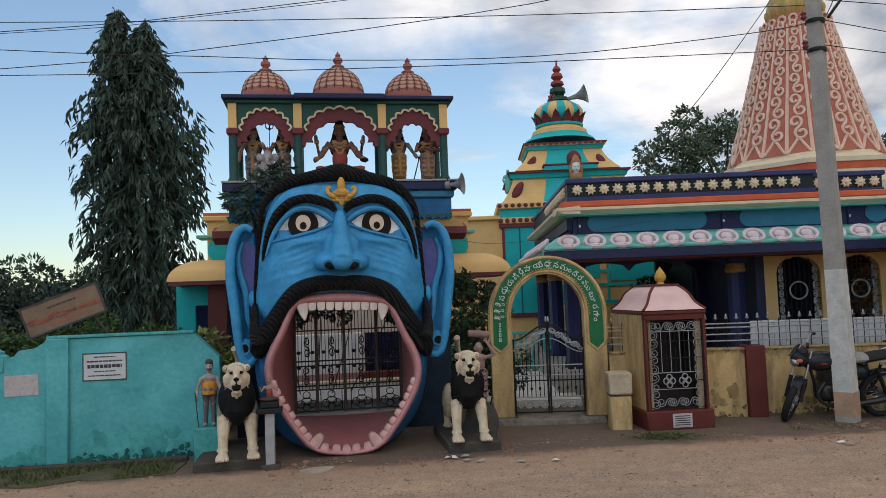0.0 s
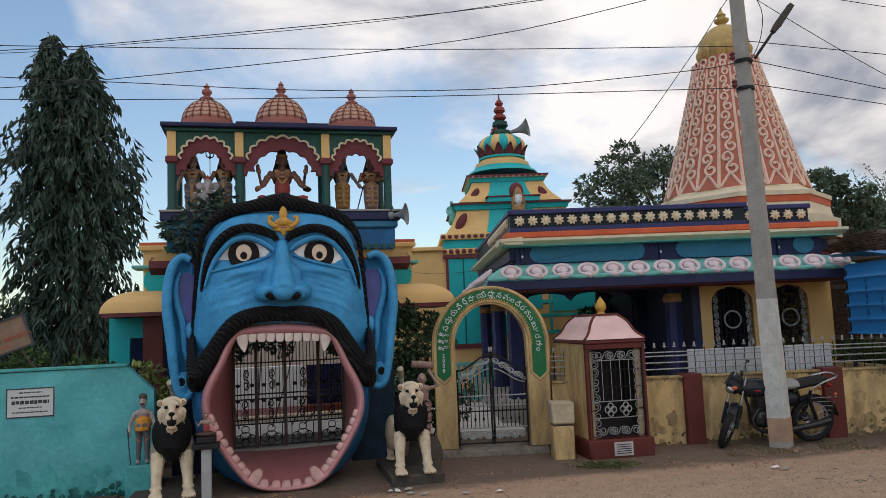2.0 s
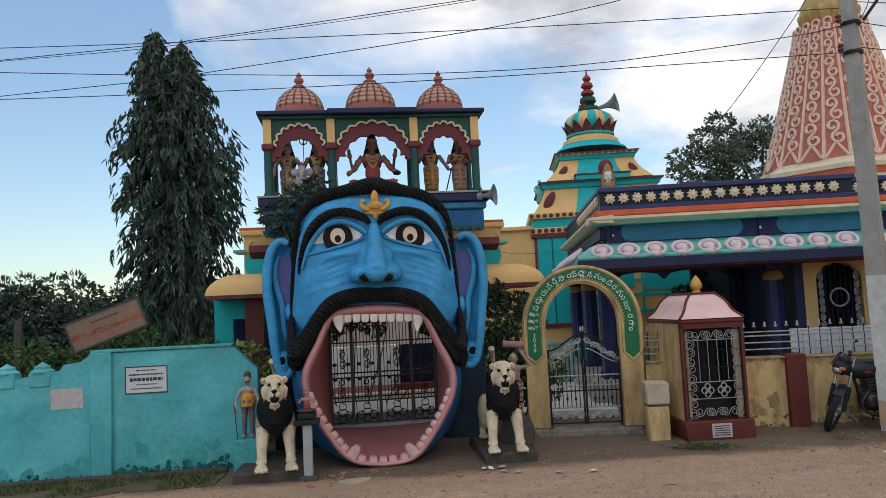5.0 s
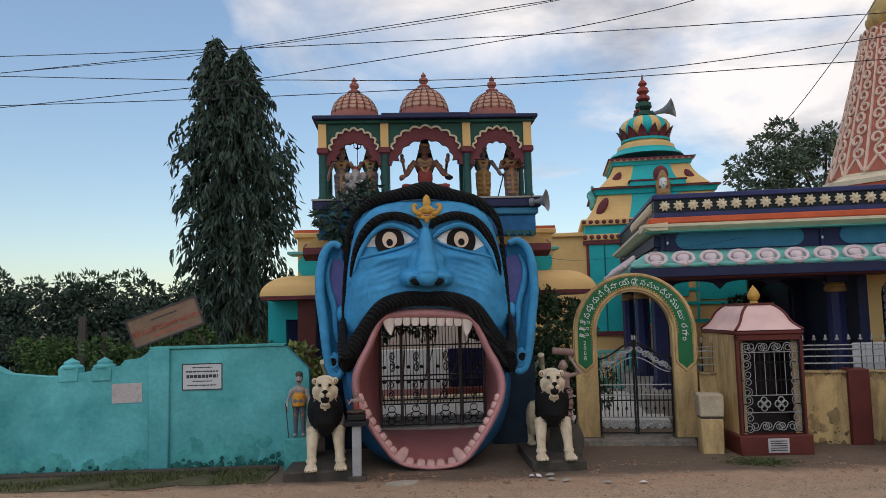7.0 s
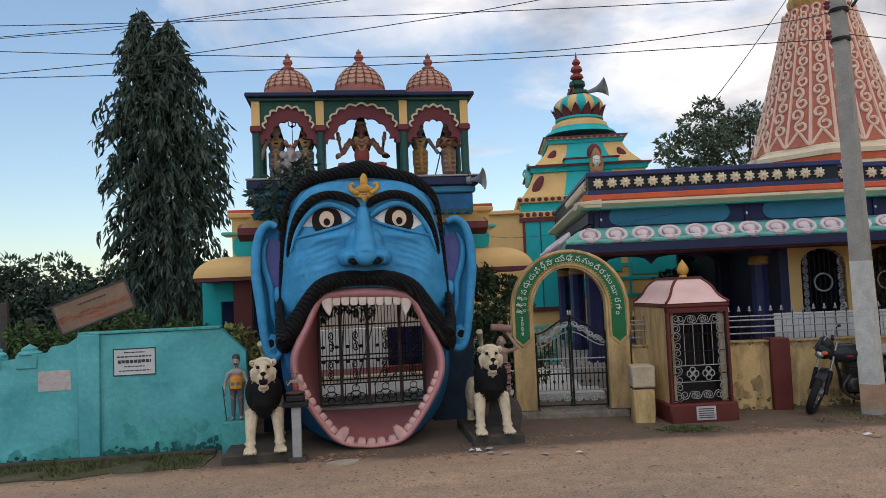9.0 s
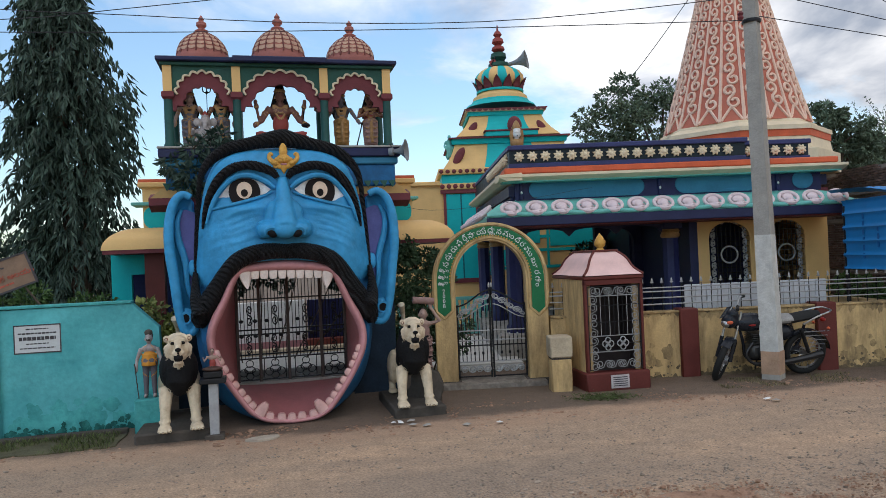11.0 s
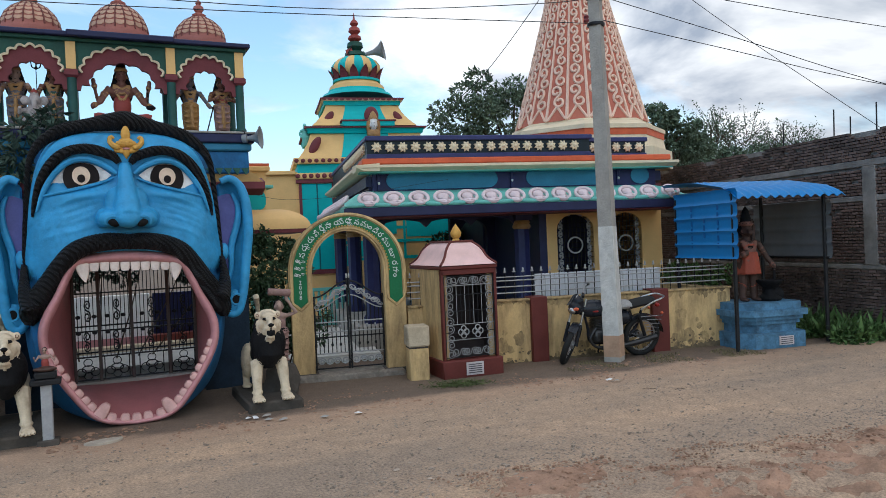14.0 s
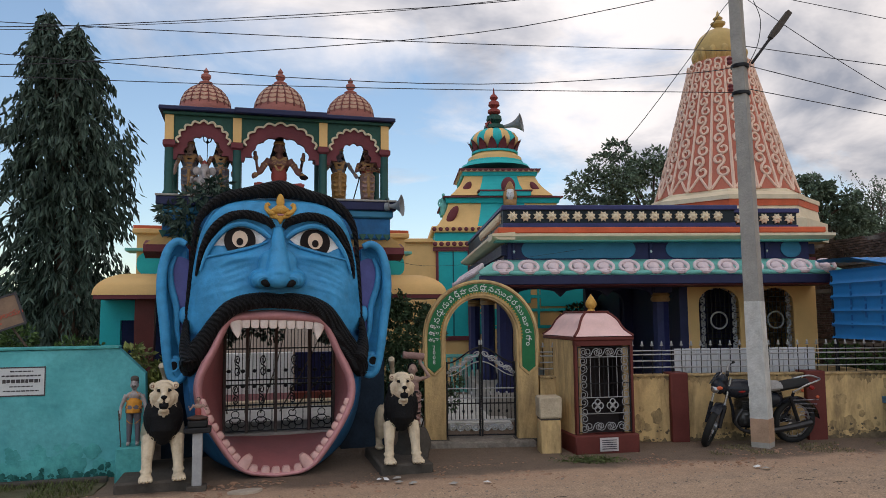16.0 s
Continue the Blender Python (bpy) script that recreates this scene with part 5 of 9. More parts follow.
    inn = spline([(1.12, 1.62), (1.21, 1.66), (1.25, 1.95), (1.27, 2.2), (1.35, 2.42), (1.36, 2.62), (1.28, 2.78), (1.12, 2.74)], 20)
    n = len(inn)
    g = Geo().add([(ex(x), 10.05, z) for x, z in inn] + [(ex(x), 10.12, z) for x, z in inn], [tuple(range(n)), tuple(range(2 * n - 1, n - 1, -1))] + [(i, i + n, (i + 1) % n + n, (i + 1) % n) for i in range(n)])
    hp("ear_hollow", g, PURPLE, "purple painted hollow of the ear", ear)
    hp("antihelix", Geo().tube([(ex(x), 10.02, z) for x, z in spline([(1.2, 1.6), (1.255, 1.8), (1.27, 2.1), (1.36, 2.4), (1.37, 2.62), (1.30, 2.78)], 16)], [0.02 + 0.025 * sin(pi * i / 15) for i in range(16)], 8), BLUE, "", ear)
    hp("ear_tragus", Geo().ell((ex(1.165), 9.98, 2.02), (0.06, 0.07, 0.11), 12, 8), BLUE, "", ear)
    hp("ear_lobe", Geo().ell((ex(1.275), 9.97, 1.34), (0.12, 0.08, 0.17), 16, 9), BLUE, "", ear)
    # black disc on the solid lobe paints the dark of its hole
    hp("ear_hole", Geo().tube([(ex(1.28), 9.90, 1.385), (ex(1.28), 9.888, 1.385)], [0.06, 0.055], 14), BLACKP, "", ear)
    hp("ear_hole_rim", Geo().tube([(ex(1.28 + 0.068 * cos(a)), 9.895, 1.385 + 0.068 * sin(a)) for a in np.linspace(0, 2 * pi, 17)], 0.018, 6), BLUE, "", ear)
# hair over the forehead and down the sides
hair = [(-1.12, 9.95, 1.85, 0.03), (-1.10, 9.92, 2.3, 0.028), (-1.065, 9.87, 2.7, 0.03), (-1.04, 9.84, 3.0, 0.03), (-0.995, 9.82, 3.21, 0.042), (-0.88, 9.80, 3.38, 0.06), (-0.67, 9.77, 3.515, 0.08), (-0.36, 9.75, 3.595, 0.082), (-0.15, 9.74, 3.635, 0.105), (0.03, 9.73, 3.655, 0.12)]
full = [(CX + x, y, droop(x, z), r) for x, y, z, r in hair + [(-x, y, z, r) for x, y, z, r in hair[-2::-1]]]
hp("hair", fat_tube(full, 90, 14), HAIR, "black combed hair roll framing the forehead")
hp("hair_relief", strands(full, 170, 0.010, lap=4.0), HAIR, kind="stuff")
hp("hair_back", Geo().ell((CX, 10.75, 2.95), (1.08, 0.55, 0.70), 28, 12), HAIR)
# nose
NO = [("tube", ([(CX, 9.63, 3.12), (CX, 9.57, 2.98), (CX, 9.50, 2.80), (CX, 9.42, 2.62), (CX, 9.37, 2.48)], [0.07, 0.088, 0.112, 0.14, 0.155], 14)), ("ell", ((CX, 9.36, 2.45), (0.15, 0.14, 0.11)))]
for s in (-1, 1):
    NO += [("ell", ((CX + s * 0.205, 9.45, droop(s * 0.2, 2.455)), (0.125, 0.15, 0.105))), ("ell", ((CX + s * 0.13, 9.56, 2.62), (0.12, 0.11, 0.22))), ("ell", ((CX + s * 0.27, 9.55, 2.47), (0.09, 0.10, 0.12)))]
hp("nose", fused(NO, 0.022, 4), BLUE, "broad blue nose", angle=180)
for s in (-1, 1):
    m = Matrix.Rotation(radians(-s * 25), 3, "Y")
    # uncarved: a black ball gives the nostril its inner shade
    hp("nostril", Geo().ell((CX + s * 0.155, 9.335, droop(s * 0.16, 2.405)), (0.066, 0.055, 0.046), 16, 9, m=m), BLACKP)
    hp("nostril_rim", Geo().tube([(CX + s * (0.16 + 0.085 * cos(a)), 9.315, droop(s * 0.16, 2.415) + 0.065 * sin(a)) for a in np.linspace(-0.5, pi + 0.2, 14)], [0.008 + 0.016 * sin(pi * i / 13) for i in range(14)], 7), BLUE)
# teeth
def tooth(w, h, d=0.07, tip=0.75):
    R = []
    for k in range(6):
        t = k / 5
        f = 1 - (1 - tip) * t ** 2.5
        e = 1 if t < 0.9 else 0.8
        R.append([(w / 2 * f * e * math.copysign(abs(cos(a)) ** 0.5, cos(a)), d / 2 * math.copysign(abs(sin(a)) ** 0.6, sin(a)), -h * t) for a in [2 * pi * i / 12 for i in range(12)]])
    return Geo().rings(R)


up_t = tooth(0.106, 0.105, 0.07, 0.88).mesh("tooth", TOOTH)
for i in range(8):
    x = -0.385 + i * 0.112
    again(up_t, "tooth", head, AT((x, 0.0, droop(x, 1.945))))
fang = tooth(0.15, 0.235, 0.11, 0.12).mesh("fang", TOOTH)
for x in (-0.515, 0.535):
    again(fang, "fang", head, AT((x, 0.0, droop(x, 1.945))) @ pose(0, 0, 0, 0, 8 if x > 0 else -8))
low_t = tooth(0.112, 0.075, 0.09, 0.75).mesh("lower_tooth", TOOTH_P)
bigfang = tooth(0.15, 0.17, 0.12, 0.5).mesh("lower_fang", TOOTH_P)


def seat_tooth(me, name, th, sink, k=1.0, wide=1.0):
    """Stands on the inner edge of the lip and points into the mouth."""
    (x0, z0), (xa, za), (xb, zb) = lip_in(th), lip_in(th - 0.03), lip_in(th + 0.03)
    n = Vector((zb - za, 0, -(xb - xa))).normalized()
    if n.x * (CX - x0) + n.z * (1.0 - z0) < 0:
        n = -n
    again(me, name, head, AT((x0 - CX - n.x * sink, -0.03, z0 - n.z * sink)) @ Matrix.Rotation(atan2(-n.x, -n.z), 4, "Y") @ Matrix.Diagonal((wide, 1, k, 1)))


for i in range(5):
    seat_tooth(low_t, "lower_tooth", pi + (i - 2) * 0.118, 0.02)
for s in (-1, 1):
    seat_tooth(bigfang, "lower_fang", pi + s * 0.40, 0.03)
    for k in range(8):
        seat_tooth(low_t, "lower_tooth", pi + s * (0.56 + 0.112 * k), 0.02, 0.9 - 0.04 * k, 0.95)
# gilt crest on the forehead
crest = new("crest"); crest.parent = head
KX, KY, KZ = CX + 0.025, 9.60, 3.32
g = Geo().lathe([(0.0, 0.0), (0.05, 0.01), (0.085, 0.05), (0.075, 0.09), (0.045, 0.11), (0.055, 0.15), (0.045, 0.21), (0.02, 0.25), (0.0, 0.26)], (KX, KY + 0.02, KZ), 14, flat=0.6)
g.ell((KX, KY - 0.02, KZ + 0.04), (0.12, 0.05, 0.05), 12, 6)
for s in (-1, 1):
    g.tube(spline([(KX + s * 0.05, KY, KZ - 0.03), (KX + s * 0.12, KY - 0.01, KZ + 0.0), (KX + s * 0.175, KY, KZ + 0.06), (KX + s * 0.165, KY, KZ + 0.12), (KX + s * 0.13, KY, KZ + 0.10)], 11), [0.035, 0.04, 0.04, 0.036, 0.032, 0.03, 0.028, 0.026, 0.024, 0.02, 0.012], 7)
    g.tube(spline([(KX + s * 0.04, KY, KZ - 0.01), (KX + s * 0.10, KY - 0.01, KZ - 0.05), (KX + s * 0.13, KY, KZ - 0.03)], 7), [0.03, 0.03, 0.028, 0.026, 0.022, 0.018, 0.01], 7)
    g.ell((KX + s * 0.05, KY - 0.02, KZ - 0.05), (0.04, 0.035, 0.03), 8, 6)
    g.ell((KX + s * 0.045, KY - 0.055, KZ + 0.055), (0.02, 0.015, 0.018), 8, 5)
    g.ell((KX + s * 0.1, KY - 0.045, KZ - 0.005), (0.035, 0.025, 0.03), 8, 5)
g.tube([(KX, KY - 0.015, KZ - 0.04), (KX, KY - 0.02, KZ - 0.09), (KX, KY, KZ - 0.14)], [0.05, 0.035, 0.006], 8)
g.ell((KX, KY - 0.065, KZ + 0.03), (0.018, 0.02, 0.03), 8, 5)
hp("crest_mouth", Geo().ell((KX, KY - 0.055, KZ - 0.025), (0.045, 0.02, 0.014), 10, 5), PINK, "", crest)
hp("crest_ornament", g, GOLD, "gilded crest ornament on the forehead", crest)

# ---------------------------------------------------------------- iron gate inside the mouth
gate = thing("throat_gate", AT((CX + 0.105, 11.12, 0.285)), "black iron scrollwork gate closing the mouth passage", "gate")
GATEBROWN = mat("gate_brown_paint", (0.07, 0.05, 0.045), 0.5, 0.2)
part("sill", Geo().span(-0.80, 0.80, -0.05, 0.1, -0.02, 0.035, 0.008), CONC, gate)
POSTS = (-0.785, -0.47, -0.06, 0.42, 0.785)
for x in POSTS:
    part("post", Geo().span(x - 0.022, x + 0.022, -0.03, 0.03, 0.03, 1.72, 0.004), GATEBROWN, gate)
for z in (0.06, 0.37, 0.43, 0.72, 0.79, 1.24, 1.6):
    part("rail", Geo().span(-0.785, 0.785, -0.012, 0.012, z - 0.01, z + 0.01), IRON, gate)
bm_ = Geo().tube([(0, 0, 0.37), (0, 0, 1.72)], 0.0058, 5).mesh("bar", IRON)
short = Geo().tube([(0, 0, 0.06), (0, 0, 0.37)], 0.007, 5).mesh("short_bar", IRON)
knob = Geo().ell((0, 0, 0), (0.034, 0.02, 0.026), 8, 5).mesh("leaf_boss", IRON)
x = -0.735
while x < 0.77:
    again(bm_, "bar", gate, AT((x, 0, 0)))
    x += 0.0495
sc = scroll_mesh(0.115, 0.085, IRON)
loop = Geo().tube([(0.075 * sin(a), 0, 0.062 * cos(a)) for a in np.linspace(0, 2 * pi, 21)], 0.009, 5).mesh("ring", IRON)
for a, b in zip(POSTS, POSTS[1:]):
    c = (a + b) / 2
    for z, k in ((0.30, 0.7), (0.21, 1.0), (0.12, 0.7)):
        again(loop, "ring", gate, AT((c, -0.012, z)) @ Matrix.Diagonal((k, 1, 0.8, 1)))
    for sx in (-1, 1):
        again(loop, "ring", gate, AT((c + sx * 0.085, -0.012, 0.17)) @ Matrix.Diagonal((0.75, 1, 0.85, 1)))
        again(short, "short_bar", gate, AT((c + sx * 0.155, 0, 0)))
        again(knob, "leaf_boss", gate, AT((c + sx * 0.1, -0.02, 0.70)))
        again(knob, "leaf_boss", gate, AT((c + sx * 0.1, -0.02, 0.92)))
    again(sc, "scroll", gate, AT((c, -0.025, 0.58)) @ Matrix.Diagonal((0.8, 1, 1.25, 1)))
    again(sc, "scroll", gate, AT((c + 0.02, -0.025, 1.0)) @ Matrix.Diagonal((0.8, 1, 1.35, 1)))

# ---------------------------------------------------------------- pavilion on the gateway
pav = thing("rooftop_pavilion", AT((0.35, 10.81, 3.13)), "green rooftop pavilion with three rose domes and cusped arches", "pavilion")


def pp(name, geo, material, label="", par=None, **kw):
    geo.v = [(x - 0.35, y - 10.81, z - 3.13) for x, y, z in geo.v]
    return part(name, geo, material, par or pav, label, **kw)


DEP = 0.95
pp("base_block", Geo().span(-1.27, 1.98, 10.83, 10.83 + DEP, 3.13, 3.45, 0.02), BLUE_DK)
pp("ledge", Geo().span(-1.31, 2.02, 10.79, 10.83 + DEP + 0.04, 3.45, 3.56, 0.02), STEEL)
pp("plinth_slab", Geo().span(-1.35, 2.06, 10.75, 10.83 + DEP + 0.08, 3.56, 3.69, 0.015), NAVY)
pp("floor_edge", Geo().span(-1.36, 2.07, 10.74, 10.83 + DEP + 0.09, 3.69, 3.72, 0.008), CONC)
for y in (10.9, 10.83 + DEP - 0.1):
    for x in (-1.2, -0.27, 0.97, 1.9):
        c = new("column"); c.parent = pav
        r = 0.062
        pp("shaft", Geo().lathe([(r * 1.3, 3.72), (r * 1.3, 3.76), (r, 3.79), (r, 4.40)], (x, y, 0), 14), DKGREEN, "", c)
        pp("capital", Geo().lathe([(r * 1.1, 4.40), (r * 1.9, 4.43), (r * 1.9, 4.49), (r * 1.5, 4.51)], (x, y, 0), 4, turn=pi / 4), MAROON, "", c, smooth=False)
# cusped arches: upper green panel, maroon spandrel with scalloped underside and cream edging
def cusps(x0, x1, z0, rise, n, r):
    """Scalloped line from x0 to x1."""
    c, w = (x0 + x1) / 2, (x1 - x0) / 2
    pts = []
    for i in range(n):
        a0, a1 = pi - pi * i / n, pi - pi * (i + 1) / n
        p0, p1 = (c + w * cos(a0), z0 + rise * sin(a0)), (c + w * cos(a1), z0 + rise * sin(a1))
        for k in range(6):
            t = k / 6
            mx, mz = p0[0] + (p1[0] - p0[0]) * t, p0[1] + (p1[1] - p0[1]) * t
            bulge = r * sin(pi * t)
            am = (a0 + a1) / 2
            pts.append((mx + bulge * cos(am), mz + bulge * sin(am)))
    pts.append((x1, z0))
    return pts
BAYS = [(-1.2, -0.27), (-0.27, 0.97), (0.97, 1.9)]
for y, front in ((10.86, True), (10.83 + DEP - 0.1, False)):
    for a, b in BAYS if front else []:
        m = 0.13
        out = cusps(a + m, b - m, 4.47, 0.30 if b - a < 1.1 else 0.33, 9, 0.045)
        pp("arch_panel", Geo().prism([(a, 4.87), (a, 4.47)] + out + [(b, 4.47), (b, 4.87)], y, y + 0.07), BOTTLE, smooth=False)
        low = cusps(a + m + 0.09, b - m - 0.09, 4.31, 0.26 if b - a < 1.1 else 0.30, 7, 0.035)
        q = [(a + 0.05, 4.49)] + out + [(b - 0.05, 4.49), (b - 0.05, 4.24), (b - 0.1, 4.24), (b - 0.12, 4.315)] + low[::-1] + [(a + 0.12, 4.315), (a + 0.1, 4.24), (a + 0.05, 4.24)]
        pp("arch_spandrel", Geo().prism(q, y + 0.02, y + 0.09), MAROON, smooth=False)
        if front:
            pp("arch_edging", Geo().tube([(x, y - 0.006, z) for x, z in out], 0.017, 5), CREAM)
    for x in (-1.2, -0.27, 0.97, 1.9):
        pp("cream_strip", Geo().span(x - 0.06, x + 0.06, y - 0.03, y + 0.02, 4.51, 4.87), YELLOW)
for x in (-1.23, 1.86):
    pp("side_panel", Geo().span(x, x + 0.07, 10.9, 10.83 + DEP - 0.1, 4.45, 4.87), BOTTLE)
pp("roof", Geo().span(-1.29, 2.0, 10.80, 10.83 + DEP + 0.05, 4.87, 4.92, 0.01), BOTTLE)
pp("roof_edge", Geo().span(-1.34, 2.05, 10.73, 10.83 + DEP + 0.1, 4.92, 4.98, 0.012), NAVY)
pp("roof_edge", Geo().span(-0.31, 1.01, 10.67, 10.73, 4.91, 4.99, 0.012), NAVY)
for c in (-0.74, 0.35, 1.43):
    d = new("dome"); d.parent = pav
    y = 11.25
    prof = [(0.36, 4.98), (0.37, 5.05), (0.365, 5.1), (0.36, 5.12), (0.345, 5.22), (0.30, 5.33), (0.22, 5.43), (0.12, 5.5), (0.07, 5.53)]
    k, kz = (1.06, 1.0) if c == 0.35 else (1.0, 0.86)
    lift = lambda z: 4.99 + (z - 4.98) * kz
    prof = [(r * k, lift(z)) for r, z in prof]
    pp("shell", Geo().lathe(prof, (c, y, 0), 32), DOMEPINK, "", d)
    rad = lambda z: float(np.interp(z, [q for _, q in prof], [r for r, _ in prof]))
    step = 2 * pi / 18
    zs = [lift(z) for z in (5.135, 5.215, 5.29, 5.365, 5.435, 5.495)]
    for row in range(5):
        R = []
        for j in range(4):
            t = j / 3
            outer, inner = [], []
            for q in (-1, -0.5, 0, 0.5, 1):
                z = zs[row] + 0.014 + (1 - t) * 0.022 * q * q + (zs[row + 1] - zs[row] - 0.016) * t
                r = rad(z)
                a = q * step * (0.41 if row < 3 else 0.38)
                outer.append(((r + 0.010) * cos(a), (r + 0.010) * sin(a), z))
                inner.append(((r - 0.01) * cos(a), (r - 0.01) * sin(a), z))
            R.append(outer + inner[::-1])
        me_ = Geo().rings(R).mesh("dome_scale", DOMELINE)
        for i in range(18):
            again(me_, "dome_scale", d, AT((c - 0.35, y - 10.81, -3.13)) @ Matrix.Rotation(step * (i + 0.5), 4, "Z"))
    for i in range(18):
        a = step * i
        pp("rib", Geo().tube([(c + (r + 0.002) * cos(a), y + (r + 0.002) * sin(a), z) for r, z in prof[3:]], 0.012, 4), DOMERIB, "", d)
    pp("finial", Geo().lathe([(0.09, 5.52), (0.10, 5.55), (0.04, 5.585), (0.075, 5.63), (0.07, 5.67), (0.03, 5.70), (0.045, 5.725), (0.02, 5.76), (0.0, 5.79)], (c, y, lift(5.5) - 5.5), 14), DOMEPINK, "", d)
# horn loudspeakers
def horn(m, label):
    g = Geo().lathe([(0.03, 0), (0.035, 0.08), (0.05, 0.16), (0.09, 0.24), (0.15, 0.31), (0.165, 0.32), (0.14, 0.315), (0.045, 0.18), (0.03, 0.1)], seg=18)
    h = thing("horn_loudspeaker", m, label, "loudspeaker")
    part("horn", g, GREY, h)
    part("driver", Geo().lathe([(0.055, -0.12), (0.06, -0.1), (0.06, -0.01), (0.04, 0.0)], seg=12), GREY, h)
    part("bracket", Geo().tube([(0.0, 0, -0.06), (-0.1, 0, -0.06), (-0.12, 0, -0.1)], 0.012, 6), IRON, h)
    return h
horn(AT((1.95, 10.72, 3.62)) @ pose(0, 0, 0, 0, 88, -25) @ Matrix.Diagonal((1.0, 1.0, 0.6, 1)), "grey horn loudspeaker on the pavilion ledge")

# ---------------------------------------------------------------- gatehouse and house behind
gh = thing("gatehouse", AT((0.35, 11.3, 0)), "yellow gatehouse with curved canopies and red band behind the head", "gatehouse")


def gp(name, geo, material, label="", **kw):
    geo.v = [(x - 0.35, y - 11.3, z) for x, y, z in geo.v]
    return part(name, geo, material, gh, label, **kw)


# blue plaster colour darkened to stand for the shadow behind the jaw
SHADEBLUE = mat("shade_dark_blue_plaster", (0.018, 0.035, 0.06), 0.85, 0.35, 2.5, 0.5, 25, dirt=0.6, dirt_col=(0.012, 0.012, 0.014))
gp("pier", Geo().span(-1.25, -0.47, 11.22, 12.6, 0, 3.12), SHADEBLUE)
gp("pier", Geo().span(1.29, 1.95, 11.22, 12.6, 0, 3.12), SHADEBLUE)
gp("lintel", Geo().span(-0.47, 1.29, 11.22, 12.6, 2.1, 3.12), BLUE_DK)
for x0, x1 in ((-1.78, -1.25), (1.95, 2.5)):
    gp("wing_wall", Geo().span(x0, x1, 12.22, 12.6, 2.3, 3.3), YELLOW)
    gp("wing_cornice", Geo().span(x0 - 0.06, x1 + 0.06, 12.14, 12.66, 3.3, 3.38, 0.015), YELLOW)
    gp("wing_band", Geo().span(x0 - 0.05 if x0 < 0 else x0, x1 if x0 < 0 else x1 + 0.05, 12.17, 12.2, 3.38, 3.43), ORANGE)
    c = (x0 + x1) / 2
    gp("oval_panel", Geo().prism([(c + 0.26 * cos(a), 2.83 + 0.2 * math.copysign(abs(sin(a)) ** 0.7, sin(a))) for a in np.linspace(0, 2 * pi, 25)[:-1]], 12.205, 12.24), TEAL, smooth=False)
    gp("string_course", Geo().span(x0 - 0.16, x1 + 0.1, 12.12, 12.6, 3.02, 3.07, 0.01), SEAGREEN)
# red band with triangle fringe below the pavilion
gp("red_fascia", Geo().rings([[(x, y, z) for y, z in ((11.2, 3.1), (10.95, 3.02), (10.95, 2.92), (11.2, 2.84))] for x in (-1.52, 2.22)]), MAROON, smooth=False)
gp("yellow_skirt", Geo().rings([[(-1.5, 10.96, 3.02), (2.2, 10.96, 3.02), (2.2, 12.1, 3.02), (-1.5, 12.1, 3.02)], [(-1.26, 10.86, 3.2), (1.96, 10.86, 3.2), (1.96, 12.1, 3.2), (-1.26, 12.1, 3.2)]]), YELLOW, smooth=False)
tri = Geo().prism([(-0.06, 0), (0.06, 0), (0, -0.13)], -0.012, 0).mesh("fringe_triangle", BOTTLE)
for i in range(27):
    again(tri, "fringe_triangle", gh, AT((-1.6 + i * 0.122, 10.845 - 11.3, 3.21)) @ pose(0, 0, 0, -30))
# curved canopies left and right
for x0, x1 in ((-2.3, -1.15), (1.85, 3.08)):
    inner, outer = (x1, x0) if x0 < 0 else (x0, x1)
    R = []
    for k in range(11):
        t = k / 10
        z = 2.33 + 0.34 * sin(t * pi / 2)
        e = 0.5 * (1 - cos(t * pi / 2))
        sg = 1 if x0 < 0 else -1
        xo = outer + sg * e
        R.append([(inner, 11.65 + e, z), (xo, 11.65 + e, z), (xo, 13.2, z)])
    gp("canopy", Geo().rings(R, close=False, caps=False), YELLOW, "yellow curved plaster canopy", angle=60)
    gp("canopy_soffit", Geo().span(x0 + 0.02, x1, 11.66, 13.2, 2.27, 2.33), MAROON)
gp("porch_wall", Geo().span(-2.35, -1.55, 12.65, 12.8, 1.95, 2.3), TEAL)
gp("porch_wall", Geo().span(-2.35, -2.05, 12.65, 12.8, 0, 1.95), TEAL)
gp("porch_pier", Geo().span(-1.74, -1.46, 11.9, 12.15, 0, 2.3), REDOX)
gp("porch_back", Geo().span(-2.35, -1.25, 13.2, 13.3, 0, 2.3), INDIGO)

# tower house with banded shrine tower, seen over the gate
TV = 10.35
house = thing("tower_house", TEMPLE @ AT((1.68, TV + 2, 0)), "yellow and turquoise temple house carrying a tiered tower", "house")


def op(name, geo, material, label="", par=None, **kw):
    geo.v = [(x - 1.68, y - TV - 2, z) for x, y, z in geo.v]
    return part(name, geo, material, par or house, label, **kw)


op("wall", Geo().span(-0.12, 6.5, TV, TV + 4, 0, 4.1), YELLOW)
op("set_back_wall", Geo().span(-2.2, -0.12, TV + 0.05, TV + 4, 0, 4.2), YELLOW)
op("set_back_cornice", Geo().span(-2.3, -0.2, TV - 0.08, TV + 4, 4.12, 4.24, 0.02), YELLOW)
for u0, u1, z0, z1 in ((-0.05, 0.85, 1.35, 3.85), (1.9, 2.7, 2.3, 3.2), (1.1, 1.5, 1.4, 2.0), (3.0, 4.4, 2.2, 3.3)):
    op("turquoise_panel", Geo().span(u0, u1, TV - 0.03, TV, z0, z1), TEAL)
op("door_frame", Geo().span(-0.12, -0.04, TV - 0.06, TV, 0.9, 3.9), MAROON)
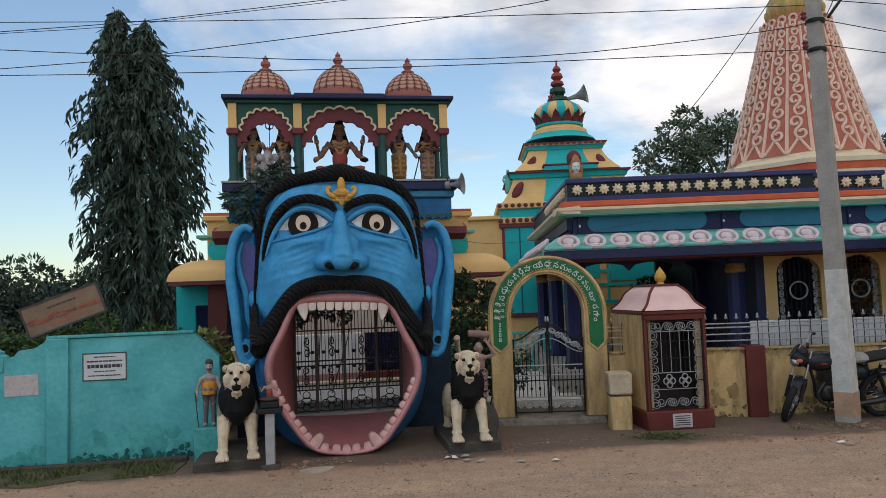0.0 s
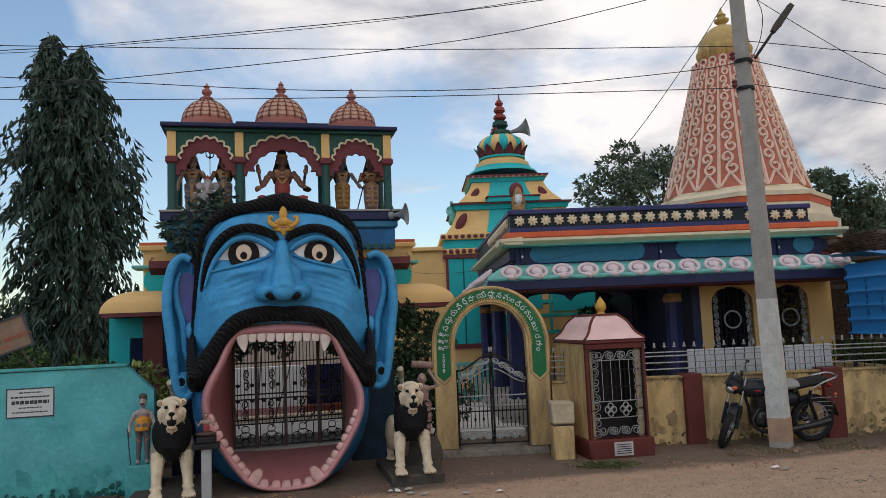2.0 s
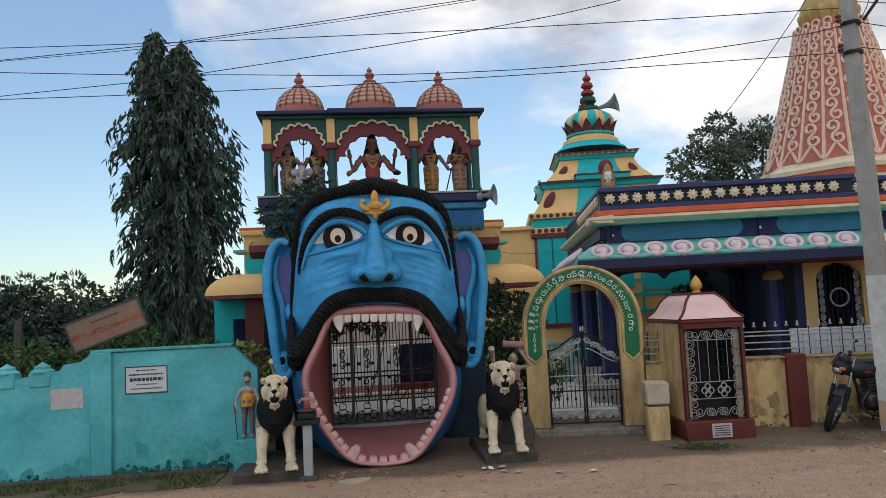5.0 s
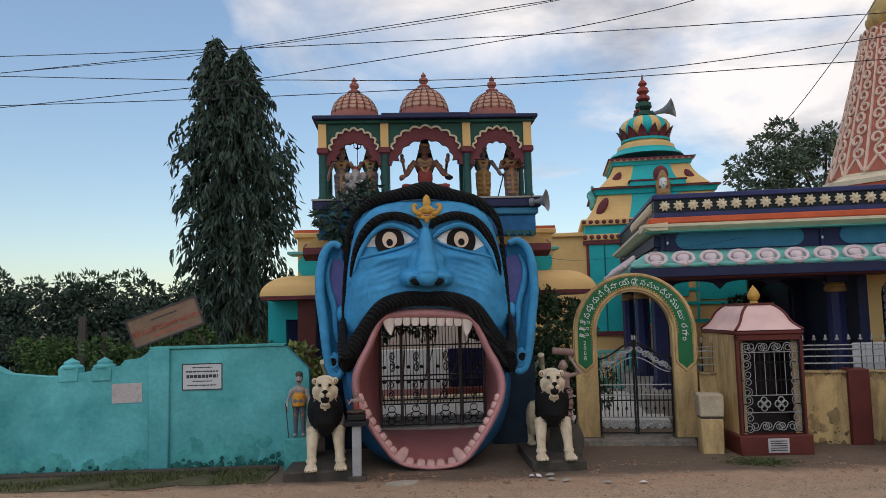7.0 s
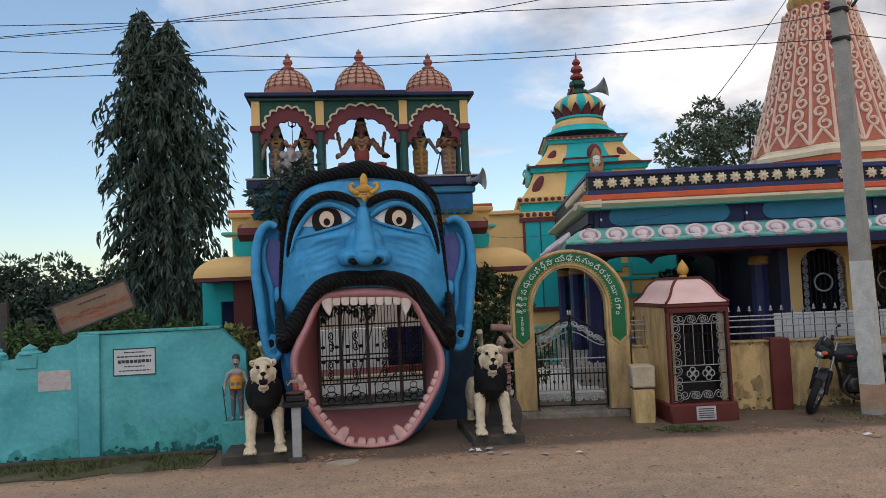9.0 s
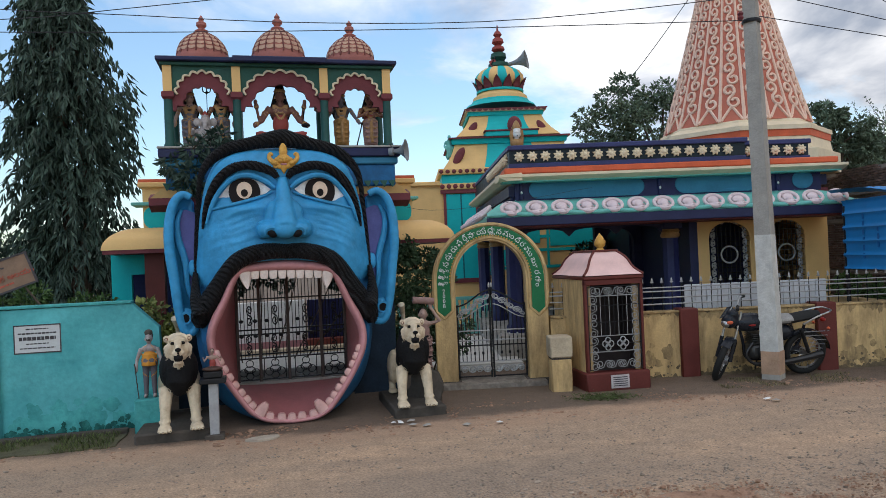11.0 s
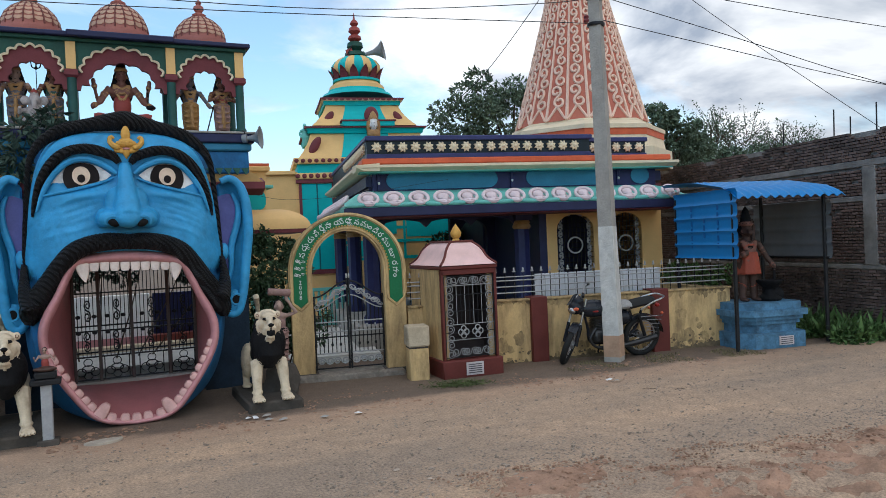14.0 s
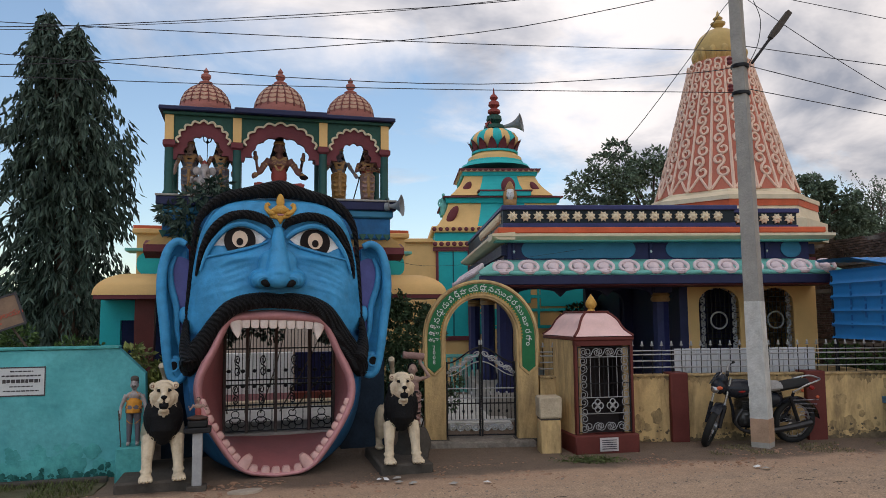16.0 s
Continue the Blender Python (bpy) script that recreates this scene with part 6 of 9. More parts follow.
op("door_frame", Geo().span(0.83, 0.91, TV - 0.06, TV, 0.9, 3.9), MAROON)
op("door_sill", Geo().span(-0.12, 0.91, TV - 0.06, TV, 1.22, 1.35), MAROON)
op("panel_line", Geo().span(0.38, 0.42, TV - 0.045, TV - 0.03, 1.35, 3.85), mat("dark_teal_line", (0.01, 0.12, 0.14), 0.5))
for z in (1.55, 2.05, 2.45):
    op("turquoise_band", Geo().span(0.95, 6.4, TV - 0.025, TV, z, z + 0.09), TEAL)
for u in (1.1, 2.0, 2.9, 3.8):
    op("turquoise_band", Geo().span(u, u + 0.07, TV - 0.026, TV, 1.6, 3.3), TEAL)
op("stepped_panel", Geo().span(1.2, 2.6, TV - 0.035, TV, 1.72, 2.0), TEAL)
op("stepped_panel", Geo().span(1.3, 2.5, TV - 0.036, TV, 1.66, 2.06), TEAL)
op("lower_cornice", Geo().span(-0.2, 4.5, TV - 0.12, TV + 0.1, 3.98, 4.16, 0.02), YELLOW)
hm = Geo().ell((0, 0, 0), (0.07, 0.03, 0.07), 8, 6).mesh("cornice_boss", MAROON)
for i in range(20):
    again(hm, "cornice_boss", house, AT((-0.14 + i * 0.19 - 1.68, -2.13, 4.07)))
op("valance_band", Geo().span(-0.2, 3.8, TV - 0.1, TV + 0.1, 3.87, 3.97), MAROON)
op("turquoise_course", Geo().span(-0.14, 3.8, TV - 0.04, TV + 3.8, 4.16, 4.42), TEAL)
op("upper_cornice", Geo().span(-0.24, 3.7, TV - 0.14, TV + 3.9, 4.42, 4.6, 0.02), YELLOW)
for i in range(19):
    again(hm, "cornice_boss", house, AT((-0.16 + i * 0.19 - 1.68, -2.15, 4.51)) @ Matrix.Diagonal((0.95, 1, 0.85, 1)))
# tiers
tower = new("tower"); tower.parent = house
tower.scale, tower.location = (1, 1, 0.92), (0, 0, 4.6 * 0.08)
TC = (1.95, TV + 1.95)


def tier(z0, z1, h0, h1, curve=0.0):
    g = Geo()
    R = []
    for k in range(7):
        t = k / 6
        h = h0 + (h1 - h0) * t - curve * sin(pi * t)
        z = z0 + (z1 - z0) * t
        f = (TC[1] - h + 11.29) / (TV + 11.29)
        z, h = 2.01 + (z - 2.01) * f, h * f
        R.append([(TC[0] - h, TC[1] - h, z), (TC[0] + h, TC[1] - h, z), (TC[0] + h, TC[1] + h, z), (TC[0] - h, TC[1] + h, z)])
    return g.rings(R)


op("lower_tier", tier(4.6, 5.38, 2.05, 1.62, 0.06), YELLOW, "", tower, smooth=False)
op("lower_tier_cornice", tier(5.38, 5.56, 1.7, 1.75), TEAL, "", tower, smooth=False)
op("lower_tier_lip", tier(5.56, 5.61, 1.82, 1.82), MAROON, "", tower, smooth=False)
op("upper_tier", tier(5.63, 6.28, 1.55, 1.06, 0.08), YELLOW, "", tower, smooth=False)
op("upper_tier_cornice", tier(6.28, 6.42, 1.12, 1.14), TEAL, "", tower, smooth=False)
op("upper_tier_lip", tier(6.42, 6.5, 1.2, 1.22), CREAM, "", tower, smooth=False)
op("upper_tier_edge", tier(6.5, 6.52, 1.24, 1.24), MAROON, "", tower, smooth=False)
half = Geo().prism([(0.085 * cos(a), 0.075 * -sin(a)) for a in np.linspace(0, pi, 9)], -0.02, 0.0).mesh("lip_scallop", MAROON, smooth=False)
for i in range(14):
    again(half, "lip_scallop", tower, AT((TC[0] - 1.17 + 0.18 * i - 1.68, TC[1] - 1.262 - TV - 2, 6.655)))
    again(half, "lip_scallop", tower, AT((TC[0] - 1.262 - 1.68, TC[1] - 1.17 + 0.18 * i - TV - 2, 6.655)) @ Matrix.Rotation(-pi / 2, 4, "Z"))
op("cornice_step", Geo().span(TC[0] - 0.72, TC[0] + 0.85, TC[1] - 1.87, TC[1] - 1.5, 5.63, 5.78, 0.01), TEAL, "", tower)
op("cornice_step_edge", Geo().span(TC[0] - 0.76, TC[0] + 0.89, TC[1] - 1.9, TC[1] - 1.5, 5.78, 5.83, 0.008), MAROON, "", tower)
def narrow(g, k):
    g.v = [(TC[0] + (x - TC[0]) * k, y - 0.03, z) for x, y, z in g.v]
    return g


op("front_panel", narrow(tier(4.6, 5.38, 2.05, 1.62, 0.06), 0.4), TEAL, "", tower, smooth=False)
op("front_panel", narrow(tier(5.63, 6.28, 1.55, 1.06, 0.08), 0.48), TEAL, "", tower, smooth=False)
# maroon almond motifs at the tier corners
def almond(x, z, tiltd, y, k=1.0):
    g = Geo()
    m = Matrix.Rotation(radians(tiltd), 3, "Y")
    g.ell((x, y, z), (0.13 * k, 0.05, 0.32 * k), 12, 8, m=m)
    op("almond_motif", g, MAROON, "", tower)
for s in (-1, 1):
    almond(TC[0] + s * 1.55, 5.0, -s * 28, TV + 0.05)
    almond(TC[0] + s * 1.08, 5.95, -s * 30, TV + 0.62, 0.9)
op("niche", Geo().ell((TC[0] + 0.2, TV + 0.42, 6.02), (0.22, 0.1, 0.3), 14, 9), MAROON, "", tower)
op("round_step", Geo().lathe([(1.05, 6.5), (1.0, 6.58), (0.86, 6.66), (0.84, 6.72)], (*TC, 0), 28), TEAL, "", tower)
op("round_step", Geo().lathe([(0.82, 6.72), (0.8, 6.84), (0.66, 6.95), (0.64, 7.0)], (*TC, 0), 28), YELLOW, "", tower)
op("round_step", Geo().lathe([(0.7, 6.98), (0.7, 7.05)], (*TC, 0), 28), TEAL, "", tower)
seg = 32
R = []
for r, z in ((0.55, 7.1), (0.66, 7.2), (0.72, 7.35), (0.70, 7.5), (0.6, 7.66), (0.42, 7.78), (0.2, 7.84)):
    R.append([(TC[0] + r * (1 + 0.035 * cos(16 * a)) * cos(a), TC[1] + r * (1 + 0.035 * cos(16 * a)) * sin(a), z) for a in [2 * pi * i / 64 for i in range(64)]])
g = Geo().rings(R)
g.m = [(0 if ((i % 64 + 2) // 4) % 2 else 1) for i in range(len(g.f) - 2)] + [0, 0]
op("ribbed_dome", g, [YELLOW, TEAL], "", tower, angle=60)
for i in range(14):
    a = 2 * pi * i / 14
    g = Geo()
    w = 0.16
    R = []
    for t in (0, 0.35, 0.7, 1.0):
        r = 0.66 + 0.13 * t ** 2 + 0.06 * t
        z = 7.04 + 0.38 * t
        ww = w * (1 - t) ** 0.6 * (1 if t else 0.8)
        R.append([(TC[0] + r * cos(a) - ww * sin(a) * q, TC[1] + r * sin(a) + ww * cos(a) * q, z) for q in (-1, 0, 1)])
    g.rings(R, close=False)
    g.rings([[(x - 0.03 * cos(a), y - 0.03 * sin(a), z) for x, y, z in r] for r in R], close=False)
    op("lotus_petal", g, MAROON, "", tower, smooth=False)
op("kalasha", Geo().lathe([(0.32, 7.84), (0.3, 7.92), (0.14, 7.98), (0.24, 8.06), (0.22, 8.16), (0.12, 8.2)], (*TC, 0), 16), BOTTLE, "", tower)
op("kalasha_pots", Geo().lathe([(0.12, 8.2), (0.2, 8.26), (0.18, 8.32), (0.09, 8.37), (0.18, 8.44), (0.15, 8.52), (0.07, 8.57), (0.13, 8.63), (0.09, 8.69), (0.03, 8.74), (0.02, 8.84), (0.0, 8.9)], (*TC, 0), 16), CLOTH_R, "", tower)
for ob in [o for o in tower.children if o.name.split(".")[0] in ("round_step", "ribbed_dome", "lotus_petal", "kalasha", "kalasha_pots")]:
    ob.scale = (1.09, 1.09, 1.09)
    ob.location = (-0.09 * (TC[0] - 1.68), -0.09 * (TC[1] - TV - 2), -0.09 * 2.01)
    if ob.name.startswith("kalasha"):
        ob.scale.z, ob.location.z = 1.45, -3.0
op("pennant", Geo().prism([(TC[0] - 0.16, 8.62), (TC[0] - 0.34, 8.52), (TC[0] - 0.30, 8.36), (TC[0] - 0.36, 8.22), (TC[0] - 0.2, 8.28), (TC[0] - 0.1, 8.5)], TC[1] - 0.24, TC[1] - 0.22), CLOTH_R, "faded red pennant", tower, smooth=False)
op("pennant_staff", Geo().tube([(TC[0] - 0.5, TC[1] - 0.25, 7.95), (TC[0] - 0.12, TC[1] - 0.23, 8.7)], 0.018, 5), IRON, "", tower)
horn(TEMPLE @ AT((TC[0] + 0.3, TC[1] - 0.1, 8.12)) @ pose(0, 0, 0, 20, 80, 0) @ Matrix.Scale(1.9, 4), "grey horn loudspeaker on top of the tower")

# ---------------------------------------------------------------- arched side gate
arch = thing("arched_gate", TEMPLE @ AT((0.07, 0.1, 0)), "cream arched side gateway with green lettered band", "gateway")
for s in (-1, 1):
    part("pillar", Geo().span(s * 0.55, s * 0.88, -0.13, 0.13, -0.02, 1.28, 0.012), YELLOW2, arch)
    part("pillar_foot", Geo().span(s * 0.5, s * 0.92, -0.15, 0.15, -0.02, 0.1, 0.01), CONC_DK, arch)
def arc_band(r0x, r0z, r1x, r1z, zc, drop, y0, y1, n=36):
    outer = [(-r1x, zc - drop)] + [(-r1x * cos(pi * i / n), zc + r1z * sin(pi * i / n)) for i in range(n + 1)] + [(r1x, zc - drop)]
    inner = [(-r0x, zc - drop)] + [(-r0x * cos(pi * i / n), zc + r0z * sin(pi * i / n)) for i in range(n + 1)] + [(r0x, zc - drop)]
    k = len(outer)
    V = [(x, y0, z) for x, z in outer] + [(x, y0, z) for x, z in inner] + [(x, y1, z) for x, z in outer] + [(x, y1, z) for x, z in inner]
    F = []
    for i in range(k - 1):
        F += [(i, i + 1, k + i + 1, k + i), (2 * k + i, 3 * k + i, 3 * k + i + 1, 2 * k + i + 1), (i, 2 * k + i, 2 * k + i + 1, i + 1), (k + i, k + i + 1, 3 * k + i + 1, 3 * k + i)]
    F += [(0, k, 3 * k, 2 * k), (k - 1, 3 * k - 1, 4 * k - 1, 2 * k - 1)]
    return Geo().add(V, F)
ZC = 1.63
part("arch_ring", arc_band(0.55, 0.62, 0.90, 0.90, ZC, 0.36, -0.13, 0.13), YELLOW2, arch, angle=50)
part("lettered_band", arc_band(0.63, 0.695, 0.83, 0.84, ZC, 0.38, -0.145, -0.128), SIGNGREEN, arch, "green painted lettered band", smooth=False)
for s in (-1, 1):
    c = s * 0.73
    part("band_tail", Geo().prism([(c - 0.1, ZC - 0.38), (c + 0.1, ZC - 0.38), (c + 0.1, ZC - 0.44), (c, ZC - 0.52), (c - 0.1, ZC - 0.44)], -0.145, -0.128), SIGNGREEN, arch, smooth=False)
    part("band_border", Geo().tube([(c - 0.125, -0.135, ZC - 0.2), (c - 0.125, -0.135, ZC - 0.44), (c - 0.06, -0.135, ZC - 0.5), (c, -0.135, ZC - 0.56), (c + 0.06, -0.135, ZC - 0.5), (c + 0.125, -0.135, ZC - 0.44), (c + 0.125, -0.135, ZC - 0.2)], 0.022, 6), YELLOW2, arch)
for rx, rz in ((0.60, 0.665), (0.865, 0.87)):
    part("moulding", Geo().tube([(-rx, -0.135, ZC - 0.4)] + [(-rx * cos(pi * i / 40), -0.135, ZC + rz * sin(pi * i / 40)) for i in range(41)] + [(rx, -0.135, ZC - 0.4)], 0.024, 6), YELLOW2, arch)
bead = Geo().ell((0, 0, 0), 0.013, 6, 4).mesh("bead", GOLD)
for i in range(46):
    a = pi * i / 45
    again(bead, "bead", arch, AT((-0.632 * cos(a), -0.15, ZC + 0.70 * sin(a))))
# letters along the band, syllable by syllable
LET = mat("white_lettering", (0.74, 0.74, 0.72), 0.6, 0.05)
words = [("శీ", "ర"), ("శీ", "ర"), ("శీ", "ర"), ("స", ""), ("దు", "గ"), ("రు", ""), ("షి", ""), ("రి", "డ"), ("సా", ""), ("యి", ""), ("ధా", "య"), ("న", ""), ("మం", ""), ("ది", ""), ("ర", ""), ("ము", ""), ("బూ", ""), ("ర", ""), ("గాం", "")]
spread = lambda me: (min(v.co.x for v in me.vertices), max(v.co.x for v in me.vertices))
meshes = []
for w, sub in words:
    me = lettering(w, 0.122, LET, 0.004, "letter")
    a, b = spread(me)
    me.transform(AT((-(a + b) / 2, 0, 0.012 if sub else 0)))
    low = None
    if sub:
        low = lettering(sub, 0.07, LET, 0.004, "letter")
        a, b = spread(low)
        low.transform(AT((-(a + b) / 2 + 0.012, 0, -0.045)))
    meshes.append((me, low))
wide = [spread(me)[1] - spread(me)[0] + 0.022 for me, low in meshes]
run = 0.0
for w, pair in zip(wide, meshes):
    mid = run + w / 2
    run += w
    a = pi * (-0.03 + 1.09 * mid / sum(wide))
    rx, rz = 0.73, 0.765
    if a < 0:
        p = (-rx, ZC + rx * a)
        t = pi / 2
    elif a > pi:
        p = (rx, ZC - rx * (a - pi))
        t = -pi / 2
    else:
        p = (-rx * cos(a), ZC + rz * sin(a))
        t = pi / 2 - a
    for me in pair:
        if me:
            me.transform(Matrix.Diagonal((min(1.0, 2.5 / sum(wide)), 1, 1, 1)))
            again(me, "letter", arch, AT((p[0], -0.149, p[1])) @ Matrix.Rotation(-t, 4, "Y"))
for i, ch in enumerate("2008"):
    again(lettering(ch, 0.085, LET, 0.004, "numeral"), "numeral", arch, AT((-0.73, -0.149, ZC - 0.14 - 0.075 * i)))
part("step", Geo().span(-0.85, 0.8, -0.3, 0.25, -0.05, 0.09, 0.02), mat("cracked_grey_cement", (0.27, 0.235, 0.20), 0.9, 0.35, 5, 0.6, 25, dirt=0.8, dirt_col=(0.06, 0.05, 0.042), dirt_scale=4), arch)
gates = thing("side_gate", TEMPLE @ AT((0.07, 0.12, 0.1)), "two-leaf black iron gate with silver scrolls, closed", "gate")
for s in (-1, 1):
    leaf = new("leaf"); leaf.parent = gates
    xo, xi = s * 0.53, s * 0.018
    topz = lambda x: 1.14 + 0.24 * (0.5 + 0.5 * cos(pi * min(abs(x) / 0.53, 1)))
    part("stile", Geo().tube([(xo, 0, 0.02), (xo, 0, 1.16)], 0.016, 6), IRON, leaf)
    part("stile", Geo().tube([(xi, 0, 0.02), (xi, 0, 1.42)], 0.016, 6), IRON, leaf)
    xs = [xi + (xo - xi) * i / 12 for i in range(13)]
    part("top_rail", Geo().tube([(x, 0, topz(x)) for x in xs], 0.013, 6), IRON, leaf)
    part("curved_rail", Geo().tube([(x, 0, topz(x) - 0.22 + 0.04 * abs(x)) for x in xs], 0.009, 6), SILVER, leaf)
    for z, mm in ((0.04, IRON), (0.27, SILVER), (0.52, IRON), (0.60, SILVER), (0.75, SILVER)):
        part("rail", Geo().tube([(xi, 0, z), (xo, 0, z)], 0.011, 6), mm, leaf)
    for i in range(1, 8):
        x = xi + (xo - xi) * i / 8
        part("bar", Geo().tube([(x, 0, 0.27), (x, 0, topz(x) - 0.21)], 0.0075, 5), IRON, leaf)
        if i % 2 == 0:
            part("knop", Geo().ell((x, 0, 0.675), (0.018, 0.018, 0.032), 8, 6), SILVER, leaf)
            part("knop", Geo().ell((x, 0, 0.40), (0.02, 0.02, 0.028), 8, 6), IRON, leaf)
    sc = scroll_mesh(0.1, 0.1)
    for k in range(2):
        again(sc, "scroll", leaf, AT((s * (0.145 + 0.235 * k), -0.012, 0.155)) @ Matrix.Rotation(pi / 2, 4, "Y") @ Matrix.Diagonal((1.15, 1, 1.25 * s, 1)))
    sc2 = scroll_mesh(0.085, 0.1)
    for k in range(2):
        x = s * (0.14 + 0.23 * k)
        again(sc2, "scroll", leaf, AT((x, -0.012, topz(x) - 0.1)) @ Matrix.Rotation(pi / 2 + s * 0.5, 4, "Y") @ Matrix.Diagonal((1.0, 1, 1.7 * s, 1)))
        again(sc2, "scroll", leaf, AT((x + s * 0.07, -0.012, topz(x + s * 0.07) - 0.13)) @ Matrix.Rotation(pi / 2 + s * 0.45, 4, "Y") @ Matrix.Diagonal((-0.7, 1, 1.3 * s, 1)))
    part("spike", Geo().ell((xi, 0, 1.45), (0.016, 0.01, 0.05), 8, 6), SILVER, leaf)

# ---------------------------------------------------------------- bollard and roadside shrine
bol = thing("stone_post", TEMPLE @ AT((0.98, -0.6, 0)), "squat yellow-grey plastered post with worn cap block", "post")
part("lower_block", Geo().span(-0.15, 0.15, -0.15, 0.15, -0.02, 0.47, 0.02), YELLOW2, bol)
part("upper_block", Geo().span(-0.165, 0.165, -0.165, 0.165, 0.49, 0.80, 0.02), mat("worn_pale_plaster", (0.50, 0.41, 0.29), 0.85, 0.2, 4, 0.5, 25, dirt=0.6, dirt_col=(0.2, 0.16, 0.11), dirt_scale=3), bol, "paler worn cap block")
part("joint", Geo().span(-0.14, 0.14, -0.14, 0.14, 0.465, 0.495), CONC_DK, bol)
shrine = thing("roadside_shrine", TEMPLE @ AT((1.72, -0.33, 0)) @ pose(0, 0, 0, 0, 0, 8), "small shrine with red-brown frame, grille door and pink dome", "shrine")
part("base", Geo().span(-0.49, 0.49, -0.5, 0.94, -0.02, 0.26, 0.02), REDOX, shrine)
for x0, x1 in ((-0.45, -0.33), (0.33, 0.45)):
    part("side_wall", Geo().span(x0, x1, -0.36, 0.9, 0.26, 1.60), YELLOW2, shrine)
part("back_wall", Geo().span(-0.33, 0.33, 0.34, 0.44, 0.26, 1.58), YELLOW, shrine)
# added black sheets and shelf colour paint the shrine's inside as deep shade
part("lining", Geo().span(-0.326, 0.326, 0.1, 0.33, 0.5, 1.56), SHRINE_SHADE, shrine)
for x0, x1 in ((-0.328, -0.31), (0.31, 0.328)):
    part("lining", Geo().span(x0, x1, -0.33, 0.1, 0.26, 1.56), SHRINE_SHADE, shrine)
part("lining", Geo().span(-0.31, 0.31, -0.33, 0.1, 1.54, 1.57), SHRINE_SHADE, shrine)
part("inner_shelf", Geo().span(-0.31, 0.31, -0.2, 0.33, 0.26, 0.5), SHRINE_SHADE, shrine)
for x0, x1 in ((-0.45, -0.41), (0.41, 0.45)):
    part("door_jamb", Geo().span(x0, x1, -0.44, -0.36, 0.26, 1.58, 0.008), REDOX, shrine)
part("door_head", Geo().span(-0.45, 0.45, -0.44, -0.34, 1.52, 1.60, 0.008), REDOX, shrine)
part("roof_edge", Geo().span(-0.465, 0.465, -0.46, 0.93, 1.60, 1.65, 0.012), REDOX, shrine)
R = []
for k in range(9):
    t = k / 8
    h = 0.46 - 0.28 * t - 0.022 * sin(2 * pi * t)
    hb = 0.45 + h
    R.append([(-h, -h, 1.66 + 0.34 * t), (h, -h, 1.66 + 0.34 * t), (h, hb, 1.66 + 0.34 * t), (-h, hb, 1.66 + 0.34 * t)])
part("dome", Geo().rings(R), SHRINEPINK, shrine, "pink four-sided dome", angle=30)
for sx in (-1, 1):
    for sy in (-1, 1):
        part("hip_rib", Geo().tube([(r[1][0] * sx, r[2][1] if sy > 0 else r[1][1], r[2][2] + 0.003) for r in R], 0.02, 5), REDOX, shrine)
part("dome_cap", Geo().span(-0.2, 0.2, -0.2, 0.66, 2.0, 2.03, 0.008), REDOX, shrine)
part("finial", Geo().lathe([(0.06, 2.03), (0.045, 2.06), (0.08, 2.10), (0.085, 2.15), (0.05, 2.22), (0.02, 2.26), (0.0, 2.29)], (0, 0.0, 0), 14), GOLD, shrine)
door = new("grille_door"); door.parent = shrine
for x in (-0.40, 0.40):
    part("stile", Geo().tube([(x, -0.41, 0.28), (x, -0.41, 1.51)], 0.012, 6), IRON, door)
for z in (0.29, 0.55, 0.66, 0.78, 0.98, 1.22, 1.36, 1.5):
    part("rail", Geo().tube([(-0.40, -0.41, z), (0.40, -0.41, z)], 0.007, 6), IRON if z not in (0.55, 0.78, 1.36) else SILVER, door)
for i in range(9):
    x = -0.272 + 0.068 * i
    part("bar", Geo().tube([(x, -0.405, 0.78), (x, -0.405, 1.42)], 0.0055, 5), SILVER if i % 2 else IRON, door)
sc = scroll_mesh(0.135, 0.042)
for s in (-1, 1):
    for k in range(5):
        again(sc, "scroll", door, AT((s * 0.32, -0.425, 0.41 + k * 0.24)) @ Matrix.Diagonal((s, 1, 1 if k % 2 else -1, 1)))
for k in range(3):
    again(sc, "scroll", door, AT((-0.18 + 0.18 * k, -0.425, 1.43)) @ Matrix.Rotation(pi / 2, 4, "Y"))
    again(sc, "scroll", door, AT((-0.18 + 0.18 * k, -0.425, 0.37)) @ Matrix.Rotation(pi / 2, 4, "Y"))
for s in (-1, 1):
    for q in range(4):
        a = pi / 2 * q
        part("quatrefoil", Geo().tube([(s * 0.115 + 0.045 * cos(a) + 0.04 * cos(b), -0.425, 0.665 + 0.05 * sin(a) + 0.045 * sin(b)) for b in np.linspace(0, 2 * pi, 13)], 0.009, 5), SILVER, door)
part("plaque", Geo().span(-0.13, 0.15, -0.515, -0.5, 0.03, 0.22, 0.004), PAPER, shrine, "worn pale plaque with unreadable lines")
for k in range(5):
    part("plaque_bar", Geo().span(-0.1, 0.12, -0.519, -0.515, 0.06 + 0.03 * k, 0.072 + 0.03 * k), SIGNK, shrine)

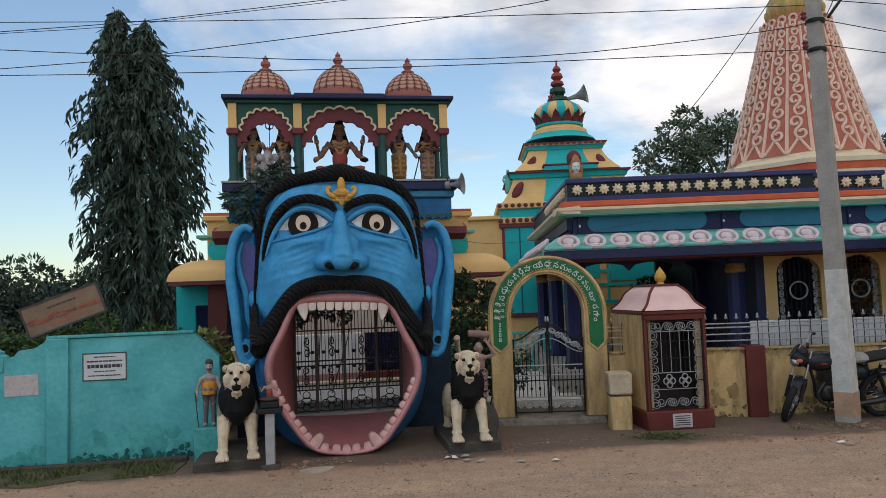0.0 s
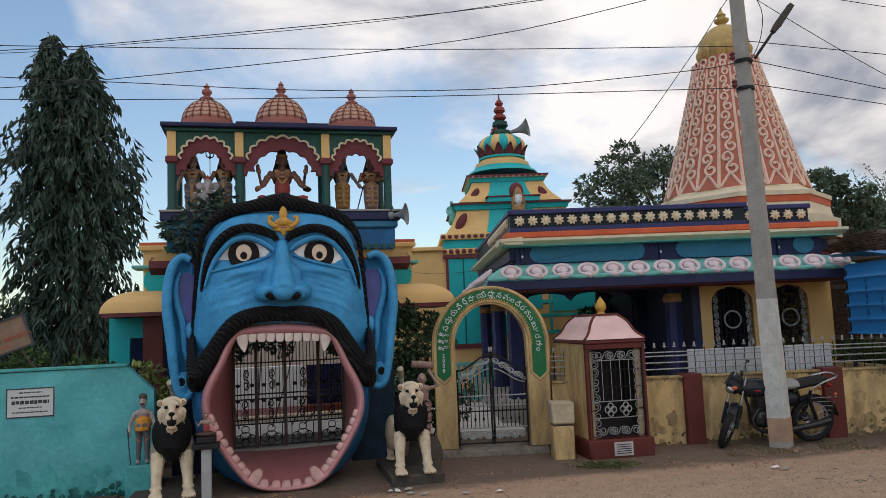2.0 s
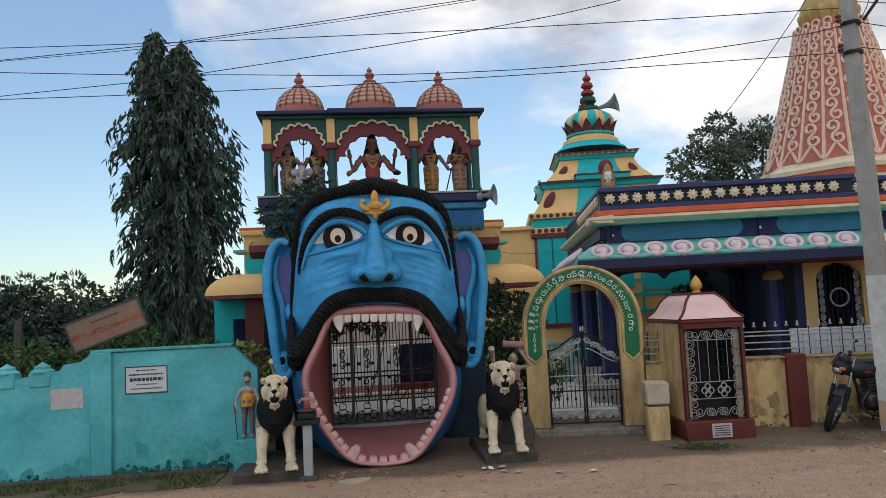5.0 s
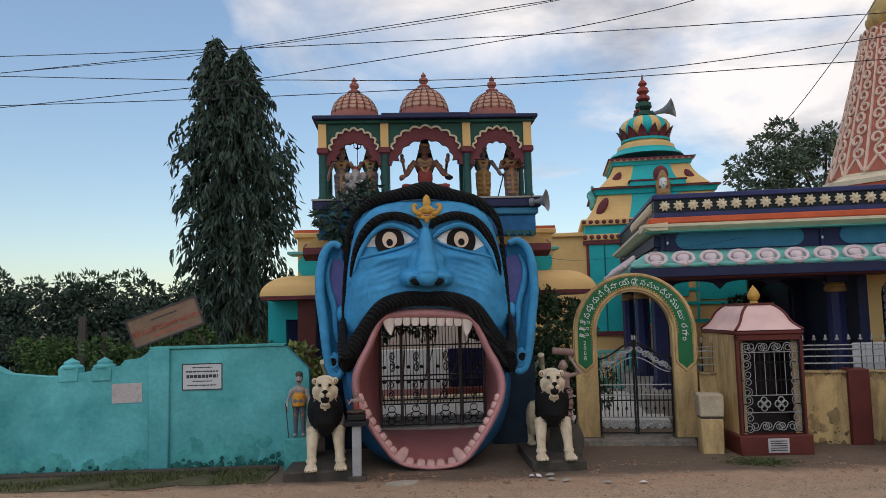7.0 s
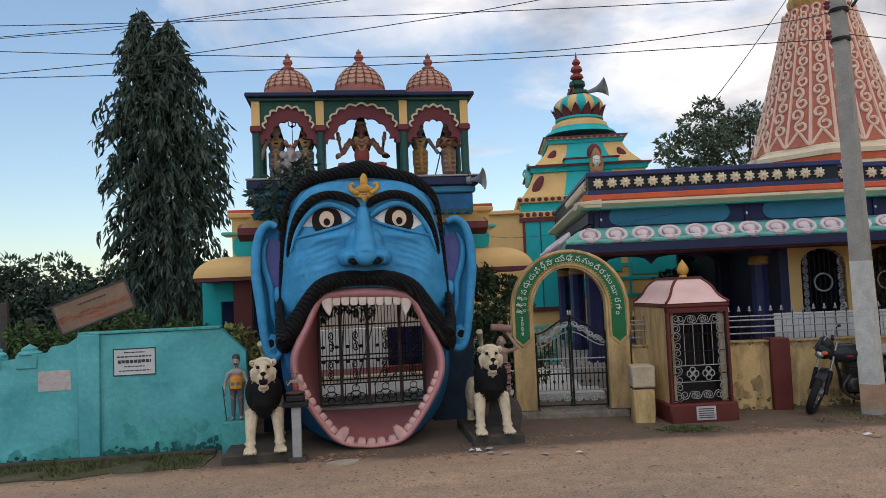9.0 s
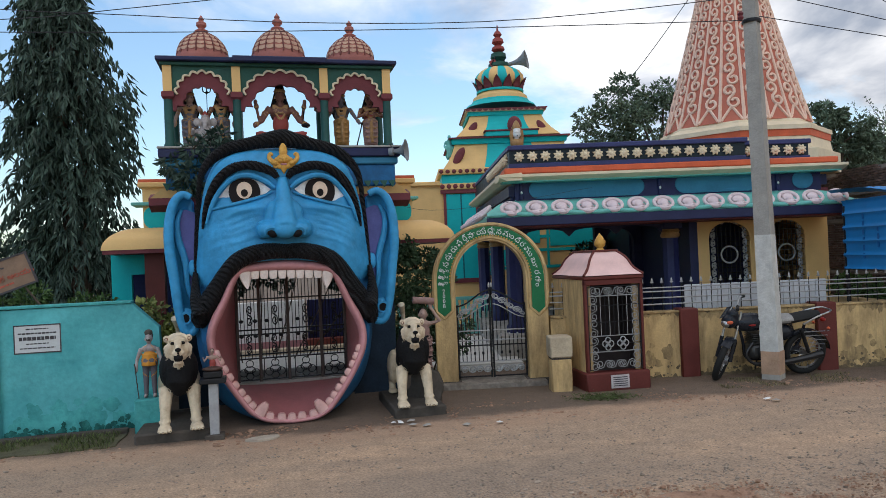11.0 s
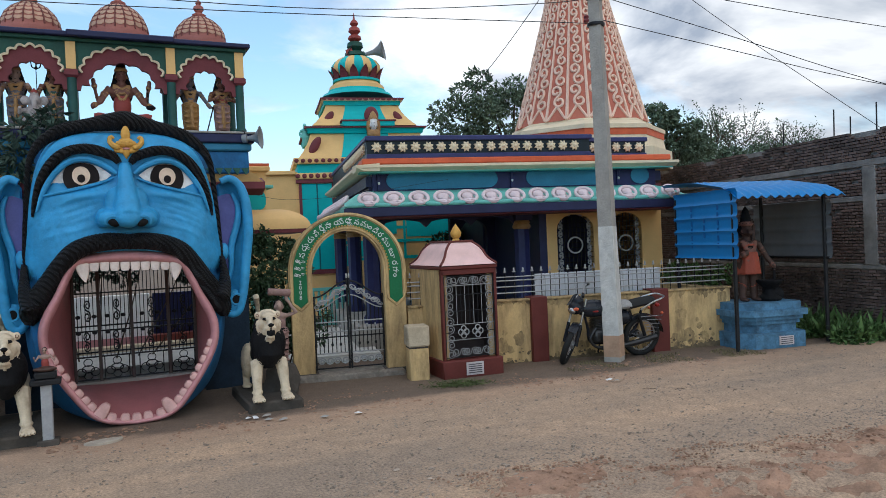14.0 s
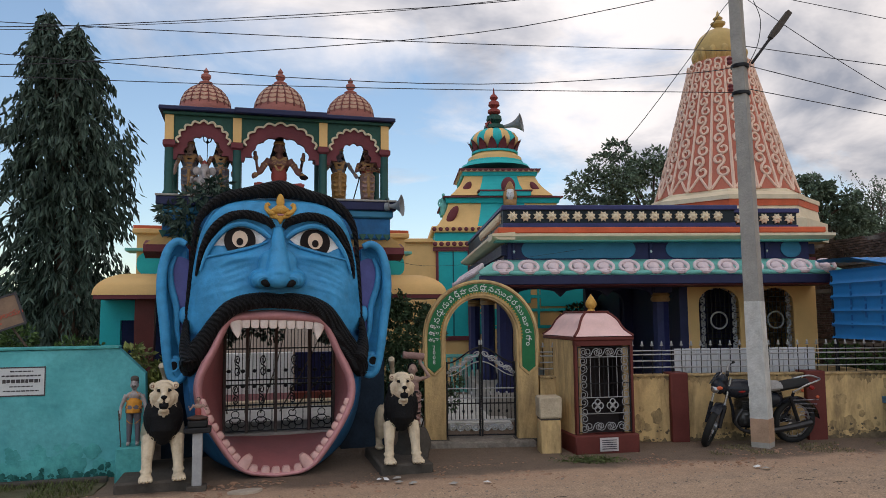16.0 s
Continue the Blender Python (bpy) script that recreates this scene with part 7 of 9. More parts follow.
# ---------------------------------------------------------------- statues
def lion(m, label, turn=0.0):
    P = [("ell", ((0, -0.06, 1.10), (0.135, 0.14, 0.135)), 0), ("ell", ((0, -0.10, 1.17), (0.10, 0.10, 0.07)), 0), ("ell", ((0, -0.25, 1.015), (0.075, 0.10, 0.055)), 0),
         ("tube", ([(0, -0.16, 1.15), (0, -0.27, 1.09), (0, -0.34, 1.055)], [0.05, 0.042, 0.038]), 0), ("ell", ((0, -0.12, 0.95), (0.12, 0.1, 0.09)), 0), ("ell", ((0, -0.275, 0.868), (0.066, 0.085, 0.032)), 0),
         ("ell", ((0, 0.03, 0.82), (0.225, 0.2, 0.29), 22, 14), 1), ("tube", ([(0, -0.03, 0.84), (0, -0.07, 0.68), (0, -0.06, 0.52)], [0.165, 0.15, 0.05], 18), 1), ("ell", ((0, 0.14, 1.0), (0.17, 0.16, 0.2)), 1),
         ("ell", ((0, 0.5, 0.62), (0.17, 0.5, 0.18)), 1), ("ell", ((0, 0.9, 0.6), (0.19, 0.2, 0.22)), 0),
         ("tube", ([(0.0, 1.02, 0.75), (0.03, 1.1, 1.0), (0.0, 1.0, 1.25), (-0.03, 0.85, 1.38)], [0.03, 0.03, 0.035, 0.05]), 0),
         ("ell", ((0, -0.375, 1.055), (0.047, 0.022, 0.028)), 1), ("ell", ((0, -0.325, 0.935), (0.066, 0.05, 0.045)), 1), ("tube", ([(0, -0.362, 1.04), (0, -0.35, 0.985)], 0.008, 5), 1)]
    for s in (-1, 1):
        P += [("ell", ((s * 0.105, -0.09, 1.03), (0.06, 0.09, 0.1)), 0), ("ell", ((s * 0.042, -0.305, 1.0), (0.045, 0.055, 0.036)), 0), ("tube", ([(s * 0.03, -0.19, 1.178), (s * 0.085, -0.18, 1.178), (s * 0.12, -0.13, 1.15)], [0.014, 0.018, 0.012], 6), 0),
              ("ell", ((s * 0.075, -0.198, 1.128), (0.03, 0.022, 0.017)), 1), ("ell", ((s * 0.15, -0.02, 1.18), (0.05, 0.03, 0.055)), 0), ("ell", ((s * 0.153, -0.048, 1.18), (0.018, 0.012, 0.022)), 2),
              ("ell", ((s * 0.042, -0.325, 0.962), (0.011, 0.011, 0.024), 6, 4), 3), ("ell", ((s * 0.03, -0.3, 0.9), (0.009, 0.01, 0.018), 6, 4), 3)]
        # carved locks down the cheeks
        for k in range(4):
            z = 1.10 - 0.045 * k
            x = s * (0.145 - 0.006 * k * k * 0.5)
            P.append(("tube", ([(x * 0.8, -0.07, z), (x * 1.15, -0.10, z - 0.03), (x * 1.2 + s * 0.02, -0.11, z - 0.06)], [0.034, 0.028, 0.008], 6), 0))
        P.append(("tube", ([(s * 0.04, -0.22, 0.86), (s * 0.05, -0.21, 0.83), (s * 0.03, -0.21, 0.80)], [0.036, 0.03, 0.008], 6), 0))
    P.append(("tube", ([(0, -0.25, 0.86), (0, -0.245, 0.82), (0, -0.24, 0.77)], [0.038, 0.032, 0.008], 6), 0))
    for k in range(7):
        a = pi * (0.15 + 0.7 * k / 6)
        P.append(("tube", ([(0.08 * cos(a), -0.02, 1.17 + 0.05 * sin(a)), (0.13 * cos(a), 0.02, 1.19 + 0.075 * sin(a))], [0.035, 0.012], 6), 0))
    for s in (-1, 1):
        P += [("tube", ([(s * 0.15, 0.03, 0.60), (s * 0.16, -0.03, 0.50), (s * 0.17, -0.09, 0.33), (s * 0.175, -0.13, 0.19)], [0.085, 0.078, 0.06, 0.058]), 0), ("ell", ((s * 0.178, -0.2, 0.17), (0.078, 0.115, 0.045)), 0),
              ("tube", ([(s * 0.175 + 0.064 * cos(a), -0.115 + 0.062 * sin(a), 0.235) for a in np.linspace(0, 2 * pi, 13)], 0.011, 5), 0),
              ("ell", ((s * 0.17, 0.88, 0.5), (0.1, 0.17, 0.24)), 0), ("tube", ([(s * 0.18, 0.86, 0.4), (s * 0.2, 0.95, 0.28), (s * 0.2, 0.88, 0.17)], [0.08, 0.05, 0.05]), 0), ("ell", ((s * 0.2, 0.82, 0.165), (0.07, 0.11, 0.035)), 0)]
        for k in (-1.5, -0.5, 0.5, 1.5):
            P.append(("ell", ((s * 0.178 + k * 0.04, -0.305 + 0.012 * abs(k), 0.162), (0.021, 0.045, 0.03), 8, 6), 0))
            P.append(("ell", ((s * 0.178 + k * 0.04, -0.348 + 0.012 * abs(k), 0.15), (0.01, 0.016, 0.012), 6, 4), 1))
    # the head is small for the body: drawn in towards the crown
    def shrink(kind, args, mi):
        to = lambda p: (p[0] * 0.84, -0.03 + (p[1] + 0.03) * 0.86, 1.25 + (p[2] - 1.25) * 0.84)
        if kind == "ell":
            r = args[1]
            if args[0][2] > 0.79 and max(r) < 0.16 and args[0][1] < 0.13:
                return kind, (to(args[0]), tuple(q * 0.85 for q in r), *args[2:]), mi
        elif min(p[2] for p in args[0]) > 0.74 and args[0][0][1] < 0.13:
            r = args[1]
            return kind, ([to(p) for p in args[0]], [q * 0.85 for q in r] if isinstance(r, list) else r * 0.85, *args[2:]), mi
        return kind, args, mi
    P = [shrink(*q) for q in P]
    return statue("lion_statue", P, [STATUE_W, BLACKP, SKIN, TOOTH], m @ pose(0, 0, 0, 0, 0, turn), label, "statue", 0.0115, "lion statues", 2)


lion(AT((-1.03, 9.32, 0.0)), "cream lion statue with black mane and tail, standing on a slab", 6)
lion(AT((1.86, 9.46, 0.0)), "cream lion statue with black mane, standing on a dark slab", -4)
for x, y, w in ((-1.1, 9.75, 0.86), (1.89, 9.85, 0.68)):
    whole("plinth_slab", Geo().span(-w / 2, w / 2, -0.62, 0.75, -0.04, 0.125, 0.025), CONC_DK, AT((x, y, 0)), "dark mossy cement slab under a lion statue", "plinth", "plinth slabs")


def figure(h, arms, seated=False, skirt=True, crown=True, w=1.0, extra=(), legs=1):
    """Solids of a standing or seated figure, facing -y. Indices: 0 skin, 1 lower cloth, 2 upper cloth, 3 hair, 4 ornaments."""
    k = h / 1.0
    P = []
    if seated:
        P += [("ell", ((0, -0.02, 0.10 * k), (0.36 * k * w, 0.2 * k, 0.09 * k)), 1), ("ell", ((0, 0, 0.30 * k), (0.115 * k, 0.1 * k, 0.17 * k)), 2), ("ell", ((0, 0, 0.49 * k), (0.165 * k, 0.09 * k, 0.085 * k)), 0)]
        P += [("tube", ([(s * 0.12 * k, -0.12 * k, 0.13 * k), (s * 0.32 * k, -0.18 * k, 0.13 * k), (s * 0.05 * k, -0.22 * k, 0.09 * k)], [0.07 * k, 0.06 * k, 0.045 * k]), 1) for s in (-1, 1)]
        hz = 0.70 * k
    else:
        for s in (-1, 1):
            P += [("tube", ([(s * 0.07 * k, 0, 0.5 * k), (s * 0.075 * k, 0, 0.25 * k), (s * 0.08 * k, 0, 0.03 * k)], [0.075 * k, 0.055 * k, 0.04 * k]), legs), ("ell", ((s * 0.085 * k, -0.05 * k, 0.025 * k), (0.04 * k, 0.08 * k, 0.025 * k)), 0)]
        if skirt:
            P += [("tube", ([(0, 0, 0.53 * k), (0, 0, 0.3 * k), (0, 0, 0.07 * k)], [0.115 * k, 0.14 * k, 0.12 * k]), 1)]
            for j in range(5):
                for s in (-1, 1):
                    P.append(("tube", ([(s * 0.065 * k + 0.058 * k * cos(a), -0.125 * k, (0.14 + 0.085 * j) * k - 0.035 * k * sin(a)) for a in np.linspace(0, pi, 6)], 0.013 * k, 5), 4 if j % 2 else 1))
            P += [("tube", ([(0, -0.13 * k, 0.5 * k), (0, -0.15 * k, 0.3 * k), (0.01 * k, -0.14 * k, 0.1 * k)], [0.022 * k, 0.028 * k, 0.02 * k], 6), 4)]
        P += [("ell", ((0, 0, 0.60 * k), (0.105 * k * w, 0.08 * k, 0.13 * k)), 2), ("ell", ((0, 0, 0.71 * k), (0.15 * k * w, 0.075 * k, 0.06 * k)), 0),
              ("tube", ([(0.125 * k * cos(a), 0.1 * k * sin(a), 0.5 * k) for a in np.linspace(0, 2 * pi, 13)], 0.02 * k, 6), 4)]
        hz = 0.87 * k
    P += [("tube", ([(0, 0, hz - 0.13 * k), (0, 0, hz - 0.05 * k)], 0.042 * k), 0), ("ell", ((0, -0.01, hz), (0.064 * k, 0.072 * k, 0.085 * k)), 0), ("ell", ((0, -0.08 * k, hz - 0.005 * k), (0.013 * k, 0.02 * k, 0.022 * k), 6, 5), 0),
          ("ell", ((0, 0.035 * k, hz + 0.015 * k), (0.078 * k, 0.065 * k, 0.095 * k)), 3)]
    for s in (-1, 1):
        P += [("ell", ((s * 0.027 * k, -0.072 * k, hz + 0.012 * k), (0.013 * k, 0.012 * k, 0.007 * k), 6, 4), 3), ("ell", ((s * 0.07 * k, -0.01, hz - 0.02 * k), (0.016 * k, 0.016 * k, 0.03 * k), 6, 5), 4 if crown else 0)]
    sh = hz - 0.15 * k
    if crown:
        P += [("lathe", ([(0.072 * k, 0), (0.08 * k, 0.03 * k), (0.062 * k, 0.07 * k), (0.064 * k, 0.1 * k), (0.045 * k, 0.15 * k), (0.046 * k, 0.175 * k), (0.022 * k, 0.22 * k), (0.0, 0.25 * k)], (0, 0, hz + 0.055 * k), 12), 3),
              ("tube", ([(0.078 * k * cos(a), 0.078 * k * sin(a), hz + 0.075 * k) for a in np.linspace(0, 2 * pi, 13)], 0.014 * k, 6), 4),
              ("tube", ([(0, 0.06 * k, hz + 0.08 * k), (0, 0.08 * k, hz - 0.08 * k), (0, 0.09 * k, sh - 0.04 * k), (0, 0.09 * k, sh - 0.17 * k)], [0.08 * k, 0.125 * k, 0.165 * k, 0.12 * k], 10, 0, 0.5), 3)]
        for r_, drop in ((0.07, 0.06), (0.095, 0.13), (0.11, 0.21)):
            P.append(("tube", ([(s_ * r_ * k, -0.055 * k - 0.04 * k * (1 - abs(s_)), sh + 0.03 * k - drop * k * (1 - s_ * s_)) for s_ in np.linspace(-1, 1, 9)], 0.013 * k, 5), 4))
    for s, el, hand in arms:
        a_, b_, c_ = (s * 0.15 * k * w, 0, sh), (s * el[0] * k, el[1] * k, el[2] * k), (s * hand[0] * k, hand[1] * k, hand[2] * k)
        P += [("tube", ([a_, b_, c_], [0.042 * k, 0.034 * k, 0.026 * k]), 0), ("ell", (c_, (0.032 * k, 0.03 * k, 0.045 * k), 8, 6), 0)]
        if crown:
            for t_, (p_, q_) in ((0.5, (a_, b_)), (0.75, (b_, c_))):
                P.append(("ell", (tuple(u + (v - u) * t_ for u, v in zip(p_, q_)), 0.042 * k, 8, 6), 4))
    return P + list(extra)


down = [(s, (0.22, -0.02, 0.55), (0.2, -0.06, 0.40)) for s in (-1, 1)]
raised = [(1, (0.23, -0.05, 0.55), (0.17, -0.16, 0.68)), (-1, (0.22, -0.02, 0.55), (0.24, -0.06, 0.42))]
PZ = 3.72
statue("deity_statue", figure(0.86, raised, extra=[("tube", ([(0.25, -0.1, 0.05), (0.25, -0.1, 0.86)], 0.012, 6), 3), ("tube", ([(0.19, -0.1, 0.92), (0.2, -0.1, 0.83), (0.25, -0.1, 0.81), (0.3, -0.1, 0.83), (0.31, -0.1, 0.92)], 0.013, 6), 3), ("tube", ([(0.25, -0.1, 0.8), (0.25, -0.1, 0.96)], 0.013, 6), 3)]),
       [SKIN_LT, SKIN_BL, SKIN_BL, BLACKP, ORN], AT((-0.94, 11.15, PZ)), "weathered painted standing deity holding a trident", "statue", 0.013, "pavilion statues")
statue("seated_elephant_deity", [("ell", ((0, 0, 0.12), (0.2, 0.14, 0.12)), 0), ("ell", ((0, 0, 0.27), (0.14, 0.12, 0.14)), 0), ("ell", ((0, -0.02, 0.46), (0.09, 0.09, 0.1)), 0), ("tube", ([(0, -0.1, 0.45), (0.0, -0.15, 0.33), (0.03, -0.16, 0.22), (0.07, -0.14, 0.2)], [0.045, 0.035, 0.028, 0.022]), 0),
       ("ell", ((-0.13, 0, 0.46), (0.075, 0.02, 0.08)), 0), ("ell", ((0.13, 0, 0.46), (0.075, 0.02, 0.08)), 0), ("lathe", ([(0.07, 0), (0.05, 0.08), (0.0, 0.14)], (0, 0, 0.53), 10), 1), ("tube", ([(-0.13, 0, 0.32), (-0.22, -0.05, 0.25), (-0.2, -0.12, 0.33)], 0.035), 0), ("tube", ([(0.13, 0, 0.32), (0.22, -0.05, 0.25), (0.2, -0.12, 0.33)], 0.035), 0)],
       [SKIN_GW, CLOTH_R], AT((-0.72, 10.98, PZ)) @ Matrix.Scale(0.82, 4), "small pale seated elephant-headed deity", "statue", 0.013, "pavilion statues")
statue("deity_statue", figure(0.86, down), [SKIN, SKIN_BL, BOTTLE, BLACKP, ORN], AT((-0.5, 11.1, PZ)), "weathered dark standing goddess beside a creeper", "statue", 0.013, "pavilion statues")
four = [(s, (0.30, -0.05, 0.36), (0.34, -0.12, 0.60)) for s in (-1, 1)] + [(s, (0.26, -0.06, 0.34), (0.36, -0.14, 0.27)) for s in (-1, 1)]
statue("seated_goddess", figure(1.04, four, seated=True, w=1.0, extra=[("tube", ([(0.33, -0.12, 0.25), (0.335, -0.12, 0.62)], 0.012, 6), 3), ("ell", ((0.36, -0.14, 0.28), (0.07, 0.05, 0.035)), 3), ("ell", ((0, 0.0, 0.12), (0.42, 0.24, 0.08)), 1)]),
       [SKIN, CLOTH_R, CLOTH_R, BLACKP, ORN], AT((0.34, 11.15, PZ + 0.06)), "large brown seated goddess with four raised arms", "statue", 0.014, "pavilion statues")
statue("deity_statue", figure(0.86, [(1, (0.24, -0.03, 0.57), (0.30, -0.1, 0.46)), (-1, (0.24, -0.06, 0.56), (0.2, -0.14, 0.70))], extra=[("tube", ([(0.31, -0.1, 0.40), (0.2, -0.1, 0.0)], 0.014, 6), 3)]), [SKIN_BL, mat("statue_dull_gold_cloth", (0.30, 0.16, 0.05), 0.55, 0.25, 7, 0.2), SKIN_BL, BLACKP, ORN], AT((1.24, 11.15, PZ)),
       "grey standing deity in a yellow pleated cloth with staff", "statue", 0.013, "pavilion statues")
statue("deity_statue", figure(0.86, [(-1, (0.22, -0.08, 0.56), (0.06, -0.14, 0.62)), (1, (0.22, -0.08, 0.56), (0.06, -0.14, 0.6))]), [SKIN, CLOTH_P, CLOTH_R, BLACKP, ORN], AT((1.68, 11.15, PZ)), "brown standing goddess in dusty pink pleated dress", "statue", 0.013, "pavilion statues")
# guard with moustache beside the lion
statue("guard_statue", figure(0.86, [(-1, (0.23, -0.03, 0.55), (0.23, -0.1, 0.42)), (1, (0.22, -0.03, 0.55), (0.21, -0.08, 0.42))], skirt=False, crown=False, extra=[("tube", ([(0, 0, 0.55), (0, 0, 0.40)], [0.115, 0.14]), 2), ("tube", ([(-0.22, -0.12, 0.45), (-0.17, -0.1, 0.0)], 0.013), 3), ("tube", ([(0.125 * cos(a), 0.1 * sin(a), 0.47) for a in np.linspace(0, 2 * pi, 13)], 0.022, 6), 1), ("ell", ((0, -0.075, 0.725), (0.05, 0.02, 0.012), 8, 5), 3), ("ell", ((0, 0, 0.815), (0.07, 0.07, 0.04)), 3)]),
       [SKIN_GW, SKIN_BL, CLOTH_O, CONC_DK], AT((-1.44, 9.92, 0.42)) @ Matrix.Diagonal((0.74, 0.9, 1.0, 1)), "painted moustached guard statue in an ochre tunic", "statue", 0.012)
whole("guard_plinth", Geo().span(-0.16, 0.2, -0.2, 0.2, -0.02, 0.42, 0.02), TURQ_LOW, AT((-1.46, 9.96, 0)), "low turquoise stained block under the guard statue", "plinth")
# woman carrying a load, behind the other lion
statue("woman_statue", figure(0.86, [(1, (0.26, -0.05, 0.75), (0.12, -0.02, 0.98)), (-1, (0.2, -0.05, 0.55), (0.1, -0.13, 0.6))], crown=False, extra=[("tube", ([(-0.14, 0, 0.95), (0.16, -0.02, 0.92)], 0.05, 10), 1)]),
       [SKIN_LT, CLOTH_P, CLOTH_P, BLACKP], AT((2.12, 9.95, 0.5)), "weathered pink statue of a woman carrying a bundle", "statue", 0.012)
rock = Geo().ell((0, 0, 0.16), (0.25, 0.22, 0.36), 28, 18)
rock.v = [(x * (1 + 0.3 * noise.noise((x * 6, y * 6, z * 6))), y * (1 + 0.3 * noise.noise((x * 6, z * 6, y * 6 + 3))), z + 0.07 * noise.noise((x * 7, y * 7, z * 7 + 8))) for x, y, z in rock.v]
whole("rock_plinth", rock, CONC_DK, AT((2.14, 9.98, 0)), "dark rough plaster rock under the woman statue", "plinth", angle=20)
# small idol on a stand before the lip
st = thing("idol_stand", AT((-0.63, 9.12, 0)), "white square post with dark carved top", "stand")
part("post", Geo().span(-0.055, 0.055, -0.055, 0.055, 0.05, 0.66, 0.008), mat("grey_white_post", (0.36, 0.36, 0.37), 0.7, 0.2, 4, dirt=0.3, dirt_col=(0.2, 0.2, 0.2)), st)
part("foot", Geo().span(-0.11, 0.11, -0.1, 0.1, -0.02, 0.06, 0.01), CONC_DK, st)
part("table", Geo().span(-0.15, 0.15, -0.12, 0.12, 0.66, 0.72, 0.01), IRON, st)
part("table", Geo().span(-0.11, 0.11, -0.09, 0.09, 0.72, 0.80, 0.015), IRON, st)
statue("small_idol", figure(0.34, [(s, (0.28, -0.05, 0.35), (0.3, -0.1, 0.5)) for s in (-1, 1)], seated=True, crown=False), [SKIN_LT, BRONZE, CLOTH_R, BLACKP], AT((-0.63, 9.12, 0.79)), "small red seated idol on the white post", "statue", 0.008)
# face and little figure on the tower
statue("tower_bust", [("ell", ((0, 0, 0.12), (0.26, 0.2, 0.16)), 0), ("ell", ((0, -0.09, 0.42), (0.125, 0.12, 0.17)), 1), ("lathe", ([(0.18, 0), (0.17, 0.12), (0.1, 0.26), (0.03, 0.34)], (0, 0, 0.52), 12), 0), ("ell", ((-0.2, 0, 0.35), (0.07, 0.1, 0.25)), 0), ("ell", ((0.2, 0, 0.35), (0.07, 0.1, 0.25)), 0),
       ("ell", ((0.05, -0.195, 0.46), (0.034, 0.03, 0.02), 6, 5), 2), ("ell", ((-0.05, -0.195, 0.46), (0.034, 0.03, 0.02), 6, 5), 2), ("ell", ((0, -0.195, 0.34), (0.045, 0.03, 0.02), 6, 5), 2), ("tube", ([(-0.14, -0.04, 0.6), (0, -0.12, 0.62), (0.14, -0.04, 0.6)], 0.04, 6), 0)],
       [ORN, WHITE, BLACKP], TEMPLE @ AT((TC[0] + 0.2, TV + 0.1, 5.18)) @ Matrix.Diagonal((0.8, 0.8, 0.95, 1)), "small crowned bust with white face on the tower", "statue", 0.03)
statue("tower_corner_figure", figure(0.75, down, crown=False), [SEAGREEN, SEAGREEN, SEAGREEN, SEAGREEN], TEMPLE @ AT((TC[0] - 1.8, TV + 0.4, 4.95)), "small sea-green figure on the tower corner", "statue", 0.03)

# ---------------------------------------------------------------- shed with statue
shed = thing("tin_shelter", TEMPLE @ AT((7.3, 0.2, 0)), "blue corrugated tin shelter on dark iron posts", "shelter")
for x, y, h in ((-0.98, -0.94, 2.62), (0.98, -0.7, 2.6), (-0.98, 0.75, 2.6), (0.98, 0.95, 2.6)):
    part("post", Geo().tube([(x, y, -0.03), (x, y, h)], 0.035, 8), IRON, shed)


def corrugated(w, h, n, amp=0.02, ribs=None):
    """A wavy sheet in x, z; waves run along x."""
    g = Geo()
    zs = np.linspace(0, h, n * 8 + 1)
    prof = []
    for z in zs:
        t = (z / h * n) % 1
        prof.append((amp * max(0, cos(2 * pi * t)) ** 3, z))
    front = [[(x, -y, z) for y, z in prof] for x in (0, w)]
    g.rings(front, close=False)
    g.rings([[(x, -y + 0.004, z) for y, z in prof] for x in (0, w)], close=False)
    return g


ob = part("side_sheet", corrugated(1.86, 1.16, 5, 0.03), CORR, shed, "blue ribbed side sheet", smooth=True, angle=60)
ob.matrix_basis = AT((-1.0, 0.78, 1.53)) @ pose(0, 0, 0, 0, 0, -90)
BLUEMARK = mat("faded_print_blue", (0.015, 0.10, 0.30), 0.5)
for row, n in ((0.88, 6), (0.5, 3), (0.14, 6)):
    for i in range(n):
        bar_ = part("print_bar", Geo().span(-0.022, 0.022, -0.006, 0, -0.045, 0.045), BLUEMARK, shed)
        bar_.matrix_basis = AT((-1.012, 0.78 - 0.42 - row * 1.05, 1.75 + 0.13 * i + (0.18 if n == 3 else 0))) @ pose(0, 0, 0, 0, 0, -90)
ob = part("far_sheet", corrugated(2.05, 1.0, 4, 0.025), CORRG, shed, "grey underside of the far ribbed sheet", angle=60)
ob.matrix_basis = AT((1.0, 1.2, 1.46)) @ pose(0, 0, 0, 0, 0, -90)
g = Geo()
n = 25
R = []
for y, z in ((-1.08, 2.53), (-1.0, 2.60), (-0.75, 2.70), (0.2, 2.86), (1.15, 2.88)):
    R.append([(-1.05 + 2.15 * i / (n * 4), y, z + 0.022 * cos(2 * pi * i / 8)) for i in range(n * 4 + 1)])
g.rings(R, close=False)
g.rings([[(x, y, z - 0.006) for x, y, z in r] for r in R], close=False)
part("roof_sheet", g, CORR, shed, "blue corrugated roof sheet", angle=60)
part("roof_beam", Geo().tube([(-1.0, -0.9, 2.58), (1.05, -0.7, 2.58)], 0.022, 6), IRON, shed)
part("back_beam", Geo().tube([(0.98, -0.8, 1.46), (0.98, 1.2, 1.46)], 0.022, 6), IRON, shed)

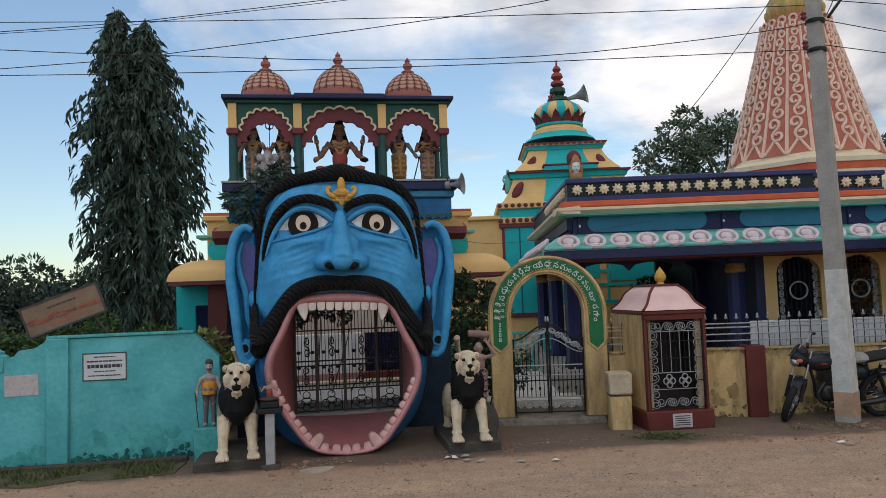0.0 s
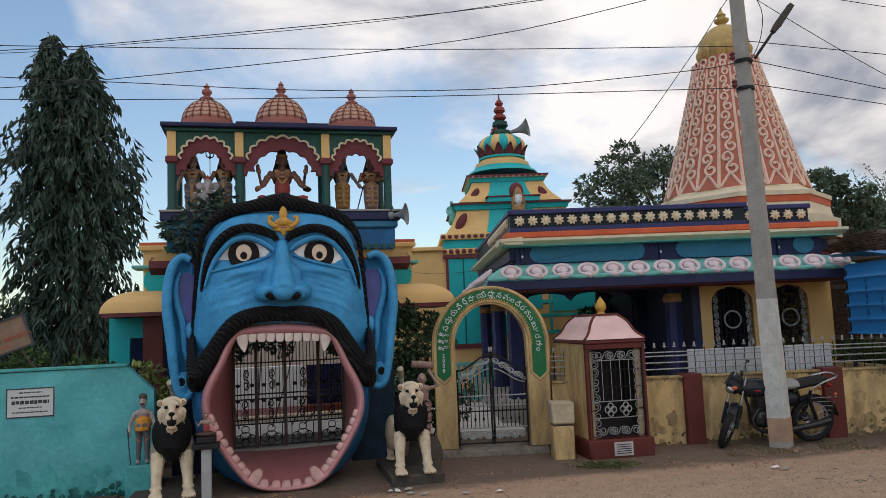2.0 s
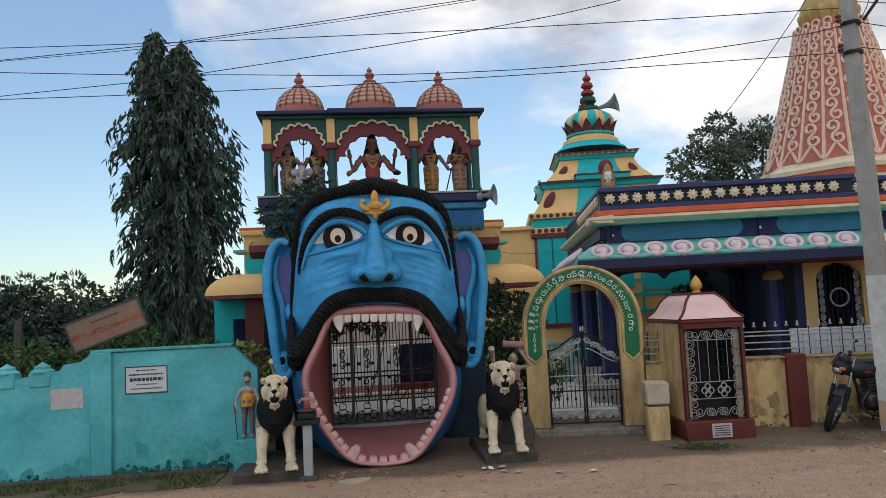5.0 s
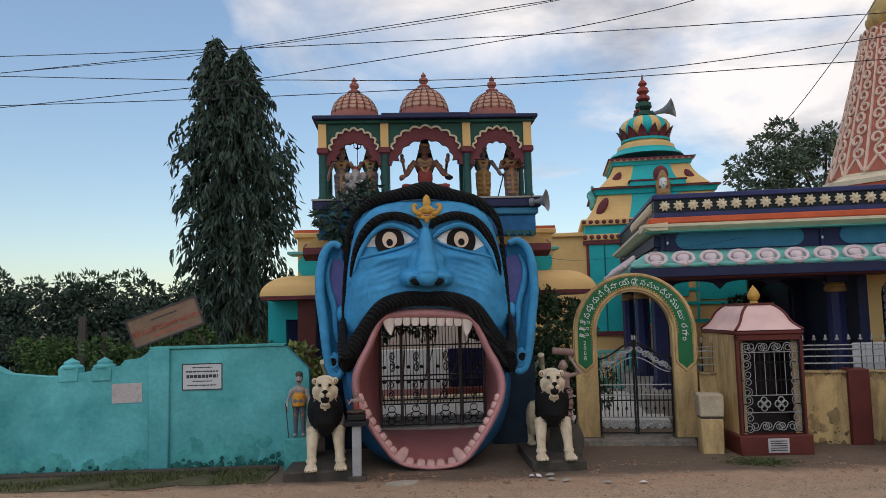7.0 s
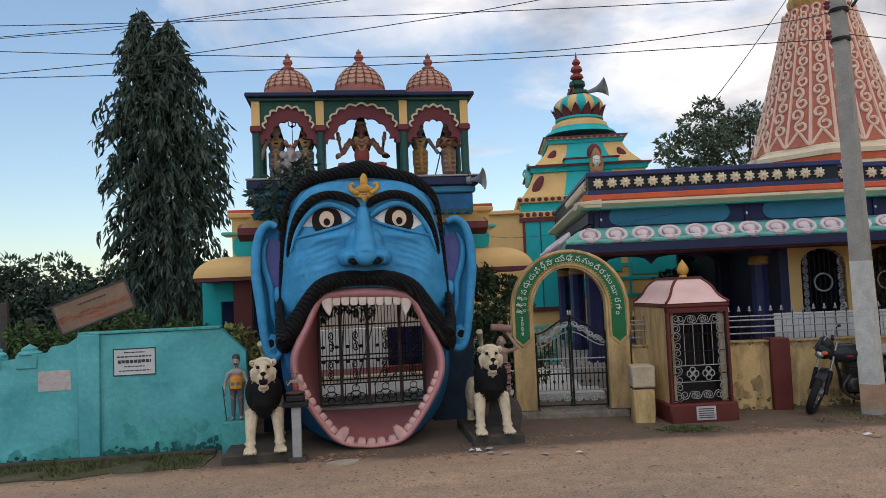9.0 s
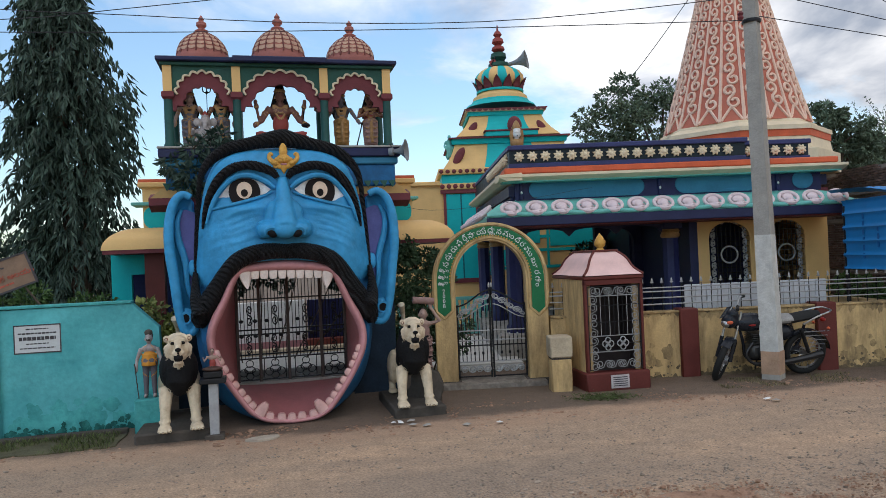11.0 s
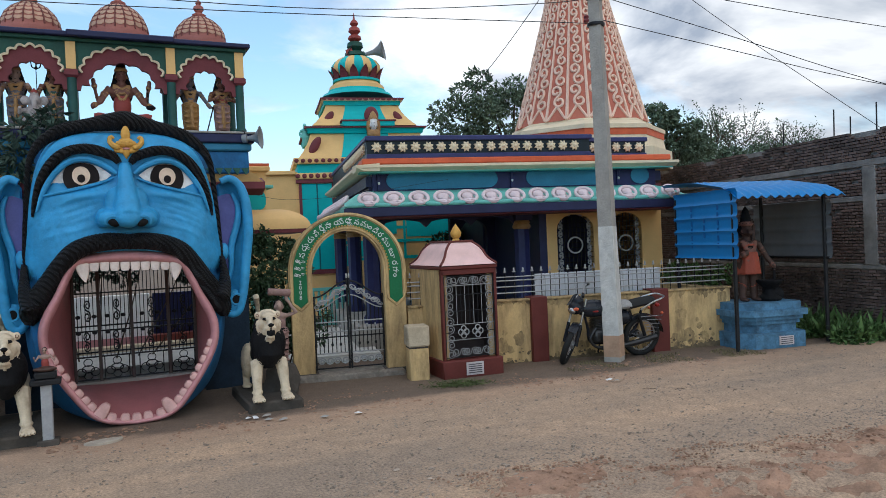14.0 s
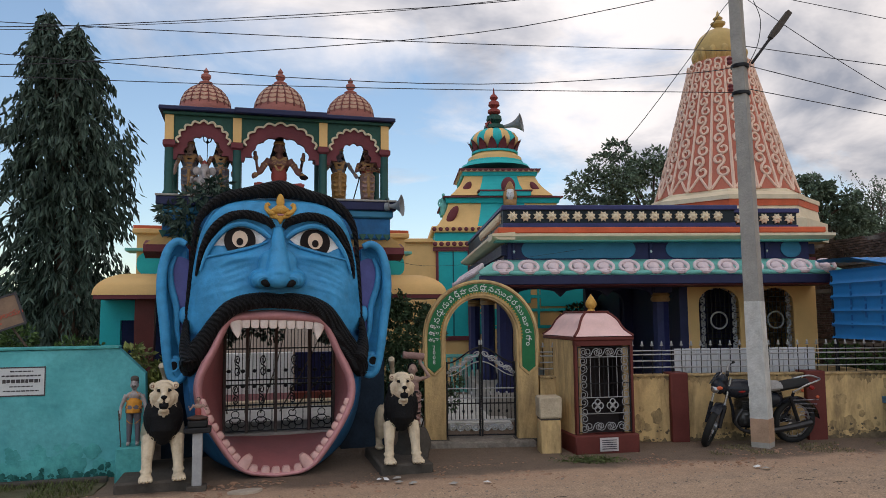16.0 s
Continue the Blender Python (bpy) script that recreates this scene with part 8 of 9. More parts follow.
ped = thing("blue_pedestal", TEMPLE @ AT((7.1, -0.2, 0)), "stained blue stepped plaster pedestal", "pedestal")
def hexa(w, d, ch=0.2):
    return [(-w, -d + ch), (-w + ch, -d), (w - ch * 0.4, -d), (w, -d + ch * 0.6), (w, d), (-w, d)]
for name, w, d, z0, z1 in (("foot", 0.62, 0.52, -0.03, 0.26), ("shaft", 0.52, 0.42, 0.26, 0.40), ("step", 0.56, 0.46, 0.40, 0.47), ("step", 0.60, 0.5, 0.47, 0.54), ("cornice", 0.66, 0.55, 0.54, 0.64), ("top", 0.58, 0.48, 0.64, 0.76)):
    part(name, Geo().plan(hexa(w, d), z0, z1), PEDBLUE, ped, smooth=False)
part("plaque", Geo().span(0.02, 0.3, -0.535, -0.52, 0.05, 0.2), PAPER, ped)
for k in range(4):
    part("plaque_bar", Geo().span(0.05, 0.27, -0.539, -0.535, 0.07 + 0.033 * k, 0.082 + 0.033 * k), SIGNK, ped)
statue("monkey_deity_statue", figure(1.42, [(-1, (0.24, -0.05, 0.52), (0.1, -0.14, 0.6)), (1, (0.25, -0.04, 0.53), (0.30, -0.1, 0.42))], skirt=False, crown=True, legs=0, extra=[("tube", ([(0, 0, 0.86), (0, 0, 0.66), (0, 0, 0.48)], [0.18, 0.21, 0.23]), 1), ("tube", ([(0.43, -0.14, 0.62), (0.42, -0.14, 0.2)], 0.03), 3),
       ("ell", ((0.42, -0.14, 0.12), (0.16, 0.16, 0.14)), 3), ("tube", ([(-0.02, 0.16, 0.6), (0.25, 0.2, 0.9), (0.3, 0.2, 1.3), (0.12, 0.18, 1.55)], [0.05, 0.05, 0.045, 0.03]), 0), ("ell", ((0, -0.11, 1.2), (0.06, 0.05, 0.05)), 0)]),
       [BRONZE, ORANGECLOTH, BRONZE, BLACKP, SKIN], TEMPLE @ AT((6.98, -0.15, 0.75)), "brown deity statue in orange skirt holding a mace", "statue", 0.02)
statue("black_vessel", [("lathe", ([(0.18, 0), (0.2, 0.05), (0.12, 0.12), (0.1, 0.2), (0.2, 0.3), (0.24, 0.36)], (0, 0, 0), 14), 0)], [BLACKP], TEMPLE @ AT((7.3, -0.3, 0.76)), "black stone bowl beside the statue", "bowl", 0.02)

# ---------------------------------------------------------------- motorcycle
moto = thing("motorcycle", TEMPLE @ AT((4.12, -0.30, 0)) @ pose(0, 0, 0, 9, 0, 5) @ Matrix.Scale(1.13, 4), "old black commuter motorcycle with worn seat, parked on its stand", "motorcycle")
def wheel(x, steer=0.0, lean=0.0):
    w = new("wheel"); w.parent = moto; w.matrix_basis = AT((x, 0, 0)) @ pose(0, 0, 0, 0, 0, steer) @ pose(0, 0, 0, lean) @ AT((0, 0, 0.3))
    part("tyre", Geo().tube([(0.265 * cos(a), 0, 0.265 * sin(a)) for a in np.linspace(0, 2 * pi, 33)], 0.043, 10), RUBBER, w)
    part("rim", Geo().tube([(0.222 * cos(a), 0, 0.222 * sin(a)) for a in np.linspace(0, 2 * pi, 29)], 0.016, 6), CHROME, w)
    part("hub", Geo().tube([(0, -0.06, 0), (0, 0.06, 0)], 0.055, 14), CHROME, w)
    for i in range(18):
        a = 2 * pi * i / 18
        part("spoke", Geo().tube([(0.05 * cos(a), 0.03 * (1 if i % 2 else -1), 0.05 * sin(a)), (0.22 * cos(a + 0.15), 0, 0.22 * sin(a + 0.15))], 0.003, 4), CHROME, w)
    return w
FRONT = AT((-0.64, 0, 0)) @ pose(0, 0, 0, 0, 0, 48) @ pose(0, 0, 0, 16) @ AT((0, 0, 0.3))
wheel(-0.64, 48, 16)
wheel(0.62)
def mp(name, geo, material, label=""):
    return part(name, geo, material, moto, label)
for s in (-1, 1):
    hub_ = FRONT @ Vector((0, s * 0.085, 0))
    head_ = Vector((-0.41, s * 0.055, 0.92)) + Vector((-s * 0.06, 0, 0))
    mp("fork_leg", Geo().tube([tuple(hub_), tuple(hub_.lerp(head_, 0.45))], [0.028, 0.026], 8), BIKEBLACK)
    mp("fork_tube", Geo().tube([tuple(hub_.lerp(head_, 0.45)), tuple(head_)], 0.017, 8), CHROME)
    mp("shock", Geo().tube([(0.60, s * 0.12, 0.33), (0.47, s * 0.12, 0.66)], 0.026, 8), IRON)
    mp("indicator", Geo().ell((-0.60 if s < 0 else -0.36, s * 0.2 - 0.03, 0.83), (0.045, 0.026, 0.024), 8, 6), ORANGE)
    mp("indicator", Geo().ell((0.84, s * 0.16, 0.66), (0.022, 0.022, 0.02), 8, 6), ORANGE)
guard_ = mp("front_mudguard", Geo().rings([[((0.325 - abs(y) * 0.3) * cos(a), y, (0.325 - abs(y) * 0.3) * sin(a)) for y in (-0.06, -0.03, 0, 0.03, 0.06)] for a in np.linspace(0.1, 2.3, 14)], close=False), BIKEBLACK)
guard_.matrix_basis = FRONT
mp("rear_mudguard", Geo().rings([[(0.62 + 0.335 * cos(a), y, 0.3 + (0.335 - abs(y) * 0.25) * sin(a)) for y in (-0.07, -0.03, 0, 0.03, 0.07)] for a in np.linspace(0.1, 2.2, 12)], close=False), BIKEBLACK)
mp("headlamp", fused([("ell", ((-0.50, -0.03, 0.80), (0.10, 0.11, 0.10))), ("ell", ((-0.47, -0.03, 0.89), (0.075, 0.10, 0.08))), ("box", ((-0.45, -0.02, 0.86), (0.06, 0.2, 0.16)))], 0.014, 2), BIKEBLACK)
mp("headlamp_glass", Geo().ell((-0.565, -0.05, 0.77), (0.05, 0.075, 0.05), 14, 8), CHROME)
mp("visor", Geo().rings([[(-0.56 + 0.05 * k, y, 0.84 + 0.075 * k - abs(y) * 0.35) for y in (-0.12, -0.06, 0, 0.06, 0.12)] for k in range(3)], close=False), BIKEBLACK)
mp("handlebar", Geo().tube(spline([(-0.56, -0.34, 1.05), (-0.50, -0.22, 1.06), (-0.44, -0.08, 0.94), (-0.36, 0.06, 0.94), (-0.24, 0.18, 1.06), (-0.14, 0.30, 1.04)], 20), 0.012, 7), CHROME)
for s in (-1, 1):
    mp("grip", Geo().tube([(-0.53, -0.28, 1.055), (-0.60, -0.40, 1.04)] if s < 0 else [(-0.17, 0.26, 1.05), (-0.08, 0.36, 1.03)], 0.02, 8), RUBBER)
    mp("lever", Geo().tube([(-0.58, -0.24, 1.05), (-0.68, -0.36, 1.03)] if s < 0 else [(-0.24, 0.26, 1.05), (-0.18, 0.36, 1.03)], 0.007, 6), CHROME)
mp("tank", Geo().ell((-0.20, 0, 0.76), (0.27, 0.135, 0.125), 18, 10), BIKEBLACK)
mp("tank_stripe", Geo().ell((-0.22, -0.1, 0.75), (0.08, 0.04, 0.025), 10, 7), LAMPRED)
mp("seat", Geo().rings([[(x, 0.125 * k * cos(a), z + 0.06 * sin(a)) for a in [2 * pi * i / 12 for i in range(12)]] for x, z, k in ((0.02, 0.74, 0.8), (0.15, 0.76, 1), (0.35, 0.77, 1), (0.55, 0.80, 1), (0.72, 0.82, 0.9), (0.78, 0.81, 0.6))]), RUBBER)
mp("seat_cover", Geo().rings([[(x, 0.135 * k * cos(a), z + 0.066 * sin(a) + 0.008) for a in [2 * pi * i / 12 for i in range(12)]] for x, z, k in ((0.0, 0.75, 0.7), (0.12, 0.765, 1), (0.3, 0.775, 1), (0.36, 0.775, 0.95))]), SEATGREY, "worn pale seat cover")
mp("grab_rail", Geo().tube(spline([(0.5, -0.13, 0.72), (0.66, -0.16, 0.82), (0.88, -0.12, 0.88), (0.93, 0, 0.88), (0.88, 0.12, 0.88), (0.66, 0.16, 0.82), (0.5, 0.13, 0.72)], 24), 0.012, 7), CHROME)
mp("tail_lamp", Geo().ell((0.86, 0, 0.74), (0.035, 0.05, 0.03), 10, 7), LAMPRED)
mp("side_panel", Geo().ell((0.24, 0, 0.60), (0.2, 0.13, 0.12), 14, 8), BIKEBLACK)
ENGINE = mat("oily_engine_alloy", (0.06, 0.06, 0.06), 0.45, 0.3, 9, 0.3, metal=0.5)
mp("engine", Geo().span(-0.22, 0.12, -0.12, 0.12, 0.27, 0.48, 0.05), ENGINE)
for k in range(6):
    mp("cooling_fin", Geo().span(-0.2, -0.02, -0.11, 0.11, 0.48 + 0.025 * k, 0.49 + 0.025 * k, 0.003), ENGINE)
mp("crankcase_cover", Geo().tube([(-0.02, -0.13, 0.36), (-0.02, -0.17, 0.36)], [0.11, 0.09], 16), EXHAUST)
mp("exhaust", Geo().tube(spline([(-0.2, -0.1, 0.5), (-0.3, -0.13, 0.35), (-0.15, -0.15, 0.22), (0.3, -0.17, 0.24), (0.75, -0.18, 0.32)], 20), [0.02] * 10 + [0.03 + 0.002 * k for k in range(10)], 8), EXHAUST)
mp("frame_tube", Geo().tube(spline([(-0.38, 0, 0.82), (-0.28, 0, 0.5), (-0.2, 0, 0.26), (0.25, 0, 0.27), (0.5, 0, 0.4), (0.6, 0, 0.7)], 22), 0.02, 7), BIKEBLACK)
mp("chain_case", Geo().tube([(0.05, 0.1, 0.33), (0.62, 0.1, 0.3)], [0.05, 0.06], 10), BIKEBLACK)
for k in range(6):
    a = k / 5
    mp("saree_guard", Geo().tube([(0.5 + 0.03 * k, -0.15, 0.62 - 0.05 * k), (0.86 - 0.02 * k, -0.15, 0.62 - 0.06 * k)], 0.006, 5), CHROME)
mp("side_stand", Geo().tube([(0.0, 0.1, 0.26), (0.06, 0.24, 0.02)], 0.012, 6), IRON)
mp("foot_peg", Geo().tube([(0.08, -0.25, 0.3), (0.08, 0.25, 0.3)], 0.014, 6), RUBBER)

# ---------------------------------------------------------------- pole, lamp, wires
pole = thing("utility_pole", TEMPLE @ AT((4.19, -0.57, 0)), "grey concrete utility pole with whitewashed foot and lamp arm", "pole")
h = 7.9
SQ = [(sqrt(2) * cos(radians(a - 43)), sqrt(2) * sin(radians(a - 43))) for a in (225, 315, 45, 135)]
g = Geo().rings([[(x * w + lx, y * w, z) for x, y in SQ] for z, w, lx in ((-0.1, 0.13, 0), (2.5, 0.112, -0.045), (5.0, 0.093, -0.085), (h, 0.078, -0.13))])
part("shaft", g, CONC, pole, smooth=False)
part("whitewash", Geo().rings([[(x * w + lx, y * w, z) for x, y in SQ] for z, w, lx in ((0.42, 0.1285, -0.009), (2.15, 0.1165, -0.039))]), mat("flaking_whitewash", (0.55, 0.54, 0.51), 0.85, 0.2, 5, 0.4, 30, dirt=0.55, dirt_col=(0.3, 0.28, 0.25), dirt_scale=4), pole, "flaking whitewash on the lower shaft", smooth=False)
part("red_band", Geo().rings([[(x * 0.1315 - 0.003, y * 0.1315, z) for x, y in SQ] for z in (0.08, 0.42)]), mat("faded_red_oxide_band", (0.42, 0.27, 0.18), 0.85, 0.25, 5, dirt=0.4, dirt_col=(0.25, 0.2, 0.16)), pole, smooth=False)
for z in (5.35, 5.78):
    part("clamp", Geo().lathe([(0.135, z - 0.025), (0.14, z), (0.135, z + 0.025)], (-0.092, 0, 0), 12), IRON, pole)
    part("insulator", Geo().lathe([(0.03, 0), (0.045, 0.03), (0.03, 0.06), (0.045, 0.09), (0.02, 0.12)], (-0.3, -0.1, z), 10), MAROON, pole)
lamp = new("street_lamp"); lamp.parent = pole
part("arm", Geo().tube([(0.05, -0.1, 5.8), (0.39, -0.1, 6.24)], 0.022, 8), IRON, lamp)
part("head", Geo().rings([[(0.36 + 0.32 * t + w * 0.75 * dx, -0.1 + dy * w * 1.1, 6.2 + 0.42 * t - w * 0.6 * dx) for dx, dy in ((-1, -1), (1, -1), (1, 1), (-1, 1))] for t, w in ((0, 0.035), (0.25, 0.05), (1.0, 0.042))]), CONC_DK, lamp, smooth=False)
part("lead", Geo().tube(spline([(0.0, -0.12, 5.8), (0.15, -0.12, 6.1), (0.22, -0.1, 6.5), (0.12, -0.1, 6.8)], 12), 0.006, 5), CABLE, lamp)


def wire(pts, n=24, r=0.0105):
    P = spline(pts, n)
    c = P[0]
    whole("overhead_wire", Geo().tube([(p[0] - c[0], p[1] - c[1], p[2] - c[2]) for p in P], 0.62 * r, 5), CABLE, TEMPLE @ AT(c), "black overhead power wire sagging between poles", "wire", "overhead wires")


V0 = -0.57
wire([(-16, V0, 6.1), (-7.26, V0, 6.26), (-5.26, V0, 6.34), (-1.88, V0, 6.57), (0.71, V0, 6.8), (6, V0, 7.5), (14, V0, 8.8)])
wire([(-16, V0, 6.2), (-7.26, V0, 6.22), (-5.26, V0, 6.31), (-1.88, V0, 6.53), (0.71, V0, 6.83), (6, V0, 7.6), (14, V0, 8.9)], r=0.008)
wire([(-16, V0, 6.8), (-7.26, V0, 6.35), (-0.7, V0, 6.11), (4.06, V0, 6.03)])
wire([(4.1, V0, 6.12), (6.4, V0, 5.83), (8.76, V0, 5.56), (12, V0, 5.25), (16, V0, 5.0)])
wire([(-16, V0, 5.45), (-7.25, V0, 5.69), (-5.59, V0, 5.77), (-0.52, V0, 6.2), (2.44, V0, 6.75), (7, V0, 7.9), (12, V0, 9.3)])
wire([(-16, V0, 6.7), (-7.25, V0, 5.88), (-5.17, V0, 5.72), (-2.58, V0, 5.53), (0.3, V0, 5.47), (3.23, V0, 5.66), (4.04, V0, 5.78)])
wire([(4.1, V0, 5.83), (6.53, V0, 5.23), (9.53, V0, 4.48), (15, V0, 3.4)])
wire([(-16, V0, 5.9), (-7.24, V0, 5.53), (-1.4, V0, 5.39), (4.0, V0, 5.37)])
wire([(4.1, V0, 5.45), (6.52, V0, 5.0), (9.53, V0, 4.46), (15, V0, 3.8)])
wire([(4.1, V0, 7.0), (4.49, V0, 6.7), (5.67, V0, 5.91), (7.07, V0, 5.06), (9.45, V0, 3.7)], r=0.009)
wire([(4.0, V0, 7.05), (7.27, V0, 6.44), (8.8, V0, 6.14), (15, V0, 5.1)], r=0.009)
wire([(4.0, V0, 6.85), (3.83, V0, 6.65), (3.24, V0, 5.82), (2.12, V0, 4.45), (1.75, 1.2, 4.2)], r=0.0095)
wire([(2.3, 2.3, 3.2), (-0.9, 0.6, 2.8), (-2.2, -0.1, 3.55)], r=0.005)

# ---------------------------------------------------------------- brick house wall to the east
bw = thing("wall_east", TEMPLE @ AT((9.3, 0, 0)), "unplastered sooty brick house wall with cement bands", "wall", kind="structure")
VA, VZ = -1.0, 7.5
part("core", Geo().span(0.06, 0.3, VA, VZ, -0.05, 3.66), MORTAR, bw)
for z0, z1 in ((3.04, 3.16), (2.42, 2.52), (1.2, 1.28)):
    part("cement_band", Geo().span(0.0, 0.07, VA, VZ, z0, z1, 0.01), MORTAR, bw)
part("cement_post", Geo().span(-0.02, 0.08, VA + 0.4, VA + 0.7, 1.28, 3.04, 0.01), MORTAR, bw)
brick_me = Geo().box((0, 0, 0), (0.08, 0.16, 0.044), 0.006).mesh("brick", BRICK, smooth=False)
rest = Geo()
rnd = random.Random(11)
courses = [z for z in np.arange(0.06, 3.66, 0.058) if not any(a - 0.03 < z < b + 0.03 for a, b in ((3.04, 3.16), (2.42, 2.52), (1.2, 1.28)))]
LAST_BRICKS = []
for i, z in enumerate(courses):
    y = VA + 0.1 + (0.09 if i % 2 else 0)
    while y < VZ - 0.1:
        if rnd.random() > 0.015 and not (z > 3.55 and noise.noise((y * 1.3, 0, 2)) > 0.1):
            d = rnd.gauss(0, 0.006)
            if y < 0.7 and 1.3 < z < 3.1 and len(LAST_BRICKS) < 300:
                LAST_BRICKS.append((0.035 + d, y, z, rnd.gauss(0, 0.8)))
            else:
                rest.box((0.035 + d, y, z), (0.08, 0.16, 0.044))
        y += 0.178
part("bricks", rest, BRICKS, bw, kind="stuff", smooth=False)
for y, hh in ((0.5, 0.55), (-0.5, 0.5), (1.9, 0.5), (0.1, 0.35)):
    part("rebar", Geo().tube([(0.15, y, 3.6), (0.15 + 0.03, y + 0.02, 3.66 + hh)], 0.014, 5), IRON, bw)

# ---------------------------------------------------------------- planting
def leaf_cloud(pts, dirs, length, width, seed, fold=0.25, curl=0.3):
    """Folded lance leaves at pts, pointing along dirs."""
    r = np.random.RandomState(seed)
    n = len(pts)
    d = dirs / np.maximum(np.linalg.norm(dirs, axis=1, keepdims=True), 1e-6)
    side = np.cross(d, r.normal(size=(n, 3)))
    side /= np.maximum(np.linalg.norm(side, axis=1, keepdims=True), 1e-6)
    nor = np.cross(side, d)
    L = (length * r.uniform(0.6, 1.25, n))[:, None]
    Wd = (width * r.uniform(0.7, 1.2, n))[:, None]
    a = pts
    m = pts + d * L * 0.45
    t = pts + d * L + nor * L * curl * -0.5
    l_, r_ = m + side * Wd + nor * Wd * fold, m - side * Wd + nor * Wd * fold
    V = np.stack([a, l_, t, r_], 1).reshape(-1, 3)
    F = [(4 * i, 4 * i + 1, 4 * i + 2, 4 * i + 3) for i in range(n)]
    g = Geo()
    g.v = [tuple(p) for p in V]
    g.f = F
    g.m = [0] * n
    return g


def leaf_part(name, g, material, parent, kind=""):
    me = bpy.data.meshes.new(name)
    me.from_pydata(g.v, [], g.f)
    me.materials.append(material)
    ob = new(name, me)
    ob.parent = parent
    return tagged(ob, kind=kind)


def clumps(n, centres, seed, flat=0.8):
    """Points in the shells of round clumps, with outward ways."""
    r = np.random.RandomState(seed)
    C = np.array(centres, float)
    w = C[:, 3] ** 2
    k = r.choice(len(C), n, p=w / w.sum())
    v = r.normal(size=(n, 3))
    v /= np.linalg.norm(v, axis=1, keepdims=True)
    rad = C[k, 3:4] * r.uniform(0.45, 1.0, (n, 1)) ** 0.5
    return C[k, :3] + v * rad * np.array([1, 1, flat]), v + r.normal(size=(n, 3)) * 0.5


# weeping ashoka tree
tree = thing("ashoka_tree", AT((-3.75, 16.1, 0)), "tall narrow mast tree with drooping dark leaves", "tree")
part("trunk", Geo().tube([(0, 0, -0.1), (0.03, 0, 2.5), (-0.05, 0, 5), (-0.3, 0, 7.9)], [0.16, 0.13, 0.09, 0.02], 8), BARK, tree)
part("trunk", Geo().tube([(0.2, 0.1, -0.1), (0.3, 0.1, 3), (0.25, 0, 7.6)], [0.12, 0.1, 0.02], 8), BARK, tree)
r = np.random.RandomState(3)
pts, dirs = [], []
for i in range(620):
    lead = r.rand() < 0.5
    top, cx = (8.15, -0.42) if lead else (7.95, 0.22)
    z = 1.3 + (top - 1.3) * r.rand() ** 0.85
    t = (top - z) / (top - 1.3)
    rad = 0.14 + 0.86 * min(t / 0.30, 1) ** 0.75 * (1 - 0.12 * max(t - 0.75, 0) * 4)
    a = r.uniform(0, 2 * pi)
    reach = rad * r.uniform(0.55, 1.12)
    base = np.array([cx * (0.4 + 0.6 * (1 - t)) + 0.2 * t, 0, z])
    length = r.uniform(0.35, 0.75)
    for j in range(24):
        s = j / 23
        p = base + np.array([cos(a), sin(a), 0]) * reach * min(1, 0.35 + s * 0.8) + np.array([0, 0, 0.1 - length * s ** 1.3])
        p += r.normal(size=3) * 0.035
        pts.append(p); dirs.append(np.array([cos(a) * 0.3, sin(a) * 0.3, -1.0]) + r.normal(size=3) * 0.35)
for i in range(34):
    z = 5.9 - i * 0.06
    for j in range(14):
        pts.append(np.array([1.05 + 0.22 * sin(i) + r.normal() * 0.1, -0.2, z - 0.3 * j / 14 + r.normal() * 0.05])); dirs.append(np.array([0.3, 0, -1.0]) + r.normal(size=3) * 0.3)
leaf_part("crown", leaf_cloud(np.array(pts), np.array(dirs), 0.24, 0.034, 4), LEAF, tree)


def broad_tree(name, base, centres, n, leaf, material, seed, label, trunk_r=0.15, m=Matrix(), category="tree"):
    t = thing(name, m @ AT((base[0], base[1], 0)), label, category)
    C = [(x - base[0], y - base[1], z, r_) for x, y, z, r_ in centres]
    lowest = min(c[2] for c in C)
    part("trunk", Geo().tube([(0, 0, -0.1), (0.05, 0, lowest * 0.6), (0, 0, lowest)], [trunk_r, trunk_r * 0.8, trunk_r * 0.6], 8), BARK, t)
    for c in C:
        part("limb", Geo().tube(spline([(0, 0, lowest * 0.7), (c[0] * 0.5, c[1] * 0.5, (lowest + c[2]) / 2), (c[0], c[1], c[2])], 6), [trunk_r * 0.5 * (1 - 0.13 * k) for k in range(6)], 5), BARK, t)
    rr = np.random.RandomState(seed)
    small = []
    for c in C:
        for _ in range(9):
            v = rr.normal(size=3); v /= np.linalg.norm(v)
            small.append((c[0] + v[0] * c[3] * 0.75, c[1] + v[1] * c[3] * 0.75, c[2] + v[2] * c[3] * 0.6, c[3] * rr.uniform(0.28, 0.5)))
    p, d = clumps(n, small, seed)
    leaf_part("crown", leaf_cloud(p, d + np.array([0, 0, -0.25]), leaf, leaf * 0.3, seed), material, t)
    return t


